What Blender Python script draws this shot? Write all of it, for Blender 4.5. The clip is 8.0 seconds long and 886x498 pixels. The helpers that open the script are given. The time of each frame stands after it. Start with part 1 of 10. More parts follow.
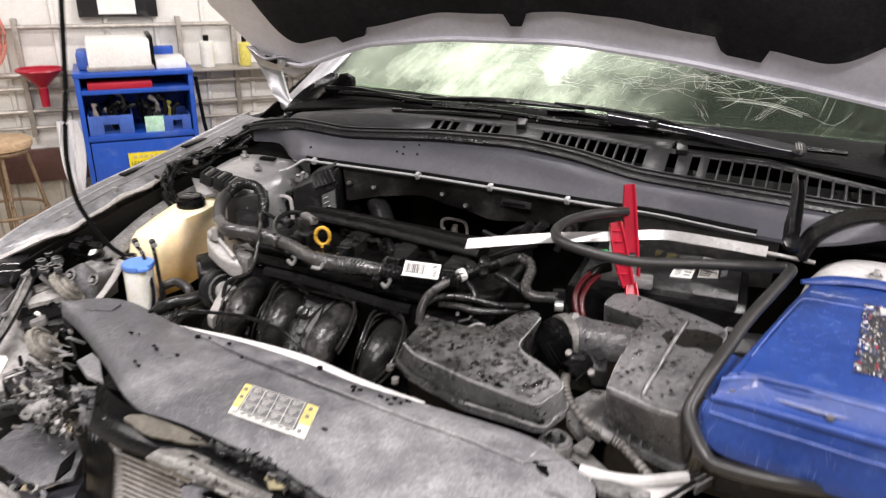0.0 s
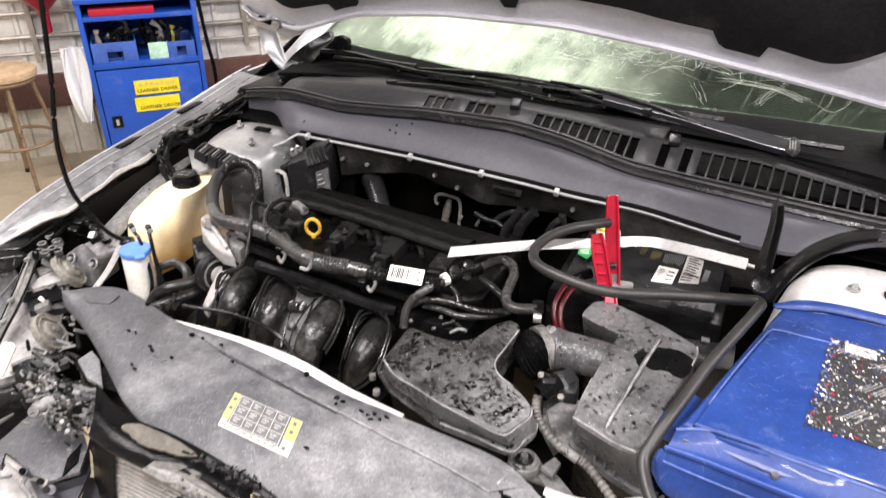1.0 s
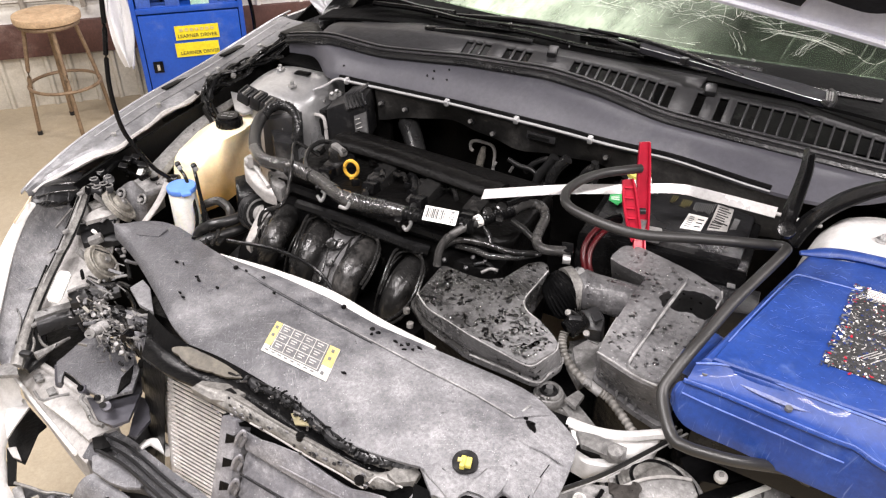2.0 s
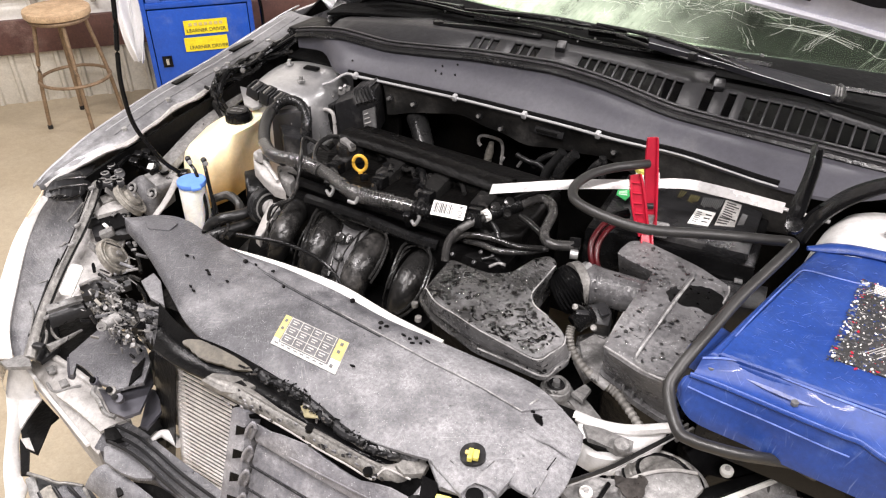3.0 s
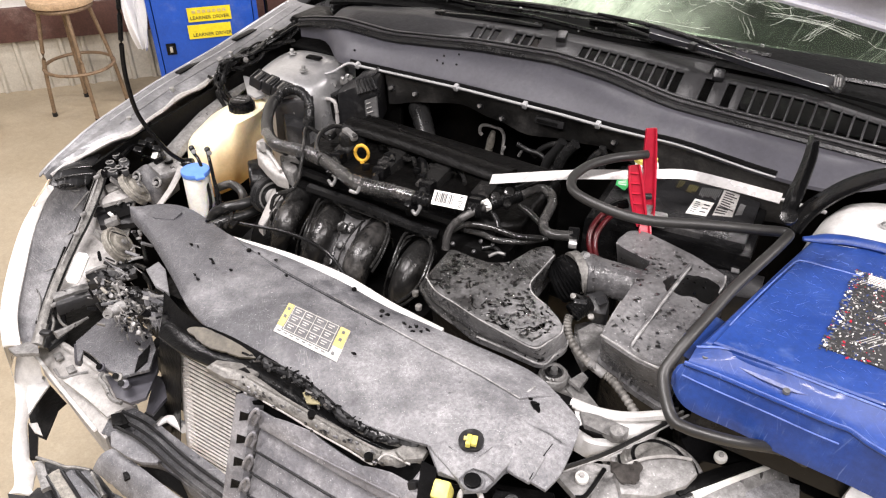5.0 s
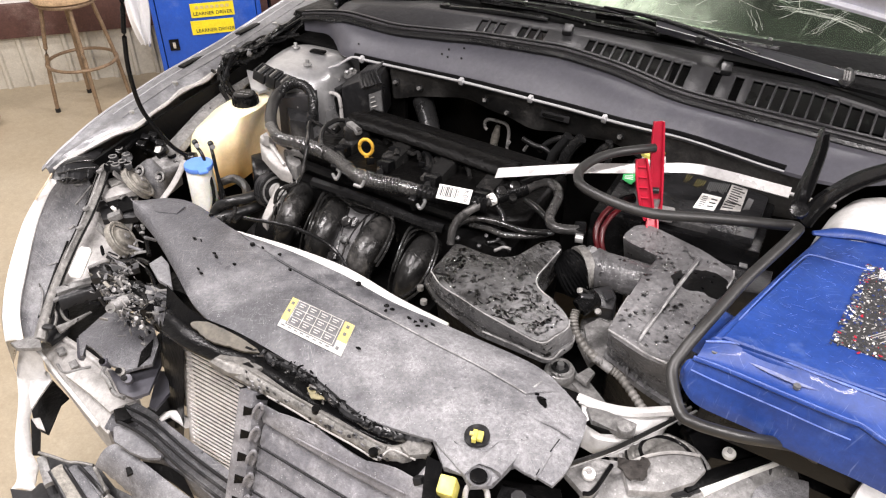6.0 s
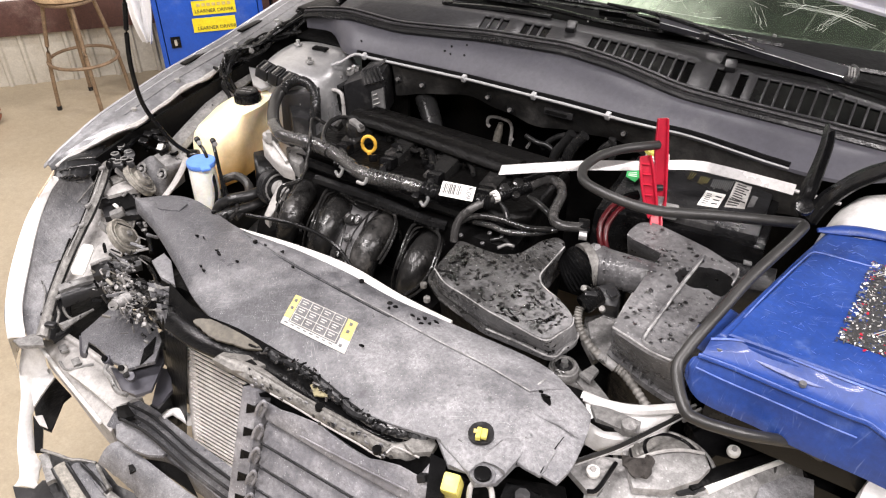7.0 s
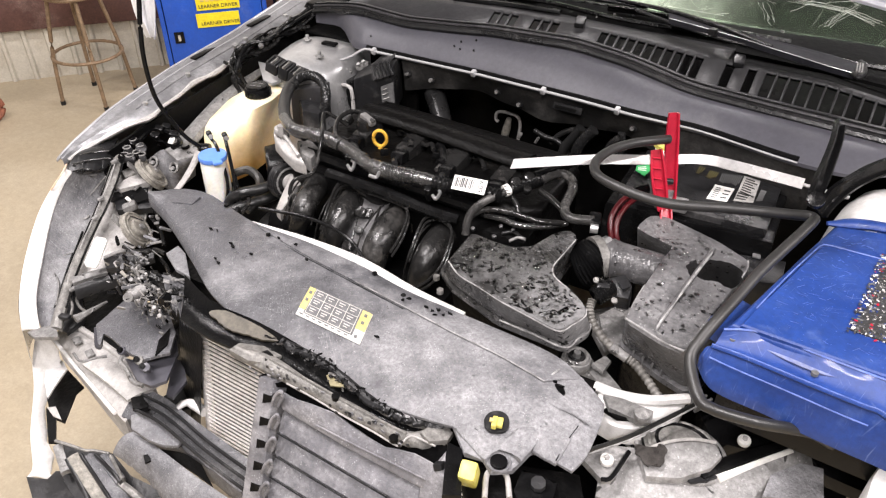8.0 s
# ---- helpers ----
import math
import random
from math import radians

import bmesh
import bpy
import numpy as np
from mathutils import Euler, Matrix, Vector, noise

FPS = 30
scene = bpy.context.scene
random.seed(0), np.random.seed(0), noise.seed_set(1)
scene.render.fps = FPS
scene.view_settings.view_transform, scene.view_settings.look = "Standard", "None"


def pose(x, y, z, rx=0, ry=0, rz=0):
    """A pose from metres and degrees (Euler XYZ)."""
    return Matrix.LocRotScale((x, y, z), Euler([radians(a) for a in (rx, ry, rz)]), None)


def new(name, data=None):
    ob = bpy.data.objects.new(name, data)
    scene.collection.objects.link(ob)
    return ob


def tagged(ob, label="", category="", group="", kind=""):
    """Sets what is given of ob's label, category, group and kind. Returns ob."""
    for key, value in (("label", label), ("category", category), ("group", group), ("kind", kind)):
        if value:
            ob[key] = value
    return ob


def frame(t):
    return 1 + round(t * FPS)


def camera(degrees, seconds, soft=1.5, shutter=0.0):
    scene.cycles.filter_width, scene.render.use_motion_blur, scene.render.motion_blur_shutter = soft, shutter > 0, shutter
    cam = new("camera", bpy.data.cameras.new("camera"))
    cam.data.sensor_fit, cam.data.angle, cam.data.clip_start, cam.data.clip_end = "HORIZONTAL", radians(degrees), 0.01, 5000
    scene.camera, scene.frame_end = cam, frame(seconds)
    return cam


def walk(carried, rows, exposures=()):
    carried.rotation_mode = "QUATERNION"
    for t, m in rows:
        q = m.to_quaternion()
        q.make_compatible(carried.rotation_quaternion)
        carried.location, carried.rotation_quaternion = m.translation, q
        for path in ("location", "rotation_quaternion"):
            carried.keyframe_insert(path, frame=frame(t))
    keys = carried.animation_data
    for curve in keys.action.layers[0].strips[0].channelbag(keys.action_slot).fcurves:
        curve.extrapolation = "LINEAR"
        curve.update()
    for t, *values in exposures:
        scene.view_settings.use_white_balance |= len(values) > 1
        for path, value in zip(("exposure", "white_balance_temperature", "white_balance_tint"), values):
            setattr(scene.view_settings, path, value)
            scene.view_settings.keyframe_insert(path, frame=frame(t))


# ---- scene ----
cam = camera(62.9, 8.0, soft=1.2, shutter=0.5)
METRES, EYE, TILT, LEAN, TURN = 0.38, 1.40, -22.5, -1.1, 26.0
ROWS = [
    (0.0, 0.0, 0.0, 0.0, 0.0, 0.0, -0.0),
    (0.5, 0.126, 0.1683, 0.3645, 0.58, -5.03, -0.05),
    (1.0, 0.1337, -0.0172, 0.4367, 1.43, -8.11, -0.44),
    (1.5, 0.1295, -0.1032, 0.4065, 3.25, -10.47, -1.06),
    (2.0, 0.1295, -0.1276, 0.3955, 4.12, -11.69, -1.48),
    (3.5, 0.126, -0.1517, 0.4032, 4.94, -12.51, -1.47),
    (4.0, 0.1208, -0.1598, 0.409, 5.04, -13.15, -1.62),
    (4.5, 0.1453, -0.1829, 0.4227, 4.98, -13.15, -1.53),
    (6.0, 0.1331, -0.1589, 0.3988, 5.26, -13.38, -1.56),
    (6.5, 0.1175, -0.1537, 0.3911, 5.22, -13.46, -1.67),
    (7.0, 0.1233, -0.1527, 0.3933, 5.34, -13.53, -1.56),
    (7.5, 0.0984, -0.1807, 0.3969, 5.28, -13.37, -1.63),
    (8.0, 0.0698, -0.193, 0.3837, 5.25, -13.79, -1.68),
]
walk(cam, [(t, pose(0.4, -0.5, EYE, TILT, LEAN, TURN) @ pose(METRES * x, METRES * y, METRES * z, 90 + pitch, roll, yaw)) for t, x, y, z, yaw, pitch, roll in ROWS], exposures=[(0.0, -0.19), (0.5, -0.07), (1.0, 0.13), (2.0, 0.10), (8.0, 0.08)])

# ---- light ----
world = bpy.data.worlds.new("world")
scene.world = world
world.use_nodes = True
world.node_tree.nodes["Background"].inputs[0].default_value = (0.6, 0.7, 0.9, 1)
world.node_tree.nodes["Background"].inputs[1].default_value = 0.05

# the workshop stands at an angle to the car: a runs along the wall, b away from it
WALL_A, WALL_B, WALL_P = Vector((0.64, 0.768, 0)), Vector((0.768, -0.64, 0)), Vector((-3.38, 1.35, 0))
ROOM_YAW = math.degrees(math.atan2(0.768, 0.64))
CEILING = 3.6


def room(a, b, z=0.0):
    return WALL_P + WALL_A * a + WALL_B * b + Vector((0, 0, z))


# unseen lamps, added and weighted to brighten the nose and the glass
LAMP_SPOTS = [(-0.7, 1.6, 55), (2.6, 1.6, 68), (5.0, 1.4, 55), (0.3, 3.4, 108), (4.8, 3.4, 100), (0.2, 5.5, 118), (2.6, 5.6, 138), (5.0, 5.5, 92)]
for a, b, watts in LAMP_SPOTS:
    lamp = bpy.data.lights.new("tube_light", "AREA")
    lamp.shape, lamp.size, lamp.size_y, lamp.energy, lamp.color = "RECTANGLE", 1.5, 0.16, watts, (1.0, 0.936, 0.940)
    ob = new("tube_light", lamp)
    ob.matrix_world = Matrix.Translation(room(a, b, CEILING - 0.13)) @ pose(0, 0, 0, 0, 0, ROOM_YAW)


# ---- materials ----
def material(name, col, rough=0.5, metal=0.0, col2=None, scale=6.0, fine=90.0, dust=None, dust_amount=0.0, dust_scale=5.0,
             wet=0.0, wet_scale=14.0, bump=0.15, coat=0.0, trans=0.0, scratch=None, scratch_amount=0.0, specks=None, speck_scale=260.0, sss=0.0, spec=0.5, emit=None, grit=0.22, dust_sheen=None, shade_stain=None):
    m = bpy.data.materials.new(name)
    m.use_nodes = True
    nt = m.node_tree
    b = nt.nodes["Principled BSDF"]
    N, Lk = nt.nodes.new, nt.links.new
    co = N("ShaderNodeTexCoord").outputs["Object"]

    def noise_tex(s, detail=4.0, rough_=0.6, dist=0.0):
        n = N("ShaderNodeTexNoise")
        n.inputs["Scale"].default_value, n.inputs["Detail"].default_value = s, detail
        n.inputs["Roughness"].default_value, n.inputs["Distortion"].default_value = rough_, dist
        Lk(co, n.inputs["Vector"])
        return n.outputs[0]

    def ramp(src, lo, hi, a=0.0, c=1.0):
        r = N("ShaderNodeMapRange")
        r.inputs[1].default_value, r.inputs[2].default_value, r.inputs[3].default_value, r.inputs[4].default_value = lo, hi, a, c
        Lk(src, r.inputs[0])
        return r.outputs[0]

    def mix(fac, a, c):
        x = N("ShaderNodeMix")
        x.data_type = "RGBA"
        for sock, v in ((x.inputs[0], fac), (x.inputs[6], a), (x.inputs[7], c)):
            if isinstance(v, (tuple, list)):
                sock.default_value = (*v, 1)
            elif isinstance(v, float):
                sock.default_value = v
            else:
                Lk(v, sock)
        return x.outputs[2]

    def along(way, src):
        """src plus a rise from lo to hi along a direction: (direction, from, to, lo, hi)."""
        d = N("ShaderNodeVectorMath")
        d.operation = "DOT_PRODUCT"
        d.inputs[1].default_value = way[0]
        Lk(co, d.inputs[0])
        s = N("ShaderNodeMath")
        s.operation = "ADD"
        Lk(src, s.inputs[0]), Lk(ramp(d.outputs["Value"], *way[1:]), s.inputs[1])
        return s.outputs[0]

    big, small = noise_tex(scale), noise_tex(fine, 3)
    c2 = col2 or tuple(0.72 * v for v in col)
    colour = mix(ramp(big, 0.35, 0.68), col, c2)
    colour = mix(ramp(small, 0.3, 0.75, 0.0, 0.28), colour, tuple(min(1, 1.3 * v + 0.002) for v in col))
    if shade_stain:
        # (colour, direction, from, to): stain plus painted shading from one side with an uneven edge
        colour = mix(ramp(along((*shade_stain[1:], 0.0, 1.0), ramp(noise_tex(9.0, 5), 0.3, 0.7, -0.12, 0.12)), 0.0, 1.0), colour, shade_stain[0])
    roughness = ramp(big, 0.3, 0.7, max(0.03, rough - 0.09), min(1, rough + 0.09))
    if dust:
        mask = N("ShaderNodeMath")
        mask.operation = "MULTIPLY"
        film = noise_tex(dust_scale, 8, 0.68)
        if dust_sheen:
            # the film rises along one direction: dust, plus sheen put into the colour
            film = along(dust_sheen, film)
        Lk(ramp(film, 0.62 - 0.4 * dust_amount, 0.92 - 0.4 * dust_amount), mask.inputs[0])
        Lk(ramp(noise_tex(dust_scale * 24, 8, 0.8), 0.36, 0.60, 0.30, 1.0), mask.inputs[1])
        colour = mix(mask.outputs[0], colour, dust)
        rr = N("ShaderNodeMix")
        Lk(mask.outputs[0], rr.inputs[0]), Lk(roughness, rr.inputs[2])
        rr.inputs[3].default_value = 0.92
        roughness = rr.outputs[0]
    if grit:
        # fine dirt and wear: a mottle of a few millimetres over grain
        mm = N("ShaderNodeMix")
        mm.data_type, mm.blend_type = "RGBA", "MULTIPLY"
        mm.inputs[0].default_value = 1.0
        cell = N("ShaderNodeMath")
        cell.operation = "MULTIPLY"
        Lk(ramp(noise_tex(130, 6, 0.75), 0.34, 0.66, 1 - grit, 1 + grit), cell.inputs[0])
        Lk(ramp(noise_tex(34, 5, 0.7), 0.34, 0.66, 1 - 0.7 * grit, 1 + 0.7 * grit), cell.inputs[1])
        Lk(colour, mm.inputs[6]), Lk(cell.outputs[0], mm.inputs[7])
        colour = mm.outputs[2]
    if specks:
        v = N("ShaderNodeTexVoronoi")
        v.inputs["Scale"].default_value = speck_scale
        Lk(co, v.inputs["Vector"])
        gate = N("ShaderNodeMath")
        gate.operation = "MULTIPLY"
        Lk(ramp(v.outputs[0], 0.16, 0.26, 1.0, 0.0), gate.inputs[0])
        Lk(ramp(noise_tex(speck_scale * 0.3, 4), 0.52, 0.6, 0, 0.45), gate.inputs[1])
        colour = mix(gate.outputs[0], colour, specks)
    if scratch:
        # long thin strokes in three directions
        for turn, sc in ((0.45, 13.0), (-0.75, 17.0), (1.25, 21.0)):
            mp = N("ShaderNodeMapping")
            mp.vector_type = "TEXTURE"
            mp.inputs["Rotation"].default_value, mp.inputs["Scale"].default_value = (0, 0, turn), (1 / (sc * 1.6), 1 / (sc * 48), 1 / sc)
            w = N("ShaderNodeTexNoise")
            w.inputs["Scale"].default_value, w.inputs["Detail"].default_value = 1.0, 1.0
            Lk(co, mp.inputs[0]), Lk(mp.outputs[0], w.inputs["Vector"])
            gate = N("ShaderNodeMath")
            gate.operation = "MULTIPLY"
            Lk(ramp(w.outputs[0], 0.655, 0.70), gate.inputs[0]), Lk(ramp(noise_tex(sc * 1.7, 6), 0.50, 0.62, 0, scratch_amount), gate.inputs[1])
            colour = mix(gate.outputs[0], colour, scratch)
    height = small
    if wet:
        drop = ramp(noise_tex(wet_scale * 0.5, 2, 0.5, 1.4), 0.575, 0.61)
        gate = N("ShaderNodeMath")
        gate.operation = "MULTIPLY"
        Lk(drop, gate.inputs[0]), Lk(ramp(noise_tex(wet_scale * 0.22, 3, 0.6), 0.66 - 0.3 * wet, 0.70 - 0.3 * wet), gate.inputs[1])
        wm = gate.outputs[0]
        colour = mix(wm, colour, tuple(0.3 * c for c in col))
        rr = N("ShaderNodeMix")
        Lk(wm, rr.inputs[0]), Lk(roughness, rr.inputs[2])
        rr.inputs[3].default_value = 0.07
        roughness = rr.outputs[0]
        hh = N("ShaderNodeMath")
        hh.operation = "ADD"
        Lk(small, hh.inputs[0]), Lk(wm, hh.inputs[1])
        height = hh.outputs[0]
    Lk(colour, b.inputs["Base Color"]), Lk(roughness, b.inputs["Roughness"])
    b.inputs["Metallic"].default_value, b.inputs["Specular IOR Level"].default_value = metal, spec
    b.inputs["Coat Weight"].default_value, b.inputs["Transmission Weight"].default_value = coat, trans
    b.inputs["Subsurface Weight"].default_value = sss
    if sss:
        b.inputs["Subsurface Radius"].default_value = (0.06, 0.045, 0.02)
        b.inputs["Subsurface Scale"].default_value = 0.5
    if emit:
        b.inputs["Emission Color"].default_value, b.inputs["Emission Strength"].default_value = (*emit[0], 1), emit[1]
    if bump:
        bp = N("ShaderNodeBump")
        bp.inputs["Strength"].default_value, bp.inputs["Distance"].default_value = bump, 0.004
        Lk(height, bp.inputs["Height"]), Lk(bp.outputs[0], b.inputs["Normal"])
    return m


M_SILVER = material("silver_paint", (0.50, 0.50, 0.52), 0.30, 0.6, (0.44, 0.44, 0.46), dust=(0.40, 0.39, 0.38), dust_amount=0.25, bump=0.03, coat=0.4, grit=0.08)
M_FLANGE = material("grey_primer", (0.20, 0.20, 0.208), 0.38, 0.45, (0.14, 0.14, 0.146), dust=(0.42, 0.42, 0.42), dust_amount=0.34, dust_scale=16, bump=0.12, scratch=(0.6, 0.6, 0.6), scratch_amount=0.3, grit=0.2)
M_TOWER = material("pale_primer", (0.56, 0.56, 0.565), 0.32, 0.7, (0.46, 0.46, 0.46), dust=(0.5, 0.49, 0.48), dust_amount=0.2, bump=0.03, coat=0.1, grit=0.08)
M_WHITE = material("white_edge_paint", (0.70, 0.69, 0.68), 0.4, 0.0, (0.60, 0.59, 0.575), dust=(0.36, 0.34, 0.315), dust_amount=0.30, dust_scale=12, bump=0.08, grit=0.08)
M_ORANGE = material("scorched_edge_paint", (0.66, 0.42, 0.24), 0.6, 0.0, (0.8, 0.72, 0.62), scale=12, bump=0.1)
M_SEAL = material("weathered_seal_rubber", (0.030, 0.0295, 0.031), 0.34, 0.0, (0.040, 0.039, 0.041), scale=14, dust=(0.15, 0.147, 0.144), dust_amount=0.15, dust_scale=24, bump=0.3, grit=0.3, spec=0.3)
M_COWLTOP = material("satin_grille_plastic", (0.024, 0.0235, 0.025), 0.42, 0.0, (0.020, 0.020, 0.021), dust=(0.15, 0.145, 0.145), dust_amount=0.14, dust_scale=9, bump=0.2, grit=0.12, spec=0.3)
M_COWL = material("satin_dark_panel", (0.068, 0.067, 0.078), 0.42, 0.1, (0.070, 0.069, 0.082), dust=(0.16, 0.16, 0.165), dust_amount=0.2, bump=0.04, grit=0.08, spec=0.35)
M_BLACK = material("black_plastic", (0.0035, 0.0035, 0.0037), 0.22, 0.0, (0.006, 0.006, 0.0063), dust=(0.08, 0.078, 0.075), dust_amount=0.0, dust_scale=14, bump=0.2, spec=0.20, grit=0.2)
M_GRILLE = material("dull_black_plastic", (0.015, 0.015, 0.0158), 0.33, 0.0, (0.013, 0.013, 0.014), dust=(0.18, 0.175, 0.17), dust_amount=0.16, dust_scale=9, bump=0.25, spec=0.35, grit=0.2)
# two near-blacks; on pieces filling holes and gaps they stand in for shade
M_DEEP = material("deep_black", (0.0025, 0.0025, 0.0026), 0.4, 0.0, (0.0042, 0.0040, 0.0039), dust=(0.03, 0.028, 0.026), dust_amount=0.0, dust_scale=10, bump=0.4, spec=0.10)
M_PIT = material("matt_pit_black", (0.0025, 0.0025, 0.0027), 0.7, 0.0, (0.005, 0.005, 0.005), dust=(0.03, 0.029, 0.028), dust_amount=0.0, dust_scale=12, bump=0.5, spec=0.06)
M_RUBBER = material("rubber", (0.008, 0.008, 0.0083), 0.27, 0.0, (0.019, 0.019, 0.019), dust=(0.2, 0.19, 0.185), dust_amount=0.1, dust_scale=16, bump=0.2, spec=0.4, grit=0.2)
M_CABLE = material("cable_sheath", (0.013, 0.0128, 0.0125), 0.4, 0.0, (0.030, 0.029, 0.028), fine=220, dust=(0.2, 0.19, 0.18), dust_amount=0.02, dust_scale=24, bump=0.1, grit=0.05)
M_TAPE = material("wet_tape", (0.010, 0.010, 0.010), 0.20, 0.0, (0.022, 0.022, 0.022), scale=50, fine=300, dust=(0.16, 0.15, 0.145), dust_amount=0.18, dust_scale=50, bump=0.9, grit=0.35)
M_SHINE = material("wet_shiny_tape", (0.022, 0.0218, 0.0215), 0.14, 0.0, (0.035, 0.034, 0.033), scale=40, fine=300, dust=(0.14, 0.135, 0.13), dust_amount=0.08, dust_scale=50, bump=0.4, coat=0.5, spec=0.8, grit=0.35)
# dust grows paler towards +x, with the cover's sheen gradient painted in
M_SHIELD = material("dusty_cover_plastic", (0.085, 0.085, 0.092), 0.36, 0.0, (0.060, 0.060, 0.066), scale=5, fine=260, dust=(0.31, 0.307, 0.315), dust_amount=0.36, dust_scale=9, wet=0.05, wet_scale=70, bump=0.45, specks=(0.62, 0.62, 0.62), speck_scale=330, scratch=(0.45, 0.45, 0.45), scratch_amount=0.35, grit=0.18, dust_sheen=((1, 0, 0), -0.55, 0.32, -0.06, 0.20))
M_LOOSE = material("torn_grey_plastic", (0.13, 0.13, 0.138), 0.38, 0.0, (0.075, 0.075, 0.08), scale=9, fine=240, dust=(0.33, 0.327, 0.33), dust_amount=0.5, dust_scale=14, bump=0.45, specks=(0.6, 0.6, 0.6), speck_scale=300, scratch=(0.45, 0.45, 0.45), scratch_amount=0.3, grit=0.2)
M_BLADE = material("dark_shutter_plastic", (0.17, 0.168, 0.182), 0.38, 0.0, (0.10, 0.10, 0.107), scale=8, fine=200, dust=(0.46, 0.452, 0.46), dust_amount=0.46, dust_scale=12, bump=0.4, specks=(0.6, 0.6, 0.6), speck_scale=240, grit=0.2)
M_HOSE = material("grey_hose_rubber", (0.022, 0.0215, 0.021), 0.27, 0.0, (0.032, 0.031, 0.030), dust=(0.22, 0.21, 0.20), dust_amount=0.24, dust_scale=30, bump=0.3, grit=0.3)
M_WETBOX = material("wet_black_plastic", (0.060, 0.059, 0.061), 0.26, 0.0, (0.036, 0.0355, 0.035), dust=(0.30, 0.296, 0.30), dust_amount=0.62, dust_scale=6, wet=0.16, wet_scale=120, bump=0.45, specks=(0.8, 0.8, 0.8), speck_scale=260, grit=0.1)
# the sloped film and pale specks paint lamp sheen and glints over the dust
M_RESO = material("wet_intake_plastic", (0.026, 0.0255, 0.025), 0.24, 0.0, (0.018, 0.0178, 0.0175), dust=(0.21, 0.208, 0.21), dust_amount=0.46, dust_scale=7, wet=0.55, wet_scale=130, bump=0.45, specks=(0.6, 0.6, 0.6), speck_scale=230, grit=0.12, dust_sheen=((0.75, -0.66, 0), -0.24, 0.02, -0.16, 0.14))
M_MANIF = material("satin_manifold_plastic", (0.013, 0.0127, 0.0124), 0.24, 0.0, (0.009, 0.0088, 0.0086), dust=(0.15, 0.142, 0.134), dust_amount=0.20, dust_scale=14, bump=0.35, spec=0.4, grit=0.25)
M_PALE = material("pale_dusty_plastic", (0.24, 0.235, 0.23), 0.42, 0.1, (0.10, 0.098, 0.096), scale=18, dust=(0.40, 0.392, 0.384), dust_amount=0.45, dust_scale=22, wet=0.3, wet_scale=70, bump=0.45, specks=(0.75, 0.74, 0.72), speck_scale=200, grit=0.3)
M_RUNNER = material("glossy_black_plastic", (0.010, 0.0098, 0.0096), 0.17, 0.0, (0.014, 0.0138, 0.0135), dust=(0.13, 0.122, 0.115), dust_amount=0.12, dust_scale=9, bump=0.22, spec=0.45, grit=0.2)
M_COVER = material("matt_engine_plastic", (0.0022, 0.0021, 0.0020), 0.34, 0.0, (0.0036, 0.0034, 0.0033), bump=0.5, spec=0.10, grit=0.3)
M_ALU = material("cast_aluminium", (0.55, 0.55, 0.55), 0.38, 0.85, (0.42, 0.42, 0.41), dust=(0.2, 0.19, 0.18), dust_amount=0.35, dust_scale=20, bump=0.3)
M_BAR = material("bare_aluminium", (0.36, 0.355, 0.35), 0.30, 0.35, (0.46, 0.445, 0.43), dust=(0.5, 0.42, 0.34), dust_amount=0.2, bump=0.06, grit=0.12)
M_CHROME = material("bright_pipe", (0.8, 0.8, 0.8), 0.2, 0.9, (0.6, 0.6, 0.6), bump=0.05)
M_RAIL = material("bright_painted_rail", (0.72, 0.72, 0.73), 0.20, 0.5, (0.60, 0.60, 0.61), bump=0.03, grit=0.08)
M_WORN = material("worn_plastic_edge", (0.36, 0.355, 0.35), 0.45, 0.0, (0.06, 0.06, 0.06), scale=45, dust=(0.55, 0.54, 0.53), dust_amount=0.35, dust_scale=60, bump=0.4, grit=0.4)
M_DIRTY = material("dusty_metal", (0.19, 0.187, 0.182), 0.45, 0.2, (0.09, 0.088, 0.085), scale=26, dust=(0.37, 0.362, 0.352), dust_amount=0.42, dust_scale=26, wet=0.35, wet_scale=80, bump=0.5, grit=0.35)
M_BEAM = material("pale_dusty_metal", (0.44, 0.425, 0.41), 0.5, 0.1, (0.32, 0.31, 0.30), dust=(0.26, 0.25, 0.235), dust_amount=0.36, dust_scale=12, bump=0.3, grit=0.2)
M_FIN = material("condenser_fin", (0.80, 0.77, 0.75), 0.35, 0.3, (0.66, 0.63, 0.61), bump=0.1)
M_TANK = material("aged_tank_plastic", (0.90, 0.83, 0.62), 0.34, 0.0, (0.87, 0.74, 0.48), scale=6, bump=0.05, sss=0.35, grit=0.06, shade_stain=((0.70, 0.39, 0.10), (0.62, 0.10, -0.78), -1.045, -0.945))
M_CAST = material("pale_casting", (0.42, 0.405, 0.39), 0.5, 0.3, (0.38, 0.37, 0.36), scale=20, dust=(0.25, 0.24, 0.23), dust_amount=0.3, dust_scale=25, bump=0.35, grit=0.15)
M_TAN = material("tan_dusty_steel", (0.24, 0.225, 0.195), 0.6, 0.2, (0.17, 0.16, 0.14), scale=18, dust=(0.36, 0.345, 0.31), dust_amount=0.4, dust_scale=22, bump=0.4, grit=0.4)
M_MILK = material("milky_plastic", (0.78, 0.77, 0.73), 0.35, 0.0, (0.70, 0.69, 0.64), bump=0.04, sss=0.4, grit=0.08)
M_BLUECAP = material("blue_cap_plastic", (0.10, 0.22, 0.66), 0.4, 0.0, (0.12, 0.27, 0.7), bump=0.08, grit=0.08)
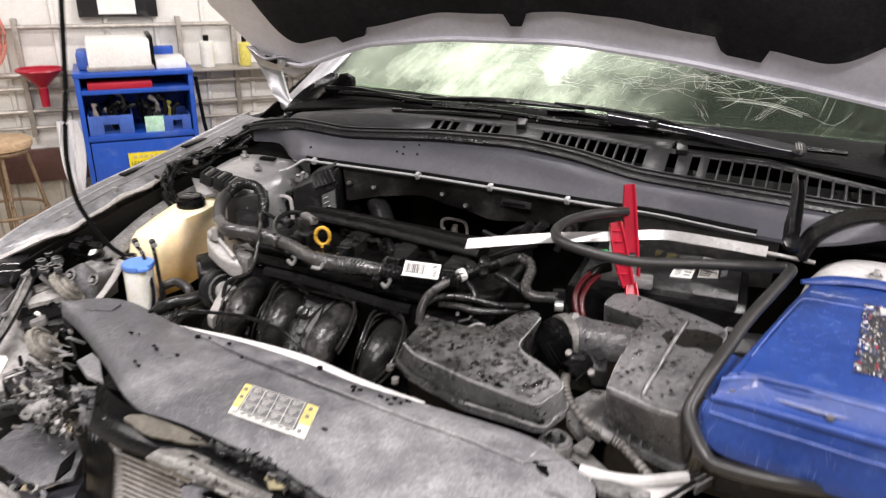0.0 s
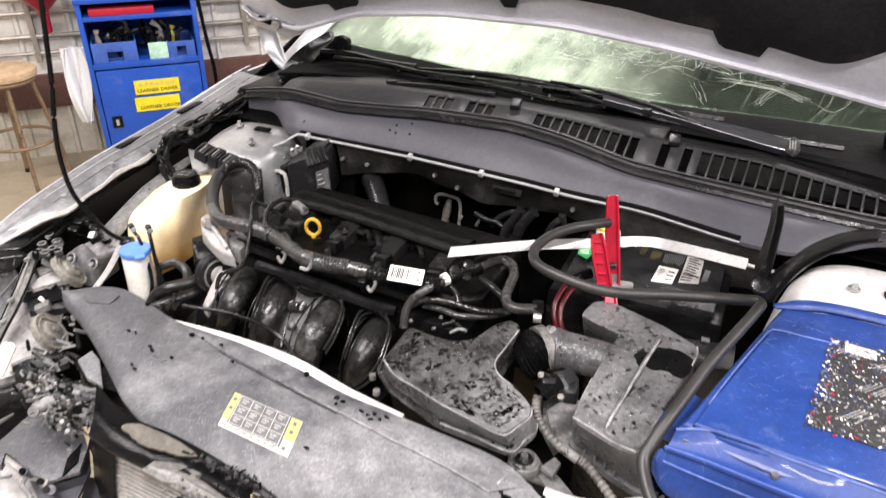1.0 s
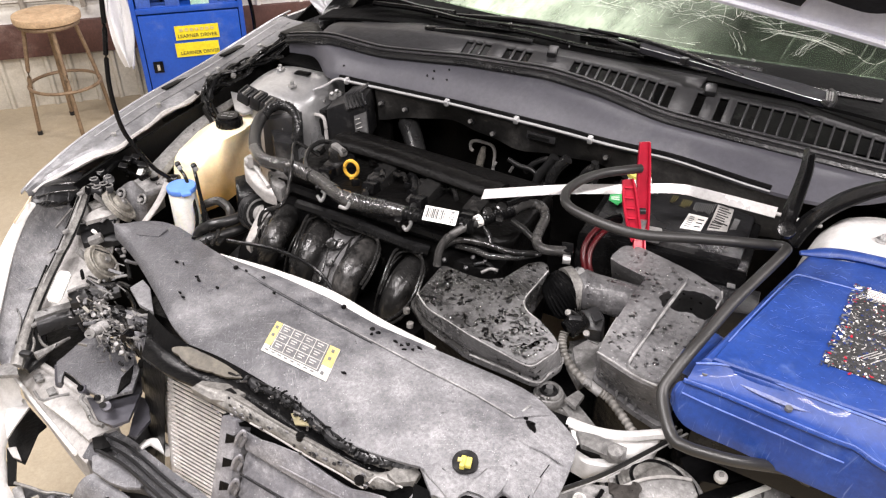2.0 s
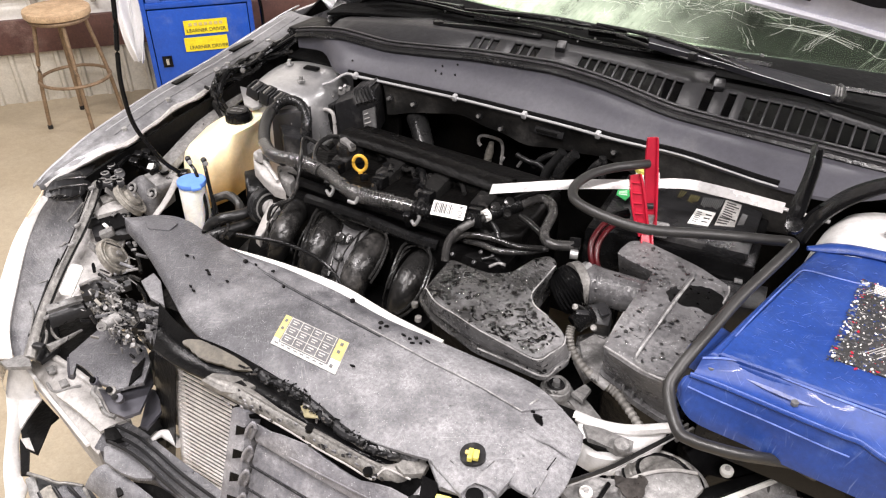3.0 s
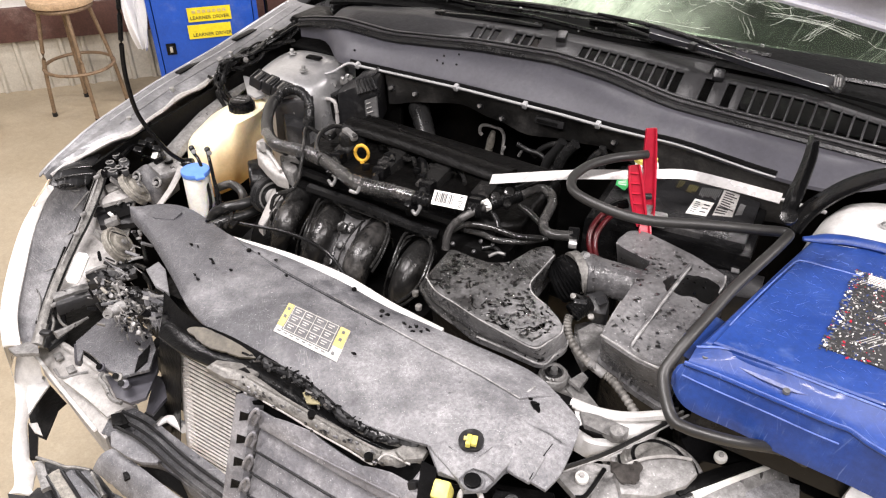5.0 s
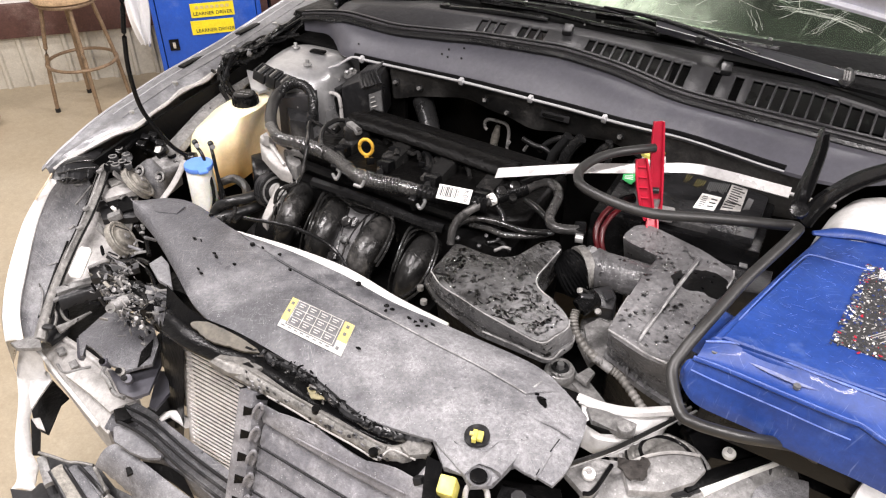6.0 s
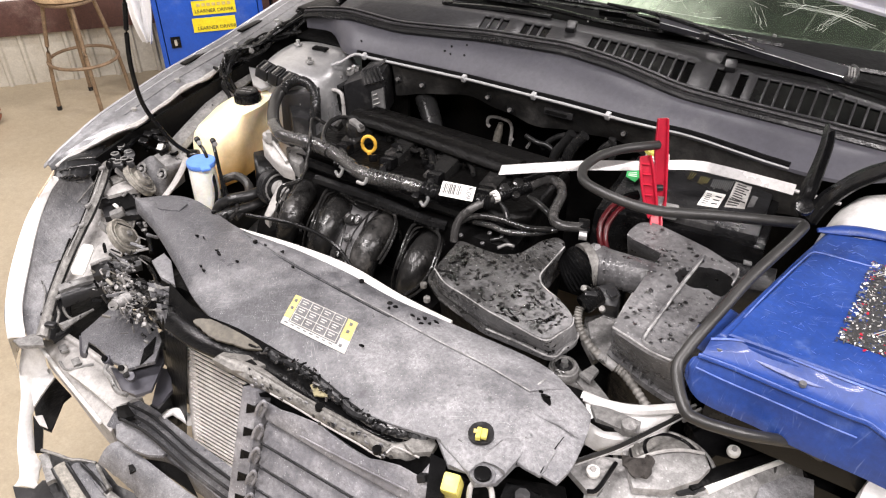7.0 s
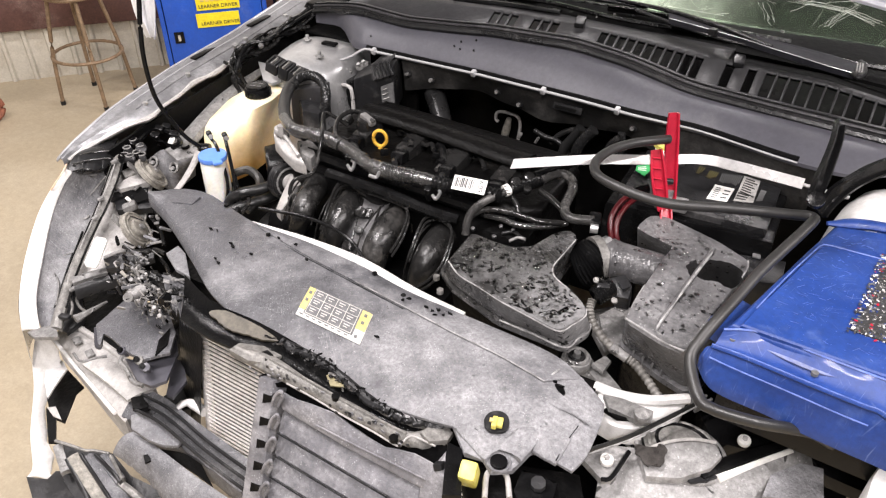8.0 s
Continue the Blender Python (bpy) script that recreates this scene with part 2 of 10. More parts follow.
M_BLUE = material("blue_plastic", (0.0085, 0.033, 0.170), 0.46, 0.0, (0.013, 0.044, 0.20), dust=(0.08, 0.13, 0.30), dust_amount=0.12, dust_scale=26, bump=0.12, coat=0.08, scratch=(0.30, 0.37, 0.62), scratch_amount=0.2, grit=0.14)
M_RED = material("red_plastic", (0.36, 0.010, 0.030), 0.36, 0.0, (0.42, 0.01, 0.03), bump=0.08, grit=0.08)
M_REDWIRE = material("red_wire", (0.060, 0.004, 0.006), 0.3, bump=0.05)
M_YELLOW = material("yellow_plastic", (0.74, 0.42, 0.05), 0.45, bump=0.05, grit=0.15)
M_NEON = material("yellow_clip_plastic", (0.66, 0.58, 0.12), 0.45, 0.0, (0.56, 0.50, 0.13), scale=50, bump=0.1, grit=0.2)
M_GREEN = material("green_label", (0.05, 0.4, 0.12), 0.5, bump=0.0)
M_PAPER = material("white_label", (0.80, 0.79, 0.75), 0.5, 0.0, (0.72, 0.70, 0.66), bump=0.02, grit=0.08)
M_INK = material("black_print", (0.03, 0.03, 0.03), 0.5, bump=0.0)
M_LABELY = material("amber_label", (0.56, 0.45, 0.15), 0.5, 0.0, (0.50, 0.41, 0.18), bump=0.0, grit=0.2)
M_STRIP = material("chipped_grey_steel", (0.19, 0.184, 0.172), 0.45, 0.25, (0.085, 0.082, 0.077), scale=30, dust=(0.36, 0.35, 0.33), dust_amount=0.36, dust_scale=30, bump=0.6, grit=0.4)
M_CONDUIT = material("dusty_conduit", (0.12, 0.115, 0.105), 0.45, 0.0, (0.20, 0.19, 0.175), scale=40, dust=(0.34, 0.33, 0.31), dust_amount=0.4, dust_scale=40, bump=0.3, grit=0.3)
M_GREYPRINT = material("grey_print", (0.13, 0.13, 0.13), 0.5, bump=0.0)
M_DAMP = material("damp_grime", (0.030, 0.027, 0.025), 0.32, 0.0, (0.055, 0.050, 0.046), scale=60, bump=0.3, grit=0.4)
M_GREYLABEL = material("soiled_label", (0.42, 0.41, 0.39), 0.5, 0.0, (0.30, 0.29, 0.28), scale=30, bump=0.0, grit=0.3)
M_PINK = material("pink_plastic", (0.8, 0.06, 0.25), 0.5, bump=0.05)
M_LINER = material("hood_liner_felt", (0.016, 0.016, 0.018), 0.92, 0.0, (0.024, 0.024, 0.026), dust=(0.12, 0.12, 0.12), dust_amount=0.15, bump=0.5, spec=0.2)
M_HOOD = material("hood_inner_paint", (0.78, 0.78, 0.86), 0.42, 0.05, (0.72, 0.72, 0.80), bump=0.03, coat=0.25, grit=0.05)
M_CART = material("blue_enamel", (0.012, 0.075, 0.42), 0.35, 0.0, (0.01, 0.06, 0.34), dust=(0.15, 0.2, 0.4), dust_amount=0.2, bump=0.05, grit=0.08)
M_BIN = material("blue_bin_plastic", (0.05, 0.12, 0.45), 0.45, bump=0.05)
M_STICKER = material("yellow_sticker", (0.85, 0.68, 0.02), 0.45, bump=0.0, grit=0.08)
M_STOOLWOOD = material("worn_stool_wood", (0.50, 0.36, 0.22), 0.6, 0.0, (0.36, 0.24, 0.14), scale=14, bump=0.2)
M_STOOLMETAL = material("rusty_stool_steel", (0.27, 0.19, 0.12), 0.55, 0.4, (0.18, 0.12, 0.07), scale=18, bump=0.3)
M_FLOOR = material("concrete_floor", (0.355, 0.295, 0.205), 0.5, 0.0, (0.29, 0.24, 0.165), scale=1.2, fine=40, dust=(0.41, 0.355, 0.265), dust_amount=0.4, dust_scale=2.2, bump=0.1, grit=0.1)
M_SHEET = material("white_sheet_metal", (0.80, 0.79, 0.75), 0.5, 0.0, (0.74, 0.72, 0.66), scale=2.5, dust=(0.50, 0.43, 0.33), dust_amount=0.22, dust_scale=3, bump=0.05, grit=0.05)
M_LOWSHEET = material("soiled_sheet_metal", (0.52, 0.49, 0.42), 0.55, 0.0, (0.44, 0.40, 0.33), scale=2.5, dust=(0.30, 0.25, 0.18), dust_amount=0.3, dust_scale=5, bump=0.08, grit=0.1)
M_BROWN = material("brown_board", (0.10, 0.045, 0.035), 0.6, 0.0, (0.07, 0.03, 0.025), dust=(0.3, 0.22, 0.18), dust_amount=0.2, bump=0.2)
M_PIPE = material("grey_conduit", (0.40, 0.37, 0.33), 0.5, 0.5, bump=0.1)
M_CEIL = material("grey_ceiling", (0.13, 0.13, 0.13), 0.8, bump=0.05)
M_HOUSING = material("white_lamp_housing", (0.7, 0.7, 0.7), 0.5, bump=0.0, grit=0.08)
M_DARKWALL = material("pale_block_wall", (0.33, 0.33, 0.32), 0.8, 0.0, (0.28, 0.28, 0.27), scale=1.5, bump=0.1)
M_BAG = material("white_bag", (0.86, 0.86, 0.86), 0.4, 0.0, (0.78, 0.78, 0.80), bump=0.3, grit=0.04)
M_RUST = material("rusty_wheel", (0.30, 0.11, 0.06), 0.7, 0.2, (0.18, 0.07, 0.05), bump=0.4)
M_TUBE = material("lamp_diffuser", (0.9, 0.9, 0.9), 0.5, bump=0.0, emit=((1, 0.97, 0.93), 6.0), grit=0.08)
M_HOSE_PINK = material("air_hose", (0.62, 0.22, 0.16), 0.5, bump=0.05)
M_TYRE = material("tyre_rubber", (0.02, 0.02, 0.02), 0.8, bump=0.3)


def glass_material():
    """Tinted glass with a film of dirt and painted haze, crazing in patches and long fine streaks."""
    m = bpy.data.materials.new("cracked_glass")
    m.use_nodes = True
    nt = m.node_tree
    N, Lk = nt.nodes.new, nt.links.new
    b = nt.nodes["Principled BSDF"]
    b.inputs["Base Color"].default_value = (0.34, 0.47, 0.32, 1)
    b.inputs["Roughness"].default_value, b.inputs["Transmission Weight"].default_value, b.inputs["IOR"].default_value = 0.10, 1.0, 1.45
    co = N("ShaderNodeTexCoord").outputs["Object"]

    def ranged(src, lo, hi, a=0.0, c=1.0):
        r = N("ShaderNodeMapRange")
        r.inputs[1].default_value, r.inputs[2].default_value, r.inputs[3].default_value, r.inputs[4].default_value = lo, hi, a, c
        Lk(src, r.inputs[0])
        return r.outputs[0]

    def noisy(vec, s, detail=4.0, rough=0.6):
        n = N("ShaderNodeTexNoise")
        n.inputs["Scale"].default_value, n.inputs["Detail"].default_value, n.inputs["Roughness"].default_value = s, detail, rough
        Lk(vec, n.inputs["Vector"])
        return n.outputs[0]

    def op(kind, a, c):
        k = N("ShaderNodeMath")
        k.operation = kind
        for sock, v in ((k.inputs[0], a), (k.inputs[1], c)):
            if isinstance(v, float):
                sock.default_value = v
            else:
                Lk(v, sock)
        return k.outputs[0]

    def turned(angle, sx, sy):
        mp = N("ShaderNodeMapping")
        mp.vector_type = "TEXTURE"
        mp.inputs["Rotation"].default_value, mp.inputs["Scale"].default_value = (0, 0, angle), (1 / sx, 1 / sy, 1)
        Lk(co, mp.inputs[0])
        return mp.outputs[0]

    # dried film plus painted reflection haze, thickest towards the passenger's side, wiped in strokes
    xyz = N("ShaderNodeSeparateXYZ")
    Lk(co, xyz.inputs[0])
    edge = ranged(xyz.outputs[0], -0.60, -0.35, 0.35, 1.0)
    side = op("MULTIPLY", edge, ranged(op("ADD", xyz.outputs[0], op("MULTIPLY", noisy(co, 2.2, 3.0), 0.55)), 0.12, 0.52, 1.0, 0.0))
    stroke = ranged(noisy(turned(1.15, 4.5, 22.0), 1.0, 8.0, 0.75), 0.36, 0.66, 0.45, 1.0)
    cloud = ranged(noisy(co, 7.0, 9.0, 0.7), 0.36, 0.64, 0.25, 1.0)
    film = op("ADD", op("MULTIPLY", op("MULTIPLY", side, stroke), op("MULTIPLY", cloud, 0.80)), 0.008)
    # crazed patches of fine straight lines
    total = film
    heart = ranged(xyz.outputs[0], -0.30, 0.10, 0.0, 0.06)
    for turn, lo, most, key in ((1.25, 0.68, 0.30, 3.1), (1.05, 0.69, 0.28, 4.3), (1.38, 0.69, 0.28, 3.7), (-0.30, 0.70, 0.4, 5.0)):
        line = ranged(noisy(turned(turn, 5.0, 620.0), 1.0, 2.0, 0.5), lo, lo + 0.035)
        patch = ranged(op("ADD", noisy(co, key, 5.0, 0.65), heart), 0.50, 0.64, 0.0, most)
        total = op("MAXIMUM", total, op("MULTIPLY", line, patch))
    white = N("ShaderNodeBsdfDiffuse")
    white.inputs[0].default_value = (0.72, 0.79, 0.66, 1)
    mx = N("ShaderNodeMixShader")
    Lk(total, mx.inputs[0]), Lk(b.outputs[0], mx.inputs[1]), Lk(white.outputs[0], mx.inputs[2])
    Lk(mx.outputs[0], nt.nodes["Material Output"].inputs["Surface"])
    return m


M_GLASS = glass_material()


# ---- building blocks ----
def empty(name, at, label, category, group="", kind=""):
    ob = new(name)
    ob.empty_display_size = 0.05
    ob.location = at
    return tagged(ob, label, category, group, kind)


def part(name, bm, mat, parent=None, label="", smooth=40, kind=""):
    me = bpy.data.meshes.new(name)
    bmesh.ops.recalc_face_normals(bm, faces=bm.faces)
    bm.to_mesh(me)
    bm.free()
    me.materials.append(mat)
    if smooth:
        me.shade_smooth()
        me.set_sharp_from_angle(angle=radians(smooth))
    ob = new(name, me)
    if parent:
        ob.parent = parent
        if not parent.data:
            ob.matrix_parent_inverse = Matrix.Translation(parent.location).inverted()
    return tagged(ob, label, kind=kind)


def spline(pts, n=8):
    P = [Vector(p) for p in pts]
    P = [2 * P[0] - P[1]] + P + [2 * P[-1] - P[-2]]
    out = []
    for i in range(1, len(P) - 2):
        a, b, c, d = P[i - 1:i + 3]
        for k in range(n):
            t = k / n
            out.append(0.5 * (2 * b + (c - a) * t + (2 * a - 5 * b + 4 * c - d) * t * t + (3 * b - a - 3 * c + d) * t ** 3))
    return out + [P[-2]]


def tube(bm, pts, r, seg=10, n=8, smooth=True, rib=0.0, pitch=0.0, flat=1.0, closed=False):
    """A round or flattened hose along a path; rib and pitch make it corrugated."""
    path = spline(pts, n) if smooth else [Vector(p) for p in pts]
    if rib:
        fine, acc = [path[0]], 0.0
        for a, b in zip(path, path[1:]):
            k = max(1, int((b - a).length / (pitch / 2)))
            fine += [a.lerp(b, (j + 1) / k) for j in range(k)]
        path = fine
    up, rings = Vector((0, 0, 1)), []
    for i, p in enumerate(path):
        d = (path[min(i + 1, len(path) - 1)] - path[max(i - 1, 0)])
        d = d.normalized() if d.length > 1e-9 else Vector((0, 1, 0))
        side = d.cross(up)
        if side.length < 0.15:
            side = d.cross(Vector((0, 1, 0)))
        side.normalize()
        nrm = side.cross(d).normalized()
        rad = r(i / max(1, len(path) - 1)) if callable(r) else r
        if rib and i % 2:
            rad += rib
        rings.append([bm.verts.new(p + side * math.cos(2 * math.pi * k / seg) * rad + nrm * math.sin(2 * math.pi * k / seg) * rad * flat) for k in range(seg)])
    pairs = list(zip(rings, rings[1:])) + ([(rings[-1], rings[0])] if closed else [])
    for A, B in pairs:
        for k in range(seg):
            bm.faces.new((A[k], A[(k + 1) % seg], B[(k + 1) % seg], B[k]))
    if not closed:
        bm.faces.new(rings[0][::-1]), bm.faces.new(rings[-1])
    return bm


def box(bm, c, size, rot=(0, 0, 0), bevel=0.0, seg=2, taper=1.0):
    m = pose(*c, *rot)
    made = bmesh.ops.create_cube(bm, size=1.0)
    vs = made["verts"]
    for v in vs:
        k = taper if v.co.z > 0 else 1.0
        v.co = Vector((v.co.x * size[0] * k, v.co.y * size[1] * k, v.co.z * size[2]))
    bmesh.ops.transform(bm, matrix=m, verts=vs)
    if bevel:
        es = list({e for v in vs for e in v.link_edges})
        bmesh.ops.bevel(bm, geom=es, offset=bevel, segments=seg, affect="EDGES", profile=0.6)
    return bm


def cyl(bm, c, r, h, rot=(0, 0, 0), seg=20, bevel=0.0, r2=None):
    made = bmesh.ops.create_cone(bm, cap_ends=True, segments=seg, radius1=r, radius2=r if r2 is None else r2, depth=h, matrix=pose(*c, *rot))
    if bevel:
        es = list({e for v in made["verts"] for e in v.link_edges if len(e.link_faces) == 2 and e.calc_face_angle(0) > 0.8})
        bmesh.ops.bevel(bm, geom=es, offset=bevel, segments=2, affect="EDGES", profile=0.6)
    return bm


def plate(bm, outline, z1, z0, bevel=0.0, seg=2, shape=None, draft=0.0):
    """A plan outline raised from z0 to z1. draft narrows it towards the top; shape(x, y) lifts the points."""
    cx = sum(p[0] for p in outline) / len(outline)
    cy = sum(p[1] for p in outline) / len(outline)
    low = [bm.verts.new((x, y, z0)) for x, y in outline]
    high = [bm.verts.new((cx + (x - cx) * (1 - draft), cy + (y - cy) * (1 - draft), z1)) for x, y in outline]
    n = len(outline)
    top = bm.faces.new(high)
    bm.faces.new(low[::-1])
    for i in range(n):
        bm.faces.new((low[i], low[(i + 1) % n], high[(i + 1) % n], high[i]))
    if bevel:
        bmesh.ops.bevel(bm, geom=list(top.edges), offset=bevel, segments=seg, affect="EDGES", profile=0.6)
    if shape:
        for v in bm.verts:
            v.co.z += shape(v.co.x, v.co.y)
    return bm


def sheet(bm, f, nu, nv, thick=0.0, skip=None):
    """A sheet f(u, v) with u, v from 0 to 1, and its thickness along z or the given offset."""
    off = thick if isinstance(thick, Vector) else Vector((0, 0, -thick))
    sides = [[[bm.verts.new(Vector(f(i / nu, j / nv)) + o) for j in range(nv + 1)] for i in range(nu + 1)] for o in ((Vector((0, 0, 0)), off) if off.length else (Vector((0, 0, 0)),))]
    for s, g in enumerate(sides):
        for i in range(nu):
            for j in range(nv):
                if skip and skip(i, j):
                    continue
                q = (g[i][j], g[i + 1][j], g[i + 1][j + 1], g[i][j + 1])
                bm.faces.new(q if s == 0 else q[::-1])
    if off.length:
        a, b = sides
        rim = [(i, 0) for i in range(nu)] + [(nu, j) for j in range(nv)] + [(i, nv) for i in range(nu, 0, -1)] + [(0, j) for j in range(nv, 0, -1)]
        if not skip:
            for p, q in zip(rim, rim[1:] + rim[:1]):
                bm.faces.new((a[p[0]][p[1]], b[p[0]][p[1]], b[q[0]][q[1]], a[q[0]][q[1]]))
    return bm


def smooth_table(table, n=40):
    xs, ys = [p[0] for p in table], [p[1] for p in table]
    grid = np.linspace(xs[0], xs[-1], 400)
    vals = np.interp(grid, xs, ys)
    k = np.ones(n) / n
    padded = np.concatenate([np.full(n, vals[0]), vals, np.full(n, vals[-1])])
    soft = np.convolve(padded, k, "same")[n:-n]
    return lambda x: float(np.interp(x, grid, soft))


def B():
    return bmesh.new()


def text_mesh(name, body, size, m, mat, parent, thick=0.0004):
    cu = bpy.data.curves.new(name, "FONT")
    cu.body, cu.size, cu.align_x, cu.align_y, cu.extrude = body, size, "CENTER", "CENTER", thick
    tmp = bpy.data.objects.new(name, cu)
    scene.collection.objects.link(tmp)
    me = bpy.data.meshes.new_from_object(tmp)
    bpy.data.objects.remove(tmp)
    bm = bmesh.new()
    bm.from_mesh(me)
    bmesh.ops.transform(bm, matrix=m, verts=bm.verts)
    return part(name, bm, mat, parent, smooth=0)


def ruled(bm, a, b, thick=0.004, nu=24, nv=6, sag=0.0, tear=0.0, key=0.0):
    """A sheet between two edges given as point lists; tear makes the second edge ragged, sag bends it."""
    A, C = spline(a, 8), spline(b, 8)

    def at(line, t):
        k = t * (len(line) - 1)
        i = min(int(k), len(line) - 2)
        return line[i].lerp(line[i + 1], k - i)

    def f(u, v):
        p, q = at(A, u), at(C, u)
        k = 1.0 + tear * (noise.noise(Vector((u * 23, key, 0.4))) + 0.6 * noise.noise(Vector((u * 71, key, 2.0))))
        r = p.lerp(q, v * k)
        return (r.x, r.y, r.z + sag * math.sin(math.pi * v))

    return sheet(bm, f, nu, nv, thick)


def slab(bm, pts, thick=0.005, bevel=0.0):
    """A flat or slightly bent piece with the given outline."""
    top = [bm.verts.new(p) for p in pts]
    low = [bm.verts.new((p[0], p[1], p[2] - thick)) for p in pts]
    n = len(pts)
    face = bm.faces.new(top)
    bm.faces.new(low[::-1])
    for i in range(n):
        bm.faces.new((low[i], low[(i + 1) % n], top[(i + 1) % n], top[i]))
    if bevel:
        bmesh.ops.bevel(bm, geom=list(face.edges), offset=bevel, segments=2, affect="EDGES", profile=0.6)
    return bm


def block(bm, quad, depth, bevel=0.0, seg=2):
    """A solid behind a four- or more-sided front, pushed back by the vector depth."""
    front = [bm.verts.new(p) for p in quad]
    rear = [bm.verts.new(Vector(p) + Vector(depth)) for p in quad]
    n = len(quad)
    faces = [bm.faces.new(front), bm.faces.new(rear[::-1])]
    for i in range(n):
        faces.append(bm.faces.new((rear[i], rear[(i + 1) % n], front[(i + 1) % n], front[i])))
    if bevel:
        bmesh.ops.recalc_face_normals(bm, faces=faces)
        bmesh.ops.bevel(bm, geom=list({ed for f in faces for ed in f.edges}), offset=bevel, segments=seg, affect="EDGES", profile=0.6)
    return bm


def mound(bm, outline, steps):
    """A moulded box: the outline drawn in, step by step of (scale, z), and closed on top."""
    cx = sum(p[0] for p in outline) / len(outline)
    cy = sum(p[1] for p in outline) / len(outline)
    n = len(outline)
    rings = [[bm.verts.new((cx + (p[0] - cx) * k, cy + (p[1] - cy) * k, z)) for p in outline] for k, z in steps]
    for P, Q in zip(rings, rings[1:]):
        for i in range(n):
            bm.faces.new((P[i], P[(i + 1) % n], Q[(i + 1) % n], Q[i]))
    bm.faces.new(rings[-1]), bm.faces.new(rings[0][::-1])
    return bm


def rounded(outline, n=4):
    """The outline with its corners rounded off."""
    pts = [Vector((p[0], p[1], 0)) for p in outline]
    out = []
    for i, p in enumerate(pts):
        a, b = pts[i - 1], pts[(i + 1) % len(pts)]
        k = min(0.4, 0.010 / max(1e-4, (a - p).length)), min(0.4, 0.010 / max(1e-4, (b - p).length))
        s, e = p.lerp(a, k[0]), p.lerp(b, k[1])
        for j in range(n + 1):
            t = j / n
            q = s * (1 - t) ** 2 + p * 2 * t * (1 - t) + e * t * t
            out.append((q.x, q.y))
    return out



def blob(pts, n=5, wob=0.0):
    """A closed smooth outline through the given points."""
    P = [Vector(p) for p in pts]
    run = spline(P[-2:] + P + P[:2], n)
    run = run[2 * n:2 * n + len(P) * n]
    return [p + Vector((noise.noise(p * 90) * wob, noise.noise(p * 90 + Vector((5, 5, 5))) * wob, 0)) for p in run]


M_DROP = bpy.data.materials.new("water")
M_DROP.use_nodes = True
water = M_DROP.node_tree.nodes["Principled BSDF"]
water.inputs["Base Color"].default_value = (0.9, 0.9, 0.9, 1)
water.inputs["Roughness"].default_value, water.inputs["Transmission Weight"].default_value, water.inputs["IOR"].default_value = 0.03, 1.0, 1.33


def inside(p, outline):
    hit = False
    for (x0, y0), (x1, y1) in zip(outline, outline[1:] + outline[:1]):
        if (y0 > p[1]) != (y1 > p[1]) and p[0] < (x1 - x0) * (p[1] - y0) / (y1 - y0) + x0:
            hit = not hit
    return hit


def drops(outline, height, count, parent, seed, small=0.0010, big=0.0036, flat=0.42):
    """Beads of water lying on a surface height(x, y) inside an outline."""
    rnd = random.Random(seed)
    bm = B()
    xs, ys = [p[0] for p in outline], [p[1] for p in outline]
    made = 0
    while made < count:
        x, y = rnd.uniform(min(xs), max(xs)), rnd.uniform(min(ys), max(ys))
        if not inside((x, y), outline):
            continue
        made += 1
        r = small + (big - small) * rnd.random() ** 3
        sx, turn, z = r * rnd.uniform(1.0, 2.0), rnd.uniform(0, 3.14), height(x, y)
        rings = []
        for k, (rad, up) in enumerate(((1.0, 0.0), (0.86, 0.55), (0.5, 0.9))):
            ring = []
            for j in range(7):
                a = 2 * math.pi * j / 7
                u, v = sx * rad * math.cos(a), r * rad * math.sin(a)
                ring.append(bm.verts.new((x + u * math.cos(turn) - v * math.sin(turn), y + u * math.sin(turn) + v * math.cos(turn), z + r * flat * 2 * up)))
            rings.append(ring)
        for P, Q in zip(rings, rings[1:]):
            for j in range(7):
                bm.faces.new((P[j], P[(j + 1) % 7], Q[(j + 1) % 7], Q[j]))
        bm.faces.new(rings[-1])
    return part("water_bead", bm, M_DROP, parent, "clear water beads", smooth=60, kind="stuff")


def shrunk(outline, k):
    cx, cy = sum(p[0] for p in outline) / len(outline), sum(p[1] for p in outline) / len(outline)
    return [(cx + (p[0] - cx) * k, cy + (p[1] - cy) * k) for p in outline]


# ---- workshop ----
def room_box(bm, a0, a1, b0, b1, z0, z1, bevel=0.0):
    c = room((a0 + a1) / 2, (b0 + b1) / 2, (z0 + z1) / 2)
    return box(bm, c, (a1 - a0, b1 - b0, z1 - z0), (0, 0, ROOM_YAW), bevel)


# in the room's frame b grows away from the wall, against the local y axis
floor = part("floor", room_box(B(), -3.5, 8.5, -0.2, 8.2, -0.1, 0.0), M_FLOOR, smooth=0)
tagged(floor, "tan stained bare concrete workshop floor", "floor", kind="structure")
ceiling = part("ceiling", room_box(B(), -3.5, 8.5, -0.2, 8.2, CEILING, CEILING + 0.1), M_CEIL, smooth=0)
tagged(ceiling, "plain dark grey workshop ceiling with lamps under it", "ceiling", kind="structure")
for name, rect in (("wall_south", (-3.6, -3.5, -0.2, 8.2)), ("wall_north", (8.5, 8.6, -0.2, 8.2)), ("wall_east", (-3.5, 8.5, 8.2, 8.3))):
    tagged(part(name, room_box(B(), *rect, 0.0, CEILING), M_DARKWALL, smooth=0), "plain pale workshop wall", "wall", kind="structure")

wall = part("wall_west", room_box(B(), -3.5, 8.5, -0.2, -0.02, 0.0, CEILING), M_SHEET, smooth=0)
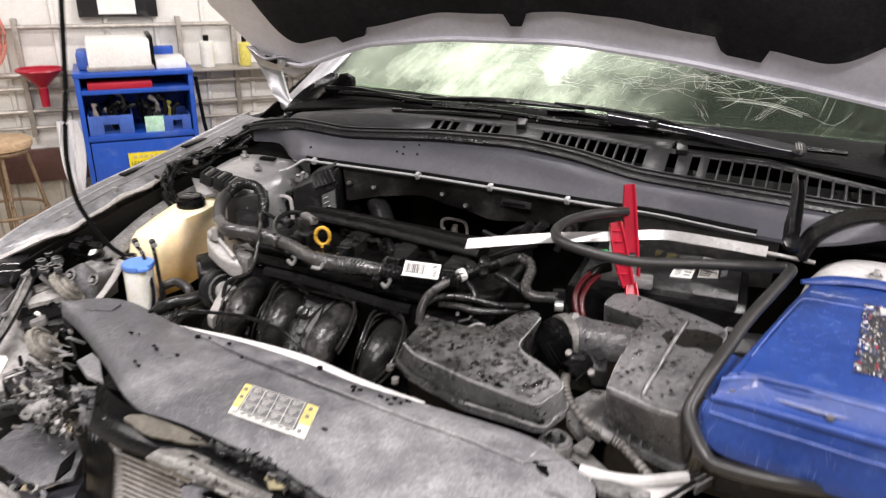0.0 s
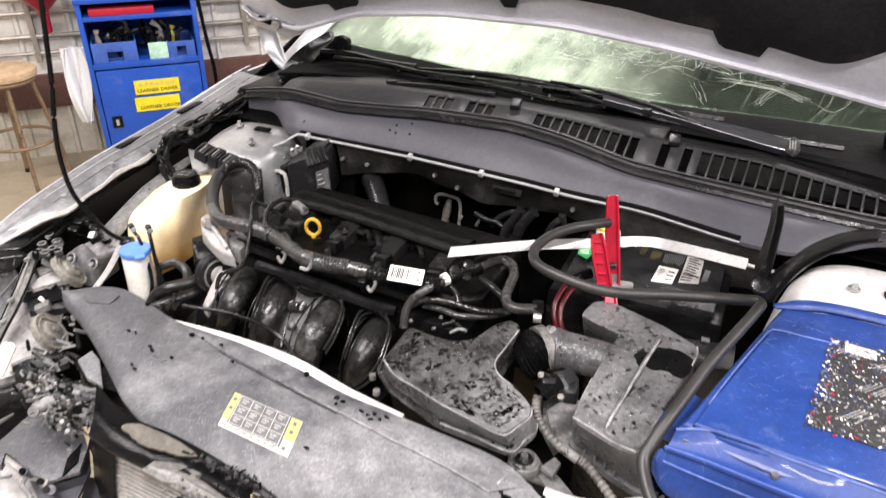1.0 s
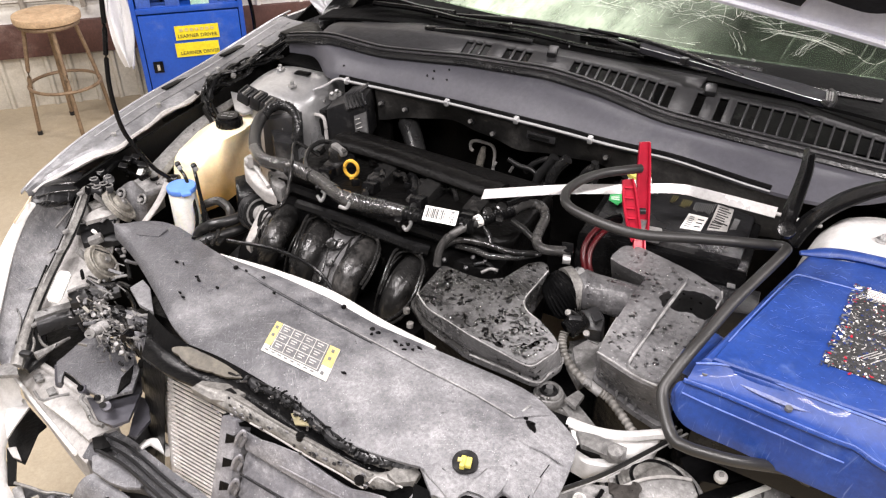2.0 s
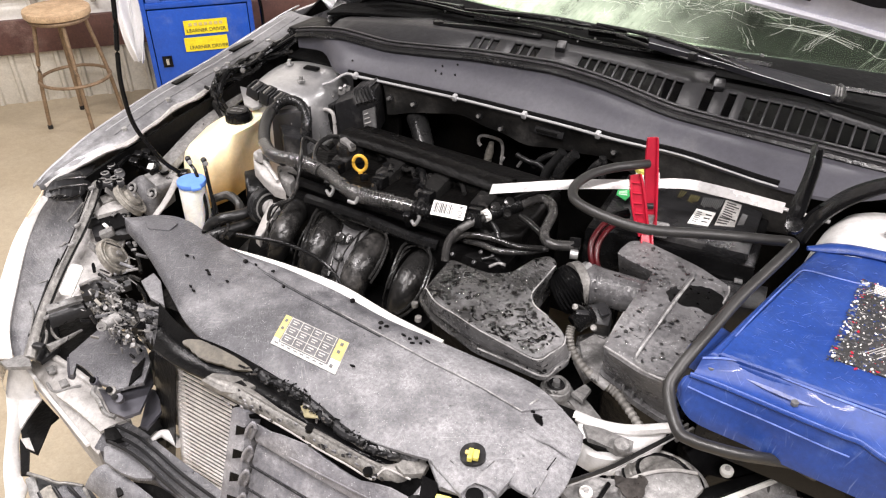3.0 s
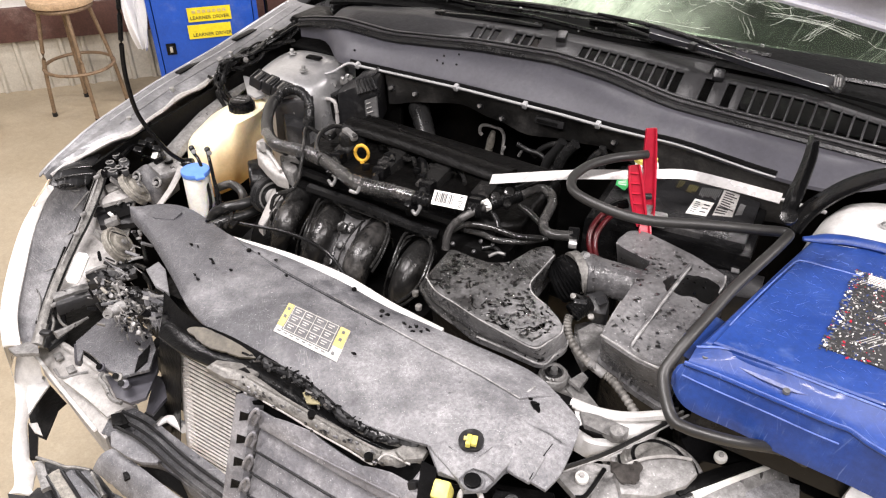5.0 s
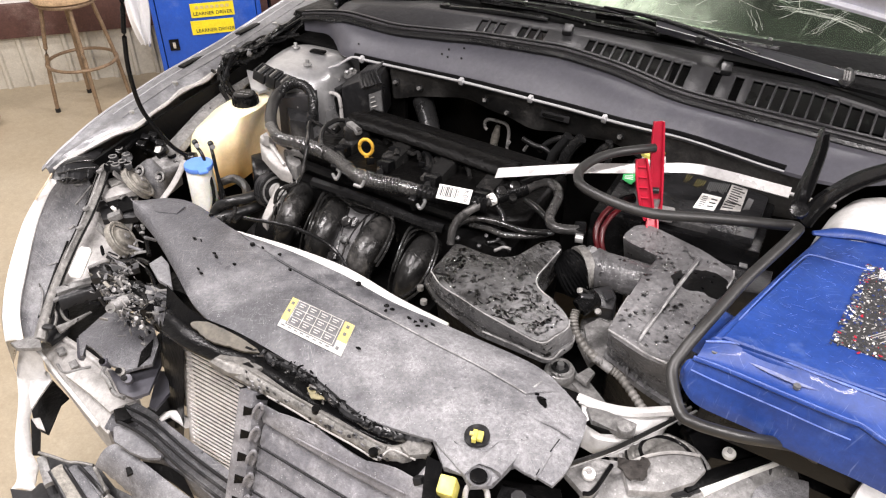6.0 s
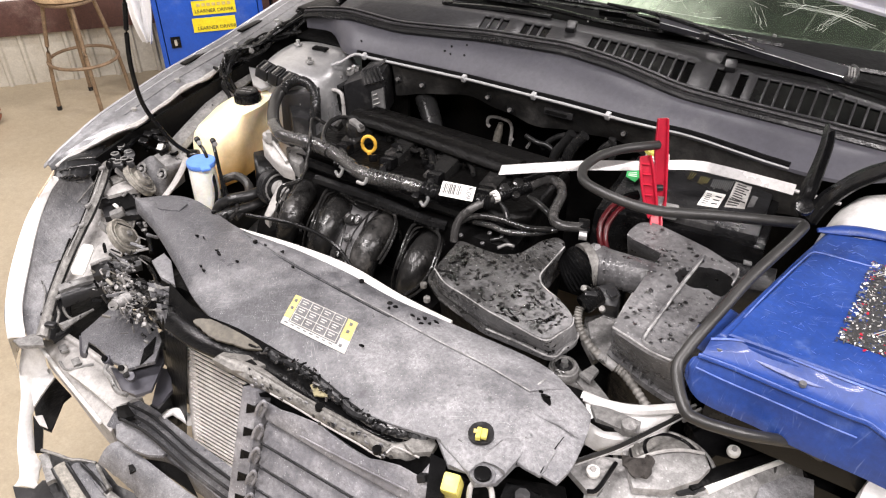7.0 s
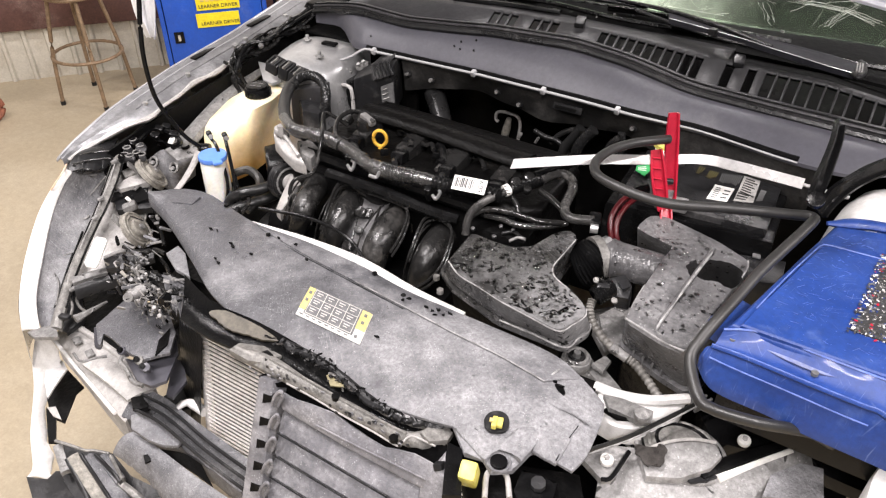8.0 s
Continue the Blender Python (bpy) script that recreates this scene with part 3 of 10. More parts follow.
tagged(wall, "white sheet-metal clad workshop wall with a brown rail", "wall", kind="structure")
# corrugated cladding with raised ribs
def cladding(a0, a1, z0, z1, rib_step, rib_w, depth):
    bm = B()
    prof, a = [], a0
    while a < a1:
        prof += [(a, 0.0), (a + rib_step - rib_w, 0.0), (a + rib_step - rib_w * 0.75, depth), (a + rib_step - rib_w * 0.25, depth)]
        a += rib_step
    low = [bm.verts.new(room(x, b, z0)) for x, b in prof]
    high = [bm.verts.new(room(x, b, z1)) for x, b in prof]
    for i in range(len(prof) - 1):
        bm.faces.new((low[i], low[i + 1], high[i + 1], high[i]))
    return bm


part("corrugated_cladding", cladding(-1.5, 4.0, 0.0, 0.30, 0.105, 0.03, 0.014), M_LOWSHEET, wall, "dirty white corrugated sheet", smooth=0)
part("upper_cladding", cladding(-1.5, 4.0, 0.40, CEILING, 0.23, 0.03, 0.016), M_SHEET, wall, "white ribbed sheet", smooth=0)
part("rail_board", room_box(B(), -1.5, 4.0, -0.02, 0.03, 0.265, 0.43, 0.004), M_BROWN, wall, "scratched brown painted board")
for z, r in ((0.545, 0.009), (0.625, 0.012), (0.735, 0.010), (0.80, 0.014), (1.02, 0.012)):
    part("conduit", tube(B(), [room(-1.5, -0.035 + 0.08, z), room(4.0, -0.035 + 0.08, z)], r, 8, smooth=False), M_PIPE, wall)
for a in (0.35, 0.62, 1.35, 1.62, 1.9, 2.3):
    part("conduit_bracket", room_box(B(), a - 0.012, a + 0.012, -0.02, 0.06, 0.50, 1.06, 0.003), M_PIPE, wall)

# bodies for the added lamps
for a, b, watts in LAMP_SPOTS:
    lt = empty("ceiling_light", room(a, b, CEILING), "added long white fluorescent ceiling light out of view, switched on", "lamp", "ceiling lights")
    part("housing", room_box(B(), a - 0.78, a + 0.78, b - 0.1, b + 0.1, CEILING - 0.07, CEILING, 0.01), M_HOUSING, lt)
    part("diffuser", room_box(B(), a - 0.75, a + 0.75, b - 0.075, b + 0.075, CEILING - 0.105, CEILING - 0.07, 0.012), M_TUBE, lt, "glowing diffuser")


# ---- stool ----
def stool(cx, cy, top=0.565):
    st = empty("stool", (cx, cy, 0), "round wooden-topped stool with rusty steel legs on the concrete", "stool")
    bm = cyl(B(), (cx, cy, top - 0.016), 0.145, 0.032, seg=36, bevel=0.008)
    part("seat", bm, M_STOOLWOOD, st, "worn round wooden seat")
    part("seat_ring", tube(B(), [(cx + 0.125 * math.cos(a), cy + 0.125 * math.sin(a), top - 0.045) for a in np.linspace(0, 2 * math.pi, 24, endpoint=False)], 0.010, 8, smooth=False, closed=True), M_STOOLMETAL, st)
    for k in range(4):
        a = radians(62 + 90 * k)
        c, s = math.cos(a), math.sin(a)
        part("leg", tube(B(), [(cx + 0.105 * c, cy + 0.105 * s, top - 0.04), (cx + 0.15 * c, cy + 0.15 * s, 0.25), (cx + 0.172 * c, cy + 0.172 * s, 0.012)], 0.0095, 10), M_STOOLMETAL, st)
        part("foot", cyl(B(), (cx + 0.172 * c, cy + 0.172 * s, 0.01), 0.012, 0.02, seg=12), M_RUBBER, st)
    part("foot_ring", tube(B(), [(cx + 0.158 * math.cos(a), cy + 0.158 * math.sin(a), 0.235) for a in np.linspace(0, 2 * math.pi, 32, endpoint=False)], 0.008, 8, smooth=False, closed=True), M_STOOLMETAL, st)


stool(-2.80, 1.50)

# ---- tool cart: its front faces the room, a along the wall ----
CA0, CA1, CB0, CB1, CTOP = 0.845, 1.36, 0.05, 0.38, 0.825
cart = empty("tool_cart", room((CA0 + CA1) / 2, 0.2, 0), "blue enamelled steel tool cart with open shelf and locker", "tool cart")
part("side_panel", room_box(B(), CA0, CA0 + 0.022, CB0, CB1, 0.06, CTOP, 0.003), M_CART, cart)
part("side_panel", room_box(B(), CA1 - 0.022, CA1, CB0, CB1, 0.06, CTOP, 0.003), M_CART, cart)
part("back_panel", room_box(B(), CA0 + 0.022, CA1 - 0.022, CB0, CB0 + 0.012, 0.06, CTOP), M_CART, cart)
part("top_tray", room_box(B(), CA0 - 0.004, CA1 + 0.004, CB0 - 0.004, CB1 + 0.006, CTOP, CTOP + 0.022, 0.005), M_CART, cart)
part("upper_shelf", room_box(B(), CA0 + 0.022, CA1 - 0.022, CB0 + 0.012, CB1 + 0.003, 0.748, 0.768, 0.003), M_CART, cart)
part("shelf", room_box(B(), CA0 + 0.022, CA1 - 0.022, CB0 + 0.012, CB1 + 0.004, 0.530, 0.556, 0.003), M_CART, cart)
locker = part("locker_door", room_box(B(), CA0 + 0.026, CA1 - 0.026, CB1 - 0.016, CB1 + 0.004, 0.07, 0.522, 0.004), M_CART, cart)
lock_c = room(CA0 + 0.075, CB1 + 0.008, 0.275)
part("lock_plate", box(B(), lock_c, (0.046, 0.008, 0.055), (0, 0, ROOM_YAW), 0.002), M_BLACK, locker, "black lock plate")
part("latch", box(B(), lock_c + WALL_B * 0.006, (0.014, 0.008, 0.03), (0, 0, ROOM_YAW), 0.002), M_CHROME, locker, "chrome latch")
for z, sc in ((0.43, 1.0), (0.347, 0.98)):
    stk = part("sticker", box(B(), room(CA0 + 0.282 + (0 if z > 0.4 else -0.010), CB1 + 0.0065, z), (0.205, 0.003, 0.068), (0, 0, ROOM_YAW)), M_STICKER, locker, "yellow sticker with black words")
    mt = Matrix.Translation(room(CA0 + 0.282, CB1 + 0.009, z - 0.016)) @ pose(0, 0, 0, 90, 0, ROOM_YAW + 0)
    text_mesh("lettering", "LEARNER DRIVER", 0.024, mt, M_INK, cart)
    for k in range(7 if z > 0.4 else 0):
        part("print_bar", box(B(), room(CA0 + 0.21 + 0.024 * k, CB1 + 0.009, z + 0.015), (0.016, 0.002, 0.014), (0, 0, ROOM_YAW)), M_LABELY, cart)
for a in (CA0 + 0.06, CA1 - 0.06):
    for b in (CB0 + 0.05, CB1 - 0.05):
        part("castor", cyl(B(), room(a, b, 0.03), 0.03, 0.024, (0, 90, ROOM_YAW), 20, 0.004), M_BLACK, cart)


def room_thing(name, a0, a1, b0, b1, z0, z1, mat, label, cat, bevel=0.006):
    ob = part(name, room_box(B(), a0, a1, b0, b1, z0, z1, bevel), mat)
    return tagged(ob, label, cat)


room_thing("red_tray", CA0 + 0.05, CA0 + 0.33, 0.12, 0.375, 0.768, 0.80, M_RED, "flat red plastic tray on the cart's upper shelf", "tray")
tray_label = part("white_box", room_box(B(), CA0 + 0.07, CA0 + 0.34, 0.1, 0.36, CTOP + 0.022, CTOP + 0.16, 0.004), M_PAPER)
tagged(tray_label, "white cardboard box standing on the blue cart", "box")
room_thing("box_base", CA0 + 0.06, CA0 + 0.35, 0.095, 0.093 + 0.27, CTOP + 0.023, CTOP + 0.045, M_PIPE, "grey tray under a white box on the cart", "tray")
room_thing("paper_sheet", CA0 + 0.36, CA1 - 0.02, 0.12, 0.34, CTOP + 0.022, CTOP + 0.062, M_PAPER, "white paper lying flat on the blue cart", "paper")
room_thing("black_case", CA0 + 0.335, CA0 + 0.36, 0.06, 0.30, CTOP + 0.022, CTOP + 0.17, M_BLACK, "thin black case standing beside the white box", "case")
room_thing("blue_rag", CA0 + 0.02, CA0 + 0.075, 0.15, 0.30, CTOP + 0.022, CTOP + 0.11, M_BIN, "blue cloth bundle lying on the cart", "cloth", 0.02)
room_thing("blue_bottle_rack", CA0 + 0.36, CA0 + 0.46, 0.08, 0.115, CTOP + 0.022, CTOP + 0.10, M_CART, "dark blue rack behind the papers on the cart", "rack")


def storage_bin(a0, a1, z0, z1, b0, b1):
    ob = empty("storage_bin", room((a0 + a1) / 2, (b0 + b1) / 2, z0), "open blue plastic tool bin on the cart shelf", "bin", "bins on the cart shelf")
    t = 0.006
    for rect in ((a0, a1, b0, b0 + t), (a0, a0 + t, b0 + t, b1 - t), (a1 - t, a1, b0 + t, b1 - t)):
        part("bin_wall", room_box(B(), *rect, z0, z1, 0.002), M_BIN, ob)
    w = (a1 - a0) * 0.33
    part("front_wall", room_box(B(), a0, a0 + w, b1 - t, b1, z0, z1, 0.002), M_BIN, ob)
    part("front_wall", room_box(B(), a1 - w, a1, b1 - t, b1, z0, z1, 0.002), M_BIN, ob)
    part("front_lip", room_box(B(), a0 + w, a1 - w, b1 - t, b1, z0 + 0.05, z1, 0.002), M_BIN, ob)
    part("bin_base", room_box(B(), a0 + t, a1 - t, b0 + t, b1 - t, z0, z0 + 0.004), M_BIN, ob)


storage_bin(CA0 + 0.03, CA0 + 0.225, 0.556, 0.648, 0.15, 0.375)
storage_bin(CA0 + 0.36, CA1 - 0.03, 0.556, 0.63, 0.15, 0.37)
room_thing("booklet", CA0 + 0.275, CA0 + 0.36, 0.355, 0.372, 0.556, 0.63, material("green_booklet", (0.35, 0.62, 0.45), 0.5, 0.0, (0.55, 0.7, 0.6), scale=30, bump=0.0), "pale green booklet leaning in the cart shelf", "booklet", 0.002)
random.seed(4)
for k in range(22):
    a = CA0 + 0.05 + 0.42 * random.random()
    b = 0.17 + 0.17 * random.random()
    h = 0.09 + 0.09 * random.random()
    m = random.choice((M_BLACK, M_BLACK, M_GRILLE, M_PIPE, M_NEON if k % 7 == 0 else M_BLACK, M_RED if k % 6 == 0 else M_DIRTY))
    tl = part("hand_tool", tube(B(), [room(a, b, 0.562), room(a + 0.03 * random.uniform(-1, 1), b + 0.02, 0.562 + 0.7 * h), room(a + 0.04 * random.uniform(-1, 1), b + 0.02, 0.556 + h)], lambda t: 0.006 + 0.008 * abs(math.sin(5 * t)), 8, 4), m)
    tagged(tl, "dark hand tool standing in the cart shelf", "tool", "tools in the cart shelf")


# hanging white bag at the cart's side
def bag_surface(u, v):
    z = 0.62 - 0.36 * v
    w = 0.02 + 0.045 * math.sin(math.pi * min(1, 0.25 + 0.75 * v))
    a = CA0 - 0.055 + w * (u - 0.5) * 2 + 0.008 * math.sin(14 * u + 5 * v)
    return room(a, 0.30 + 0.03 * math.sin(9 * u) * (0.3 + v) + 0.012 * math.sin(23 * u + 3 * v), z + 0.012 * math.sin(8 * u) * v)


tagged(part("plastic_bag", sheet(B(), bag_surface, 24, 18, WALL_B * -0.02), M_BAG), "crumpled white plastic bag hanging from the cart", "bag")
tagged(part("hanging_strap", tube(B(), [room(CA1 + 0.02, 0.3, 0.80), room(CA1 + 0.035, 0.31, 0.6), room(CA1 + 0.05, 0.31, 0.45), room(CA1 + 0.045, 0.3, 0.2)], 0.009, 8), M_BLACK), "black strap hanging down the cart's side", "strap")
# things hung on the wall
def funnel(a, z):
    ob = empty("funnel", room(a, 0.15, z), "red plastic funnel hanging on the wall pipes", "funnel")
    bm = B()
    bmesh.ops.create_cone(bm, cap_ends=False, segments=24, radius1=0.02, radius2=0.10, depth=0.08, matrix=Matrix.Translation(room(a, 0.15, z)))
    part("cone", bm, M_RED, ob)
    part("rim", tube(B(), [room(a, 0.15, z + 0.04) + Vector((0.10 * math.cos(t), 0.10 * math.sin(t), 0)) for t in np.linspace(0, 6.2832, 24, endpoint=False)], 0.006, 6, smooth=False, closed=True), M_RED, ob)
    part("spout", cyl(B(), room(a, 0.15, z - 0.09), 0.018, 0.09, seg=14, r2=0.022), M_RED, ob)


funnel(0.70, 0.80)
coil = empty("hose_coil", room(0.42, 0.1, 1.0), "coiled dull red air hose hung on the wall", "hose")
for k in range(4):
    part("hose_loop", tube(B(), [room(0.40 + 0.01 * k + (0.13 + 0.008 * k) * math.cos(t), 0.09 + 0.014 * k, 1.0 + (0.17 + 0.006 * k) * math.sin(t)) for t in np.linspace(0, 6.2832, 28, endpoint=False)], 0.007, 8, smooth=False, closed=True), M_HOSE_PINK, coil)


def bottle(name, a, z, r, h, mat, label, cat):
    ob = empty(name, room(a, 0.1, z), label, cat)
    c = room(a, 0.1, z)
    part("bottle_body", cyl(B(), c + Vector((0, 0, h / 2)), r, h, seg=20, bevel=0.008), mat, ob)
    part("cap", cyl(B(), c + Vector((0, 0, h + 0.015)), r * 0.4, 0.03, seg=14, bevel=0.003), M_BLACK, ob)


ledge = tagged(part("wall_ledge", room_box(B(), 1.36, 2.4, -0.01, 0.17, 0.80, 0.812, 0.002), M_PIPE), "narrow grey steel ledge along the wall", "shelf")
bottle("yellow_bottle", 1.66, 0.812, 0.03, 0.12, M_NEON, "yellow plastic fluid bottle on the wall ledge", "bottle")
bottle("white_bottle", 1.47, 0.812, 0.035, 0.13, M_MILK, "white plastic bottle on the wall ledge", "bottle")
tagged(part("pink_ball", bmesh.ops.create_uvsphere(bm0 := B(), u_segments=20, v_segments=12, radius=0.05, matrix=Matrix.Translation(room(2.05, 0.1, 0.862))) and bm0, M_PINK), "small bright pink ball on the wall ledge", "ball")
tagged(part("wall_panel", room_box(B(), 0.9, 1.26, 0.0, 0.04, 1.06, 1.2, 0.004), M_GRILLE), "dark grey panel with a white label on the wall", "panel")
tagged(part("panel_label", room_box(B(), 0.99, 1.16, 0.041, 0.044, 1.075, 1.16), M_PAPER), "white paper label on a dark panel", "label")
# a rusty little wheel on the floor beside the stool
wh = empty("trolley_wheel", (-2.98, 1.06, 0), "rusty red trolley wheel standing on the concrete", "wheel")
part("tyre", tube(B(), [(-2.98 + 0.0 * math.cos(t), 1.06 + 0.05 * math.cos(t), 0.065 + 0.05 * math.sin(t)) for t in np.linspace(0, 6.2832, 24, endpoint=False)], 0.015, 8, smooth=False, closed=True), M_RUST, wh)
part("hub", cyl(B(), (-2.98, 1.06, 0.065), 0.04, 0.02, (0, 90, 0), 18, 0.004), M_RUST, wh)
part("fork", box(B(), (-2.98, 1.06, 0.13), (0.03, 0.02, 0.1), (0, 0, 0), 0.004), M_RUST, wh)


# ---- the car: x across, y to its rear, nose towards -y ----
car = empty("car", (0, 1.6, 0), "silver sedan with wrecked nose and open hood, parked on concrete", "car")

# fender: top flange, rolled edge, side
FZ = smooth_table([(-0.1, 0.72), (0.0, 0.775), (0.15, 0.86), (0.30, 0.90), (0.48, 0.932), (0.67, 0.956), (0.95, 0.985), (1.05, 0.99)], 12)
FX = smooth_table([(0.10, 0.835), (0.16, 0.842), (0.21, 0.856), (0.35, 0.869), (0.51, 0.870), (0.67, 0.866), (0.95, 0.893), (1.05, 0.90)], 12)


def fender(side):
    fe = part("fender", sheet(B(), lambda u, v: fender_point(u, v, side), 34, 16), M_SILVER, car, "silver front fender")
    mod = fe.modifiers.new("thickness", "SOLIDIFY")
    mod.thickness, mod.offset = 0.003, 0
    # top flange with slots and bolts
    fl = part("flange", sheet(B(), lambda u, v: flange_point(u, v, side), 34, 8, 0.004), M_FLANGE, fe, "dusty grey fender flange")
    part("flange_lip", tube(B(), [(side * (FX(y) - (FX(y) - 0.785 - 0.004 * math.sin(31 * y) - 0.003 * math.sin(67 * y + 1)) * flange_width(y)), y, FZ(y) - 0.008) for y in np.linspace(0.18, 0.95, 46)], lambda t: 0.0035 + 0.003 * abs(math.sin(37 * t) * math.sin(11 * t)), 6, 1), M_BEAM, fe, "pale torn flange lip")
    for y in (0.57, 0.75):
        part("slot", box(B(), (side * 0.853, y, FZ(y) + 0.0035), (0.016, 0.075, 0.004), (3, 0, -side * 3), 0.0015), M_DEEP, fe, "dark slot")
    for y in (0.36, 0.48, 0.66, 0.80):
        part("bolt", cyl(B(), (side * 0.812, y, FZ(y) + 0.003), 0.0058, 0.008, seg=6), M_ALU, fe)
    for off, r, m in ((0.022, 0.0022, M_SILVER), (0.050, 0.0016, M_FLANGE)):
        part("flange_ridge", tube(B(), [(side * (FX(y) - off), y, FZ(y) + 0.0015) for y in np.linspace(0.34, 0.95, 24)], r, 6, 1), m, fe)
    return fe


def fender_point(u, v, side):
    """Skin from the rolled top edge down the side."""
    y = 0.16 + 0.86 * u + (0.035 * (1 - u) * min(1.0, v / 0.4) if side < 0 else 0.0)
    x, z = FX(y), FZ(y)
    if v < 0.3:
        k = v / 0.3 * math.pi / 2
        return (side * (x + 0.018 * math.sin(k)), y, z + 0.002 - 0.018 * (1 - math.cos(k)))
    k = (v - 0.3) / 0.7
    return (side * (x + 0.018 + 0.035 * math.sin(math.pi * 0.6 * k)), y, z - 0.016 - 0.45 * k)


def flange_width(y):
    """The flange narrows towards the crumpled front."""
    return 0.12 + 0.88 * min(1.0, max(0.0, (y - 0.17) / 0.17))


def flange_point(u, v, side):
    y = 0.17 + 0.80 * u
    wob = 0.004 * math.sin(31 * y) + 0.003 * math.sin(67 * y + 1)
    x = FX(y) + 0.001 - v * (FX(y) - 0.787 - wob) * flange_width(y)
    drop = 0.010 * max(0, (v - 0.75) / 0.25) + 0.008 * math.sin(math.pi * min(1, v / 0.3)) * -0.5
    return (side * x, y, FZ(y) + 0.001 - drop)


fender(-1)
fender(1)


# inner wheel housing, apron and rails
for side in (-1, 1):
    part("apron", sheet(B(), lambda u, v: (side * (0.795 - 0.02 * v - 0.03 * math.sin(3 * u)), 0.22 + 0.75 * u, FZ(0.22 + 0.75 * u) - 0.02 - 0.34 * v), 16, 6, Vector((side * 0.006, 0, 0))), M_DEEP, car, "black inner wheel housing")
    part("apron_rail", tube(B(), [(side * 0.71, 0.34, 0.845), (side * 0.745, 0.48, 0.87), (side * 0.775, 0.62, 0.892), (side * 0.79, 0.78, 0.91)], 0.022, 8, flat=0.6), M_DIRTY, car, "dusty grey apron rail")


def strut_tower(cx, cy, k=1.0, mat=M_TOWER, label="pale grey painted strut tower"):
    prof = [(0.130, 0.70), (0.122, 0.80), (0.114, 0.885), (0.107, 0.925), (0.098, 0.946), (0.086, 0.958), (0.060, 0.963), (0.0, 0.965)]
    bm, seg, rings = B(), 40, []
    for r, z in prof[:-1]:
        r *= k
        rings.append([bm.verts.new((cx + r * (1.0 - 0.10 * math.cos(2 * t)) * math.cos(t), cy + r * 1.06 * math.sin(t), z + 0.004 * math.sin(3 * t))) for t in np.linspace(0, 2 * math.pi, seg, endpoint=False)])
    for P, Q in zip(rings, rings[1:]):
        for k in range(seg):
            bm.faces.new((P[k], P[(k + 1) % seg], Q[(k + 1) % seg], Q[k]))
    bm.faces.new(rings[-1])
    tw = part("strut_tower", bm, mat, car, label)
    part("tower_slot", box(B(), (cx + 0.008, cy + 0.036, 0.967), (0.036, 0.018, 0.006), (0, 0, 8), 0.003), M_DEEP, tw, "dark slot")
    for dx, dy in ((-0.05, 0.028), (0.038, -0.036), (0.07, 0.06)):
        part("bolt", cyl(B(), (cx + dx, cy + dy, 0.972), 0.0042, 0.012, seg=6), M_ALU, tw)
        part("bolt_washer", cyl(B(), (cx + dx, cy + dy, 0.968), 0.009, 0.004, seg=16), M_ALU, tw)


strut_tower(-0.625, 0.69)
strut_tower(0.605, 0.625, 1.45, M_WHITE, "white painted strut tower")

# ---- cowl, firewall, trim rail, weather strip ----
CY0 = smooth_table([(-0.74, 0.785), (-0.62, 0.775), (-0.575, 0.740), (-0.54, 0.706), (-0.486, 0.706), (-0.23, 0.714), (0.0, 0.706), (0.1, 0.694), (0.22, 0.692), (0.374, 0.655), (0.46, 0.655), (0.52, 0.70), (0.58, 0.765), (0.74, 0.785)], 14)
CZ0 = smooth_table([(-0.74, 0.985), (-0.62, 0.998), (-0.55, 0.985), (-0.486, 0.985), (0.0, 0.99), (0.374, 1.0), (0.60, 1.0), (0.74, 0.985)], 10)
CY1 = smooth_table([(-0.76, 0.79), (-0.59, 0.774), (-0.434, 0.768), (-0.30, 0.776), (-0.24, 0.784), (-0.06, 0.792), (0.048, 0.784), (0.175, 0.762), (0.273, 0.757), (0.508, 0.752), (0.76, 0.76)], 14)
CZ1 = smooth_table([(-0.76, 0.992), (-0.66, 1.018), (-0.57, 1.034), (-0.434, 1.03), (-0.24, 1.046), (-0.06, 1.052), (0.048, 1.045), (0.175, 1.030), (0.508, 1.024), (0.76, 1.02)], 14)


def cowl_point(u, v):
    x = -0.70 + 1.42 * u
    bulge = 0.010 * math.sin(math.pi * v)
    return (x, CY0(x) + (CY1(x) - CY0(x)) * v, CZ0(x) + (CZ1(x) - CZ0(x)) * v + bulge)


cowl = part("cowl_panel", sheet(B(), cowl_point, 70, 8, 0.006), M_COWL, car, "satin dark grey cowl panel")
for k, (x, v) in enumerate(((-0.30, 0.45), (-0.285, 0.40), (-0.29, 0.6), (-0.255, 0.42), (-0.26, 0.7), (-0.5, 0.3))):
    p = cowl_point((x + 0.70) / 1.42, v)
    part("cowl_hole", cyl(B(), (p[0], p[1], p[2] + 0.0005), 0.0022, 0.003, (35, 0, 0), 6), M_DEEP, cowl, "small dark hole")
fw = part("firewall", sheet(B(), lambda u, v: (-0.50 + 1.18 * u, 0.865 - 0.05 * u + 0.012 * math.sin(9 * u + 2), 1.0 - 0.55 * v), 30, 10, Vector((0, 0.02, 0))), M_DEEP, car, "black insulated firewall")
def pad_point(u, v):
    x = -0.415 + 0.835 * u
    low = 0.915 + 0.018 * math.sin(5.5 * x + 2.2) + 0.010 * math.sin(17 * x)
    return (x, CY0(x) + 0.006 + 0.022 * v + (0.007 * math.sin(21 * x) + 0.004 * math.sin(57 * x + 3 * v)) * v, CZ0(x) - 0.004 + (low - CZ0(x)) * v)
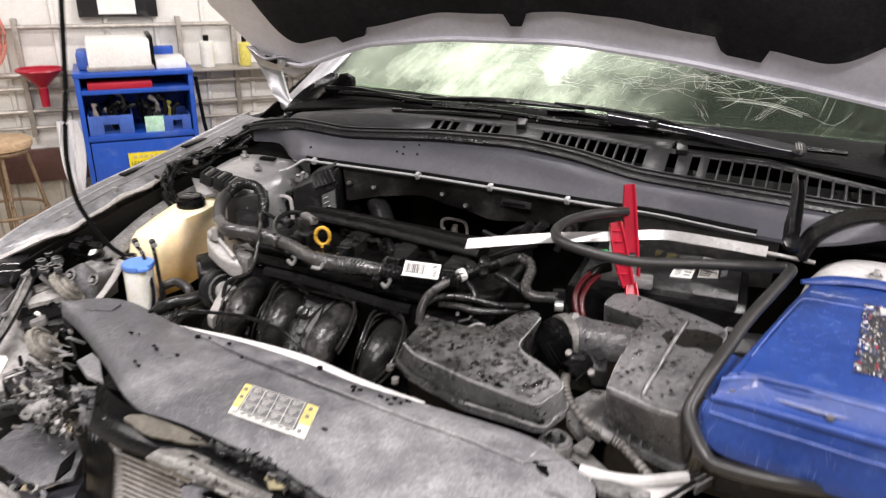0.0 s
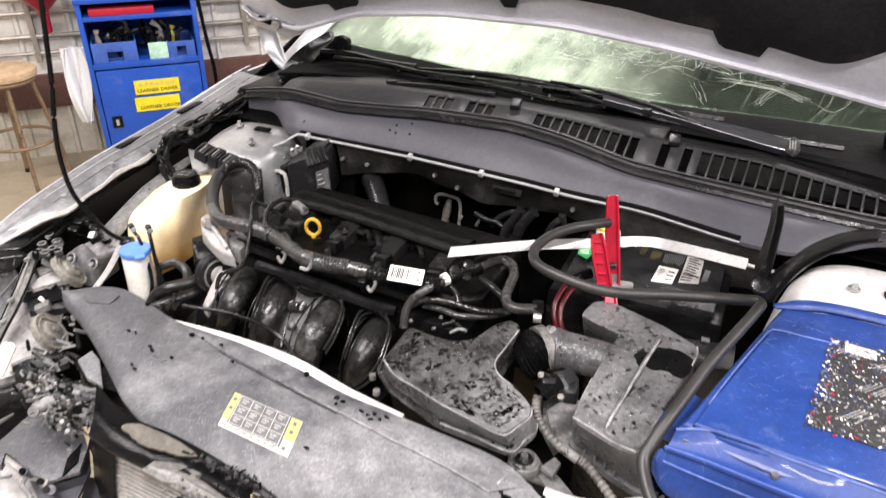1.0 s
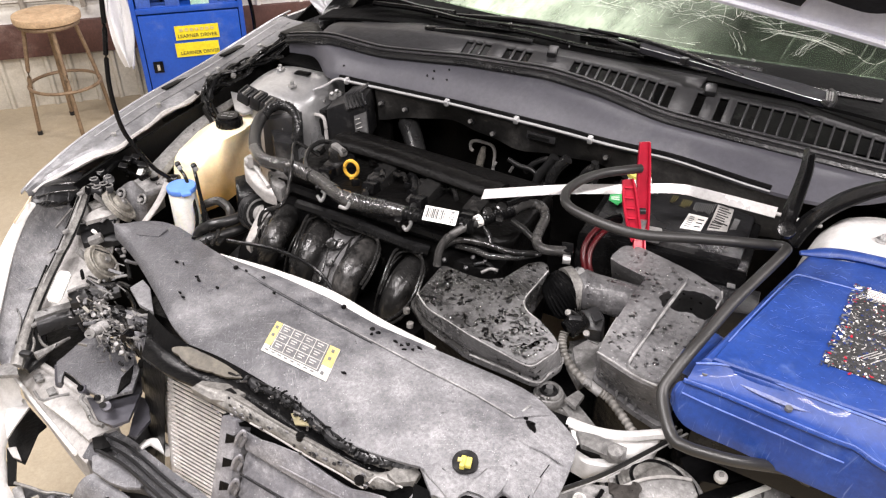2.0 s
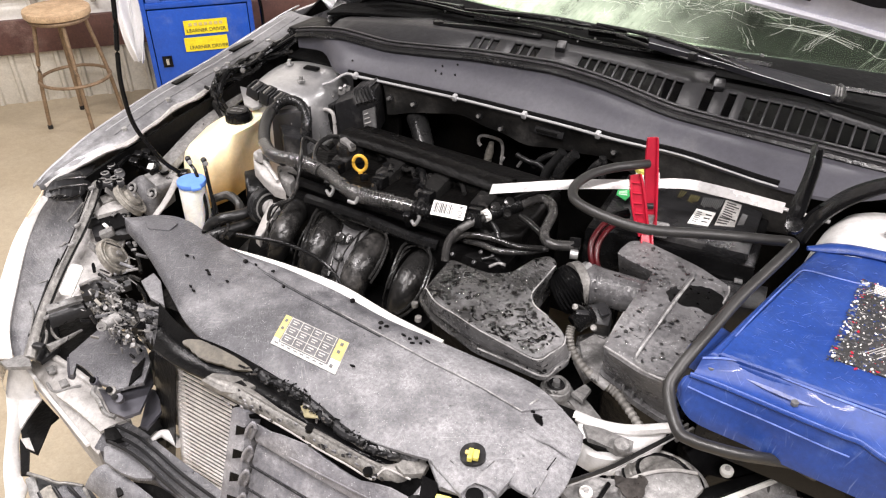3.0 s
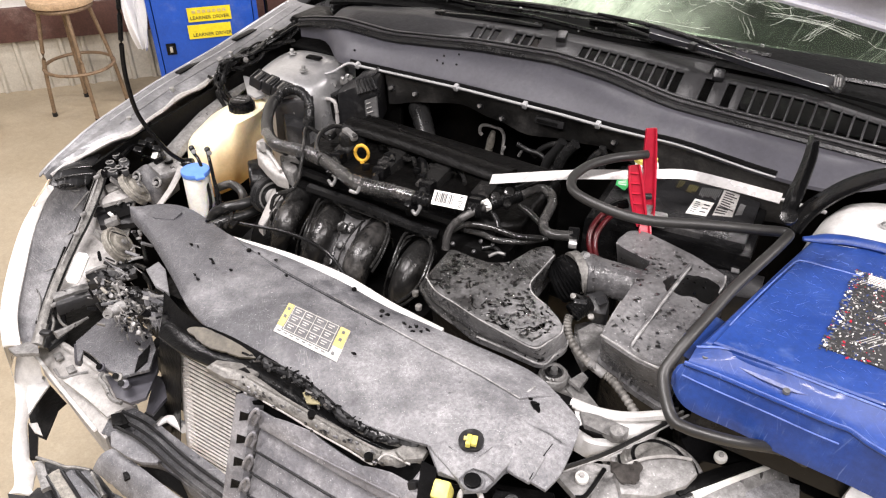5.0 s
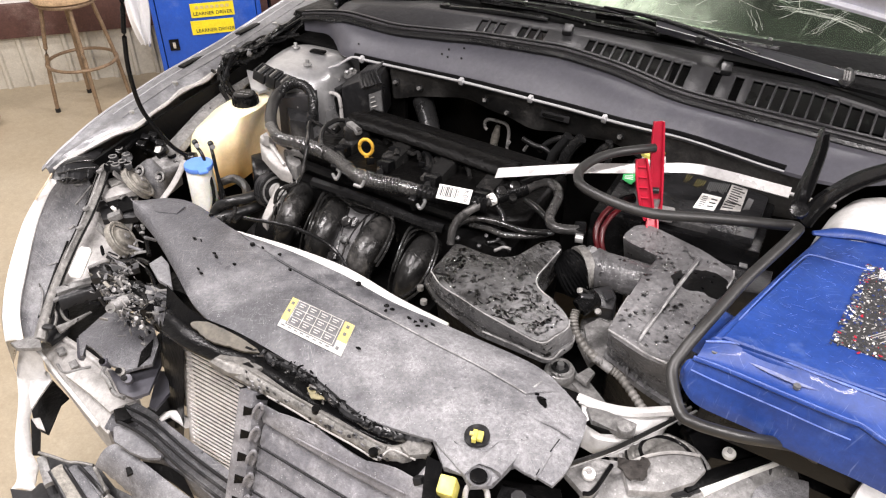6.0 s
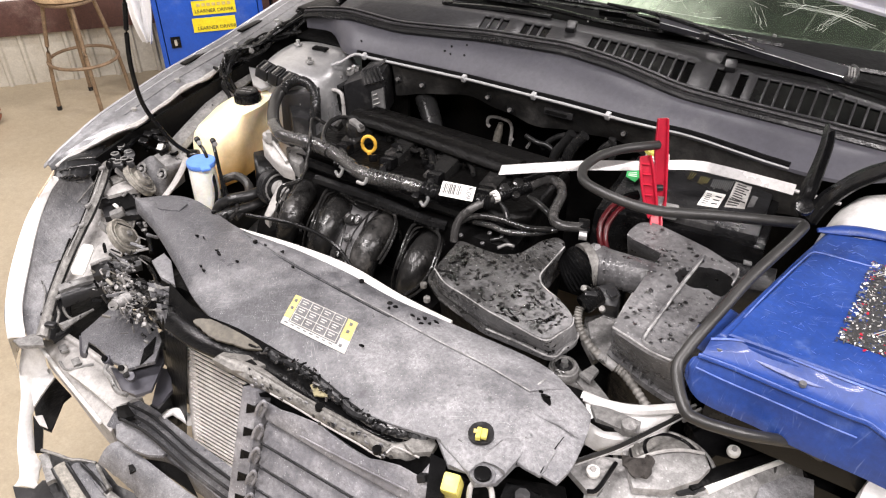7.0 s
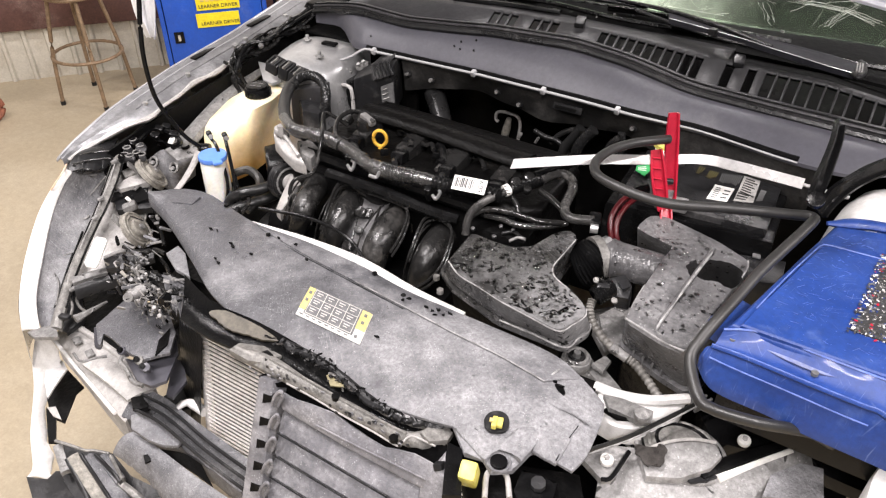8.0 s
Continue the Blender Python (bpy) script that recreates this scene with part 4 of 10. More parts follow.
part("firewall_side", sheet(B(), lambda u, v: (-0.56 + 0.16 * u, 0.80 - 0.05 * u, 0.985 - 0.30 * v), 4, 4, Vector((0, 0.01, 0))), M_DEEP, fw, "black firewall corner")
part("insulation_pad", sheet(B(), pad_point, 60, 8, Vector((0, 0.012, 0))), material("dirty_insulation", (0.016, 0.0155, 0.015), 0.6, 0.0, (0.007, 0.007, 0.007), scale=10, dust=(0.085, 0.080, 0.074), dust_amount=0.50, dust_scale=9, bump=0.5), fw, "dirty dark grey insulation pad")
for x, v in ((-0.40, 0.45), (-0.345, 0.62), (-0.19, 0.55), (-0.14, 0.75), (0.1, 0.5)):
    p = pad_point((x + 0.415) / 0.835, v)
    part("stud", cyl(B(), (p[0], p[1] - 0.005, p[2]), 0.004, 0.010, (80, 0, 0), 8), M_DIRTY, fw)
    part("stud_washer", cyl(B(), (p[0], p[1] - 0.002, p[2]), 0.0075, 0.003, (80, 0, 0), 14), M_GRILLE, fw)
p = pad_point(0.385 / 0.835, 0.35)
part("firewall_slot", box(B(), (p[0], p[1] - 0.004, p[2]), (0.06, 0.008, 0.014), (-15, 0, 0), 0.003), M_GRILLE, fw)
part("slot_opening", box(B(), (p[0] - 0.004, p[1] - 0.0075, p[2]), (0.044, 0.004, 0.006), (-15, 0, 0), 0.001), M_DEEP, fw)
rail_xs = np.linspace(-0.50, 0.385, 26)
rail_pts = [(-0.545, 0.672, 0.962), (-0.528, 0.690, 0.968)] + [(float(x), CY0(x) - 0.004, CZ0(x) + 0.001) for x in rail_xs]
rail = part("trim_rail", tube(B(), rail_pts, lambda t: 0.0028 if t < 0.70 else 0.0028 - 0.0012 * min(1, (t - 0.70) / 0.12), 8, 3), M_RAIL, car, "bright metal trim rail")
# black tube paints the dark of the gap
part("rail_gap", tube(B(), [(float(x), CY0(x) + 0.0045, CZ0(x) + 0.0035) for x in rail_xs], 0.0045, 6, 2), M_PIT, rail, "black strip for the shaded gap beside the rail")
part("rail_connector", box(B(), (0.371, 0.696, 0.985), (0.020, 0.014, 0.018), (20, 0, 30), 0.003), M_PALE, rail, "pale plug at the rail's end")
part("corrugated_sleeve", tube(B(), [(0.388, 0.678, 0.985), (0.394, 0.697, 0.985), (0.399, 0.715, 0.985), (0.403, 0.732, 0.985)], 0.0065, 12, rib=0.0022, pitch=0.0055), M_RUNNER, rail, "black corrugated sleeve")
for x in (-0.475, -0.235, -0.08, 0.072):
    part("rail_clip", box(B(), (x, CY0(x) - 0.005, CZ0(x) + 0.002), (0.009, 0.012, 0.012), (20, 0, -4), 0.002), M_RAIL, rail)
strip_xs = np.linspace(-0.70, 0.70, 50)
ws = part("weather_strip", tube(B(), [(float(x), CY1(x) + 0.006, CZ1(x) + 0.008) for x in strip_xs], 0.012, 10, 2), M_SEAL, car, "weathered black rubber weather strip")
part("strip_groove", tube(B(), [(float(x), CY1(x) - 0.001, CZ1(x) + 0.0195) for x in strip_xs], 0.0016, 5, 2), M_DEEP, ws)
part("strip_crown", tube(B(), [(float(x), CY1(x) - 0.0055, CZ1(x) + 0.0150) for x in strip_xs], 0.0026, 6, 2), M_SEAL, ws)
part("strip_lip", tube(B(), [(float(x), CY1(x) - 0.008, CZ1(x) + 0.004) for x in strip_xs], 0.006, 6, 2), M_RUBBER, ws)

# cowl grille with open slots over a dark tray
SLOT_GROUPS = [(-0.262, 3, 0.0205), (-0.172, 3, 0.0205), (-0.028, 11, 0.0188), (0.215, 1, 0.02), (0.255, 1, 0.018), (0.285, 17, 0.0200)]
gx = [-0.62, -0.56, -0.48, -0.40]
slot_cells = set()
for x0, n, step in SLOT_GROUPS:
    for k in range(n):
        gx += [x0 + k * step, x0 + k * step + step * 0.84]
        slot_cells.add(len(gx) - 2)
gx += [0.66, 0.72]
GV = [0.0, 0.05, 0.48, 0.56, 0.8, 1.0]


def grille_point(x, v):
    y0, z0 = CY1(x) + 0.010, CZ1(x) + 0.008
    y = y0 + (0.885 - y0) * v
    top = 1.078 - 0.045 * max(0.0, (abs(x) - 0.38) / 0.30)
    return (x, y, z0 + (top - z0) * math.sin(v * 1.5708) + 0.006 * math.sin(math.pi * v))


bm = B()
grid = [[bm.verts.new(grille_point(x, v)) for v in GV] for x in gx]
for i in range(len(gx) - 1):
    for j in range(len(GV) - 1):
        if not (i in slot_cells and j == 1) and not (gx[i] > 0.20 and j > 2):
            bm.faces.new((grid[i][j], grid[i + 1][j], grid[i + 1][j + 1], grid[i][j + 1]))
grille = part("cowl_grille", bm, M_COWLTOP, car, "dull black slotted cowl grille")
mod = grille.modifiers.new("thickness", "SOLIDIFY")
mod.thickness, mod.offset = 0.009, -1
rear = B()
back = [[rear.verts.new(Vector(grille_point(x, v)) - Vector((0, 0, 0.006 + 0.006 * (v > 0.65)))) for v in (0.60, 0.7, 0.85, 1.0)] for x in gx if x >= 0.19]
for P, Q in zip(back, back[1:]):
    for k in range(3):
        rear.faces.new((P[k], Q[k], Q[k + 1], P[k + 1]))
part("grille_rear", rear, M_PIT, grille, "black recessed rear of the grille")
part("drain_tray", sheet(B(), lambda u, v: (-0.74 + 1.48 * u, 0.785 + 0.17 * v, 0.955 + 0.012 * v), 10, 2, 0.004), M_PIT, car, "dark drain tray")
for x in (-0.075, 0.235):
    part("grille_clip", box(B(), (x, grille_point(x, 0.5)[1], grille_point(x, 0.5)[2] + 0.006), (0.02, 0.026, 0.012), (20, 0, 10), 0.004), M_GRILLE, grille)
base_strip = part("windshield_base", sheet(B(), lambda u, v: (-0.69 + 1.38 * u, 0.882 + (0.085 + 0.125 * (2 * u - 1) ** 2) * v, 1.074 + 0.024 * v - 0.034 * (2 * u - 1) ** 4), 30, 6, 0.006), M_PIT, car, "black wiper tray")
for x0, x1, y, z, r in ((-0.55, -0.20, 0.915, 1.088, 0.006), (-0.30, 0.10, 0.90, 1.086, 0.005), (-0.05, 0.30, 0.925, 1.094, 0.006), (0.10, 0.50, 0.905, 1.086, 0.005), (-0.60, -0.35, 0.935, 1.090, 0.008)):
    part("tray_bead", tube(B(), [(x0, y, z), ((2 * x0 + x1) / 3, y + 0.006, z + 0.003), ((x0 + 2 * x1) / 3, y - 0.004, z + 0.001), (x1, y + 0.004, z)], r, 6), M_BLACK, base_strip)
random.seed(19)
for k in range(30):
    x = random.uniform(-0.40, 0.42)
    y = random.uniform(0.893, 0.96)
    part("glass_crumb", box(B(), (x, y, 1.079 + 0.30 * (y - 0.882)), (random.uniform(0.002, 0.008), random.uniform(0.002, 0.005), 0.004), (random.uniform(0, 60), 0, random.uniform(0, 180))), random.choice((M_DIRTY, M_GRILLE, M_PALE, M_BLACK)), base_strip, smooth=0)

# ---- wipers ----
def wiper(pivot, knee, tip, blade_a, blade_b):
    w = part("wiper", tube(B(), [pivot, knee, tip], lambda t: 0.016 - 0.007 * t, 8, 8, flat=0.45), M_BLACK, car, "black wiper arm")
    part("pivot_cap", cyl(B(), (pivot[0], pivot[1], pivot[2] + 0.002), 0.013, 0.016, seg=16, bevel=0.004), M_BLACK, w)
    a, b = Vector(blade_a), Vector(blade_b)
    mid = a.lerp(b, 0.5) + Vector((0, 0, 0.006))
    part("blade", tube(B(), [a, mid, b], lambda t: 0.004 + 0.005 * math.sin(math.pi * t), 8, 10, flat=0.7), M_BLACK, w)
    part("blade_rubber", tube(B(), [a - Vector((0, 0, 0.006)), mid - Vector((0, 0, 0.012)), b - Vector((0, 0, 0.006))], 0.0025, 6, 8), M_RUBBER, w)


wiper((-0.365, 0.860, 1.072), (-0.25, 0.868, 1.082), (-0.13, 0.874, 1.086), (-0.33, 0.912, 1.098), (0.03, 0.915, 1.112))
M_ARM = material("wet_arm_paint", (0.012, 0.012, 0.015), 0.5, 0.0, (0.028, 0.028, 0.032), dust=(0.16, 0.16, 0.165), dust_amount=0.08, dust_scale=20, bump=0.12, spec=0.05, grit=0.15)
arm = part("wiper", slab(B(), [(0.077, 0.904, 1.116), (0.137, 0.890, 1.114), (0.193, 0.876, 1.112), (0.262, 0.877, 1.109), (0.320, 0.878, 1.106), (0.376, 0.877, 1.102), (0.413, 0.872, 1.099), (0.423, 0.852, 1.098), (0.417, 0.825, 1.097), (0.375, 0.826, 1.100), (0.329, 0.831, 1.104), (0.276, 0.840, 1.107), (0.219, 0.852, 1.110), (0.146, 0.859, 1.113), (0.088, 0.869, 1.115)], 0.010, 0.002), M_ARM, car, "flat black wiper arm")
part("arm_edge", tube(B(), [(0.088, 0.869, 1.115), (0.219, 0.852, 1.110), (0.276, 0.840, 1.107), (0.329, 0.831, 1.104), (0.375, 0.826, 1.100), (0.416, 0.825, 1.097)], 0.0007, 6), M_RAIL, arm, "bright arm edge")
part("arm_hook", tube(B(), [(0.415, 0.821, 1.098), (0.425, 0.808, 1.098), (0.430, 0.826, 1.100), (0.426, 0.857, 1.102), (0.419, 0.869, 1.102)], 0.0045, 8), M_GRILLE, arm)
for k in range(3):
    part("hook_rib", tube(B(), [Vector((0.416, 0.850, 1.106)) + Vector((0.004 * k, 0, 0)), Vector((0.419, 0.818, 1.102)) + Vector((0.004 * k, 0, 0))], 0.0016, 6, smooth=False), M_DIRTY, arm)
part("blade", tube(B(), [(-0.032, 0.913, 1.118), (0.073, 0.905, 1.117), (0.176, 0.879, 1.114), (0.227, 0.860, 1.111), (0.279, 0.845, 1.108)], lambda t: 0.0035 + 0.004 * math.sin(math.pi * t), 8, 10, flat=0.7), M_BLACK, arm)
part("blade_rubber", tube(B(), [(0.015, 0.900, 1.108), (0.126, 0.866, 1.104), (0.222, 0.852, 1.100), (0.308, 0.851, 1.098)], 0.0032, 6, 8), M_RUBBER, arm)
part("blade_clip", box(B(), (0.175, 0.850, 1.112), (0.012, 0.014, 0.012), (0, 0, -20), 0.002), M_GRILLE, arm)
part("wiper_sheen_arm", slab(B(), [(-0.397, 0.862, 1.074), (-0.338, 0.866, 1.081), (-0.257, 0.870, 1.082), (-0.166, 0.872, 1.081), (-0.105, 0.872, 1.079), (-0.106, 0.868, 1.075), (-0.170, 0.868, 1.073), (-0.262, 0.866, 1.073), (-0.335, 0.862, 1.070), (-0.393, 0.858, 1.066)], 0.006, 0.002), M_ARM, car, "wet glossy black wiper arm")
# pale tube paints the glare along the black arm
part("arm_glint", tube(B(), [(-0.393, 0.858, 1.070), (-0.335, 0.862, 1.075), (-0.269, 0.866, 1.075)], 0.0022, 6), M_RAIL, car, "bright line standing for the arm's wet glint")

# ---- windshield ----
def shield_point(u, v):
    x = (-0.70 + 1.40 * u) * (1 - 0.14 * v)
    c = (2 * u - 1) ** 2
    return (x, 0.950 + 0.135 * c + 0.80 * v - 0.10 * c * v, 1.102 - 0.022 * c + 0.36 * v + 0.05 * math.sin(math.pi * v) - 0.03 * c * v)


glass = part("windshield", sheet(B(), shield_point, 40, 26, Vector((0, 0.002, -0.005))), M_GLASS, car, "cracked greenish windshield")
glass.visible_shadow = False
M_CRACK = material("crack_white", (0.86, 0.90, 0.80), 0.4, bump=0.0)
random.seed(11)
for cu, cv, n, reach in ((0.60, 0.14, 70, 0.20), (0.70, 0.14, 60, 0.26), (0.30, 0.22, 60, 0.16), (0.38, 0.12, 50, 0.16), (0.52, 0.10, 50, 0.14)):
    bm = B()
    for k in range(n):
        ang = random.choice((0.55, 0.9, -0.45, 2.2, 1.4)) + random.gauss(0, 0.5)
        length = reach * random.uniform(0.05, 0.45)
        u0, v0 = cu + random.gauss(0, 0.07), cv + random.gauss(0, 0.04)
        bend = random.gauss(0, 0.012)
        pts = []
        for j in range(5):
            t = j / 4
            uu = min(0.99, max(0.01, u0 + math.cos(ang) * length * (t - 0.5)))
            vv = min(0.99, max(0.01, v0 + math.sin(ang) * length * (t - 0.5) * 0.6 + bend * math.sin(3.1 * t)))
            pts.append(Vector(shield_point(uu, vv)) + Vector((0, -0.001, 0.0015)))
        tube(bm, pts, random.choice((0.00010, 0.00012, 0.00015, 0.00018, 0.00024)), 4, smooth=False)
    part("glass_crack", bm, M_CRACK, glass, "whitish crack lines", smooth=0, kind="stuff")
bm = B()
for run in ([(0.266, 1.025, 1.135), (0.295, 1.030, 1.134), (0.330, 1.035, 1.133), (0.370, 1.038, 1.129), (0.400, 1.037, 1.122), (0.434, 1.032, 1.113)], [(0.388, 1.069, 1.145), (0.368, 1.042, 1.131), (0.347, 1.014, 1.117), (0.333, 0.993, 1.105)], [(0.225, 1.005, 1.126), (0.240, 0.986, 1.114), (0.252, 0.970, 1.101)]):
    for k in range(7):
        o = Vector((random.gauss(0, 0.006), random.gauss(0, 0.004), 0.003))
        o.z += 0.5 * o.y
        tube(bm, [Vector(p).lerp(Vector(q), t) + o + Vector((random.gauss(0, 0.0016), random.gauss(0, 0.0022), 0)) for p, q in zip(run[k % 2:], run[k % 2 + 1:]) for t in (0.0, 0.33, 0.66)], random.choice((0.00009, 0.00012, 0.00018)), 4, smooth=False)
part("glass_crack", bm, M_CRACK, glass, "long whitish cracks", smooth=0, kind="stuff")


# ---- hood, standing open ----
HA = radians(54)
HY = smooth_table([(-0.86, 0.94), (-0.78, 0.928), (-0.70, 0.93), (-0.60, 0.905), (-0.45, 0.872), (-0.25, 0.852), (0.0, 0.845), (0.2, 0.858), (0.4, 0.885), (0.6, 0.915), (0.86, 0.94)], 16)
HZ = smooth_table([(-0.86, 1.170), (-0.78, 1.160), (-0.70, 1.140), (-0.64, 1.140), (-0.56, 1.168), (-0.45, 1.205), (-0.25, 1.233), (0.0, 1.243), (0.2, 1.225), (0.4, 1.195), (0.6, 1.160), (0.70, 1.140), (0.86, 1.160)], 10)
HOOD_UP = Vector((0, -math.cos(HA), math.sin(HA)))
HOOD_OUT = Vector((0, math.sin(HA), math.cos(HA)))


def hood_point(x, s, lift=0.0):
    k = 0.020 * (1 - (x / 0.8) ** 2) * math.sin(min(1.0, s / 0.5) * 1.57)
    return Vector((x, HY(x), HZ(x))) + HOOD_UP * s + HOOD_OUT * (k + lift)


def hood_sheet(u, v):
    s = 1.10 * v - 0.12 * v * (2 * u - 1) ** 2
    half = 0.795 + 0.075 * min(1.0, v / 0.12) - 0.10 * max(0, v - 0.6)
    return hood_point(-half + 2 * half * u, s)


hood = part("hood", sheet(B(), hood_sheet, 40, 24, HOOD_OUT * 0.028), M_HOOD, car, "raised silver hood")


LINER = smooth_table([(-0.72, 0.26), (-0.7, 0.155), (-0.676, 0.12), (-0.632, 0.07), (-0.52, 0.052), (-0.42, 0.054), (-0.34, 0.062), (-0.24, 0.07), (-0.1, 0.073), (0.03, 0.075), (0.12, 0.085), (0.2, 0.074), (0.35, 0.072), (0.45, 0.069), (0.5, 0.11), (0.56, 0.18), (0.72, 0.3)], 18)


def liner_edge(x):
    tabs = 0.0
    for c, w, d in ((-0.470, 0.046, 0.022), (-0.087, 0.024, 0.028), (0.307, 0.044, 0.032)):
        k = max(0.0, min(1.0, (w - abs(x - c)) / 0.014))
        tabs += d * k * k * (3 - 2 * k)
    base = LINER(x)
    return base - tabs


def liner_point(u, v):
    x = -0.72 + 1.44 * u
    s0 = liner_edge(x)
    s = s0 + (0.86 - 0.1 * (2 * u - 1) ** 4 - s0) * v
    return hood_point(x, s, -0.010 - 0.014 * math.sin(math.pi * min(1, v * 6) / 2) + 0.003 * math.sin(23 * x + 19 * s))


part("hood_liner", sheet(B(), liner_point, 132, 24, HOOD_OUT * 0.008), M_LINER, hood, "black felt hood liner")
part("hood_seam", tube(B(), [hood_point(x, 0.005, -0.004) for x in np.linspace(-0.74, 0.74, 30)], 0.006, 6, 2), M_HOOD, hood)
for side in (-1, 1):
    def hinge_point(u, v, side=side):
        """Arm from the hood's corner down to the foot: wide and flared on top, twisted below."""
        w = 0.030 - 0.014 * min(1.0, u / 0.35)
        x = 0.785 - 0.10 * u + 0.015 * math.sin(3.1 * u) + (v - 0.5) * 2 * w
        return (side * x, 0.925 + 0.03 * u + 0.012 * math.sin(6 * u) + 0.010 * math.cos(3.1 * v), 1.165 - 0.165 * u + 0.010 * math.sin(7 * u + 2 * v))
    h = part("hood_hinge", sheet(B(), hinge_point, 18, 6, Vector((0, 0.007, 0))), M_SILVER, hood, "bent silver hood hinge")
    part("hinge_flange", slab(B(), [(side * 0.80, 0.918, 1.168), (side * 0.74, 0.920, 1.155), (side * 0.66, 0.920, 1.150), (side * 0.640, 0.926, 1.135), (side * 0.69, 0.930, 1.115), (side * 0.73, 0.935, 1.125), (side * 0.78, 0.925, 1.135)], 0.006, 0.002), M_SILVER, hood, "torn silver hinge flange")
    part("hinge_web", tube(B(), [(side * 0.80, 0.915, 1.172), (side * 0.755, 0.912, 1.150), (side * 0.705, 0.915, 1.158), (side * 0.65, 0.916, 1.150)], 0.008, 8, flat=0.5), M_SILVER, hood)
    part("hinge_slot", box(B(), (side * 0.742, 0.915, 1.148), (0.035, 0.006, 0.012), (0, 12, 0), 0.002), M_DEEP, hood)
    part("hinge_bolt", cyl(B(), (side * 0.70, 0.912, 1.142), 0.008, 0.014, (80, 0, 0), 8), M_ALU, hood)

    def seal_point(u, v, side=side):
        """Folded rubber leaf at the foot of the pillar."""
        z = 1.005 + 0.105 * u
        w = 0.016 + 0.046 * math.sin(math.pi * (0.10 + 0.78 * u))
        return (side * (0.680 - 0.085 * u + (v - 0.5) * 2 * w), 0.925 + 0.06 * u + 0.020 * math.sin(5 * v + 3 * u), z + 0.012 * math.sin(7 * v))
    part("corner_seal", sheet(B(), seal_point, 14, 10, Vector((0, 0.014, 0))), M_BLACK, car, "black rubber corner piece")
    part("hinge_well", box(B(), (side * 0.745, 0.90, 0.985), (0.085, 0.11, 0.03), (0, 0, 0), 0.008), M_DEEP, car, "dark hinge well")

# rest of the body
for side in (-1, 1):
    part("windshield_pillar", tube(B(), [(side * 0.745, 0.97, 1.02), (side * 0.72, 1.07, 1.085), (side * 0.70, 1.17, 1.145), (side * 0.655, 1.42, 1.310), (side * 0.60, 1.78, 1.46)], 0.026, 10, flat=0.8), M_SILVER, car, "silver windshield pillar")
    part("body_side", sheet(B(), lambda u, v: (side * (0.905 + 0.02 * math.sin(3.14 * u) + 0.02 * math.sin(3 * v) - 0.10 * max(0, u - 0.75) / 0.25), 1.0 + 3.15 * u, 0.98 - 0.03 * u - 0.70 * v), 24, 8, Vector((-side * 0.01, 0, 0))), M_SILVER, car, "silver body side")
    part("side_window", sheet(B(), lambda u, v: (side * (0.86 - 0.20 * v), 0.96 + 2.16 * u + (0.80 - 1.11 * u) * v, 0.97 + 0.45 * v), 10, 4, Vector((-side * 0.005, 0, 0))), M_RUNNER, car, "dark side window")
    for y in (0.62, 3.38):
        wl = part("wheel", cyl(B(), (side * 0.80, y, 0.33), 0.21, 0.16, (0, 90, 0), 30, 0.01), M_ALU, car, "alloy wheel")
        part("tyre", tube(B(), [(side * 0.80, y + 0.27 * math.cos(t), 0.33 + 0.27 * math.sin(t)) for t in np.linspace(0, 6.2832, 36, endpoint=False)], 0.06, 10, smooth=False, closed=True, flat=1.6), M_TYRE, wl)
part("roof", sheet(B(), lambda u, v: ((-0.60 + 1.2 * u) * (1 - 0.1 * v), 1.76 + 1.3 * v, 1.46 + 0.02 * math.sin(3.14 * v) + 0.02 * math.sin(3.14 * u)), 12, 10, 0.01), M_SILVER, car, "silver roof")
part("rear_window", sheet(B(), lambda u, v: (-0.60 + 1.2 * u, 3.06 + 0.62 * v, 1.455 - 0.43 * v), 8, 6, 0.006), M_RUNNER, car, "dark rear window")
part("trunk_lid", sheet(B(), lambda u, v: (-0.80 + 1.6 * u, 3.66 + 0.5 * v, 1.03 - 0.04 * v), 8, 4, 0.01), M_SILVER, car, "silver trunk lid")
part("rear_panel", box(B(), (0, 4.15, 0.66), (1.62, 0.03, 0.68), (0, 0, 0), 0.01), M_SILVER, car)
part("cabin_floor", box(B(), (0, 2.6, 0.35), (1.7, 3.0, 0.05)), M_DEEP, car)
part("dashboard", sheet(B(), lambda u, v: (-0.70 + 1.4 * u, 1.02 + 0.45 * v, 1.075 + 0.02 * math.sin(3 * v) - 0.16 * v * v), 12, 8, 0.05), M_PIT, car, "black dashboard")
for x in (-0.36, 0.36):
    sb = part("car_seat", box(B(), (x, 2.15, 0.85), (0.48, 0.16, 0.72), (-15, 0, 0), 0.05), M_GRILLE, car, "dark front seat")
    part("head_rest", box(B(), (x, 2.27, 1.28), (0.26, 0.1, 0.18), (-12, 0, 0), 0.04), M_GRILLE, sb)
part("underbody", box(B(), (0, 0.45, 0.40), (1.3, 0.62, 0.03)), M_DEEP, car, "black undertray")


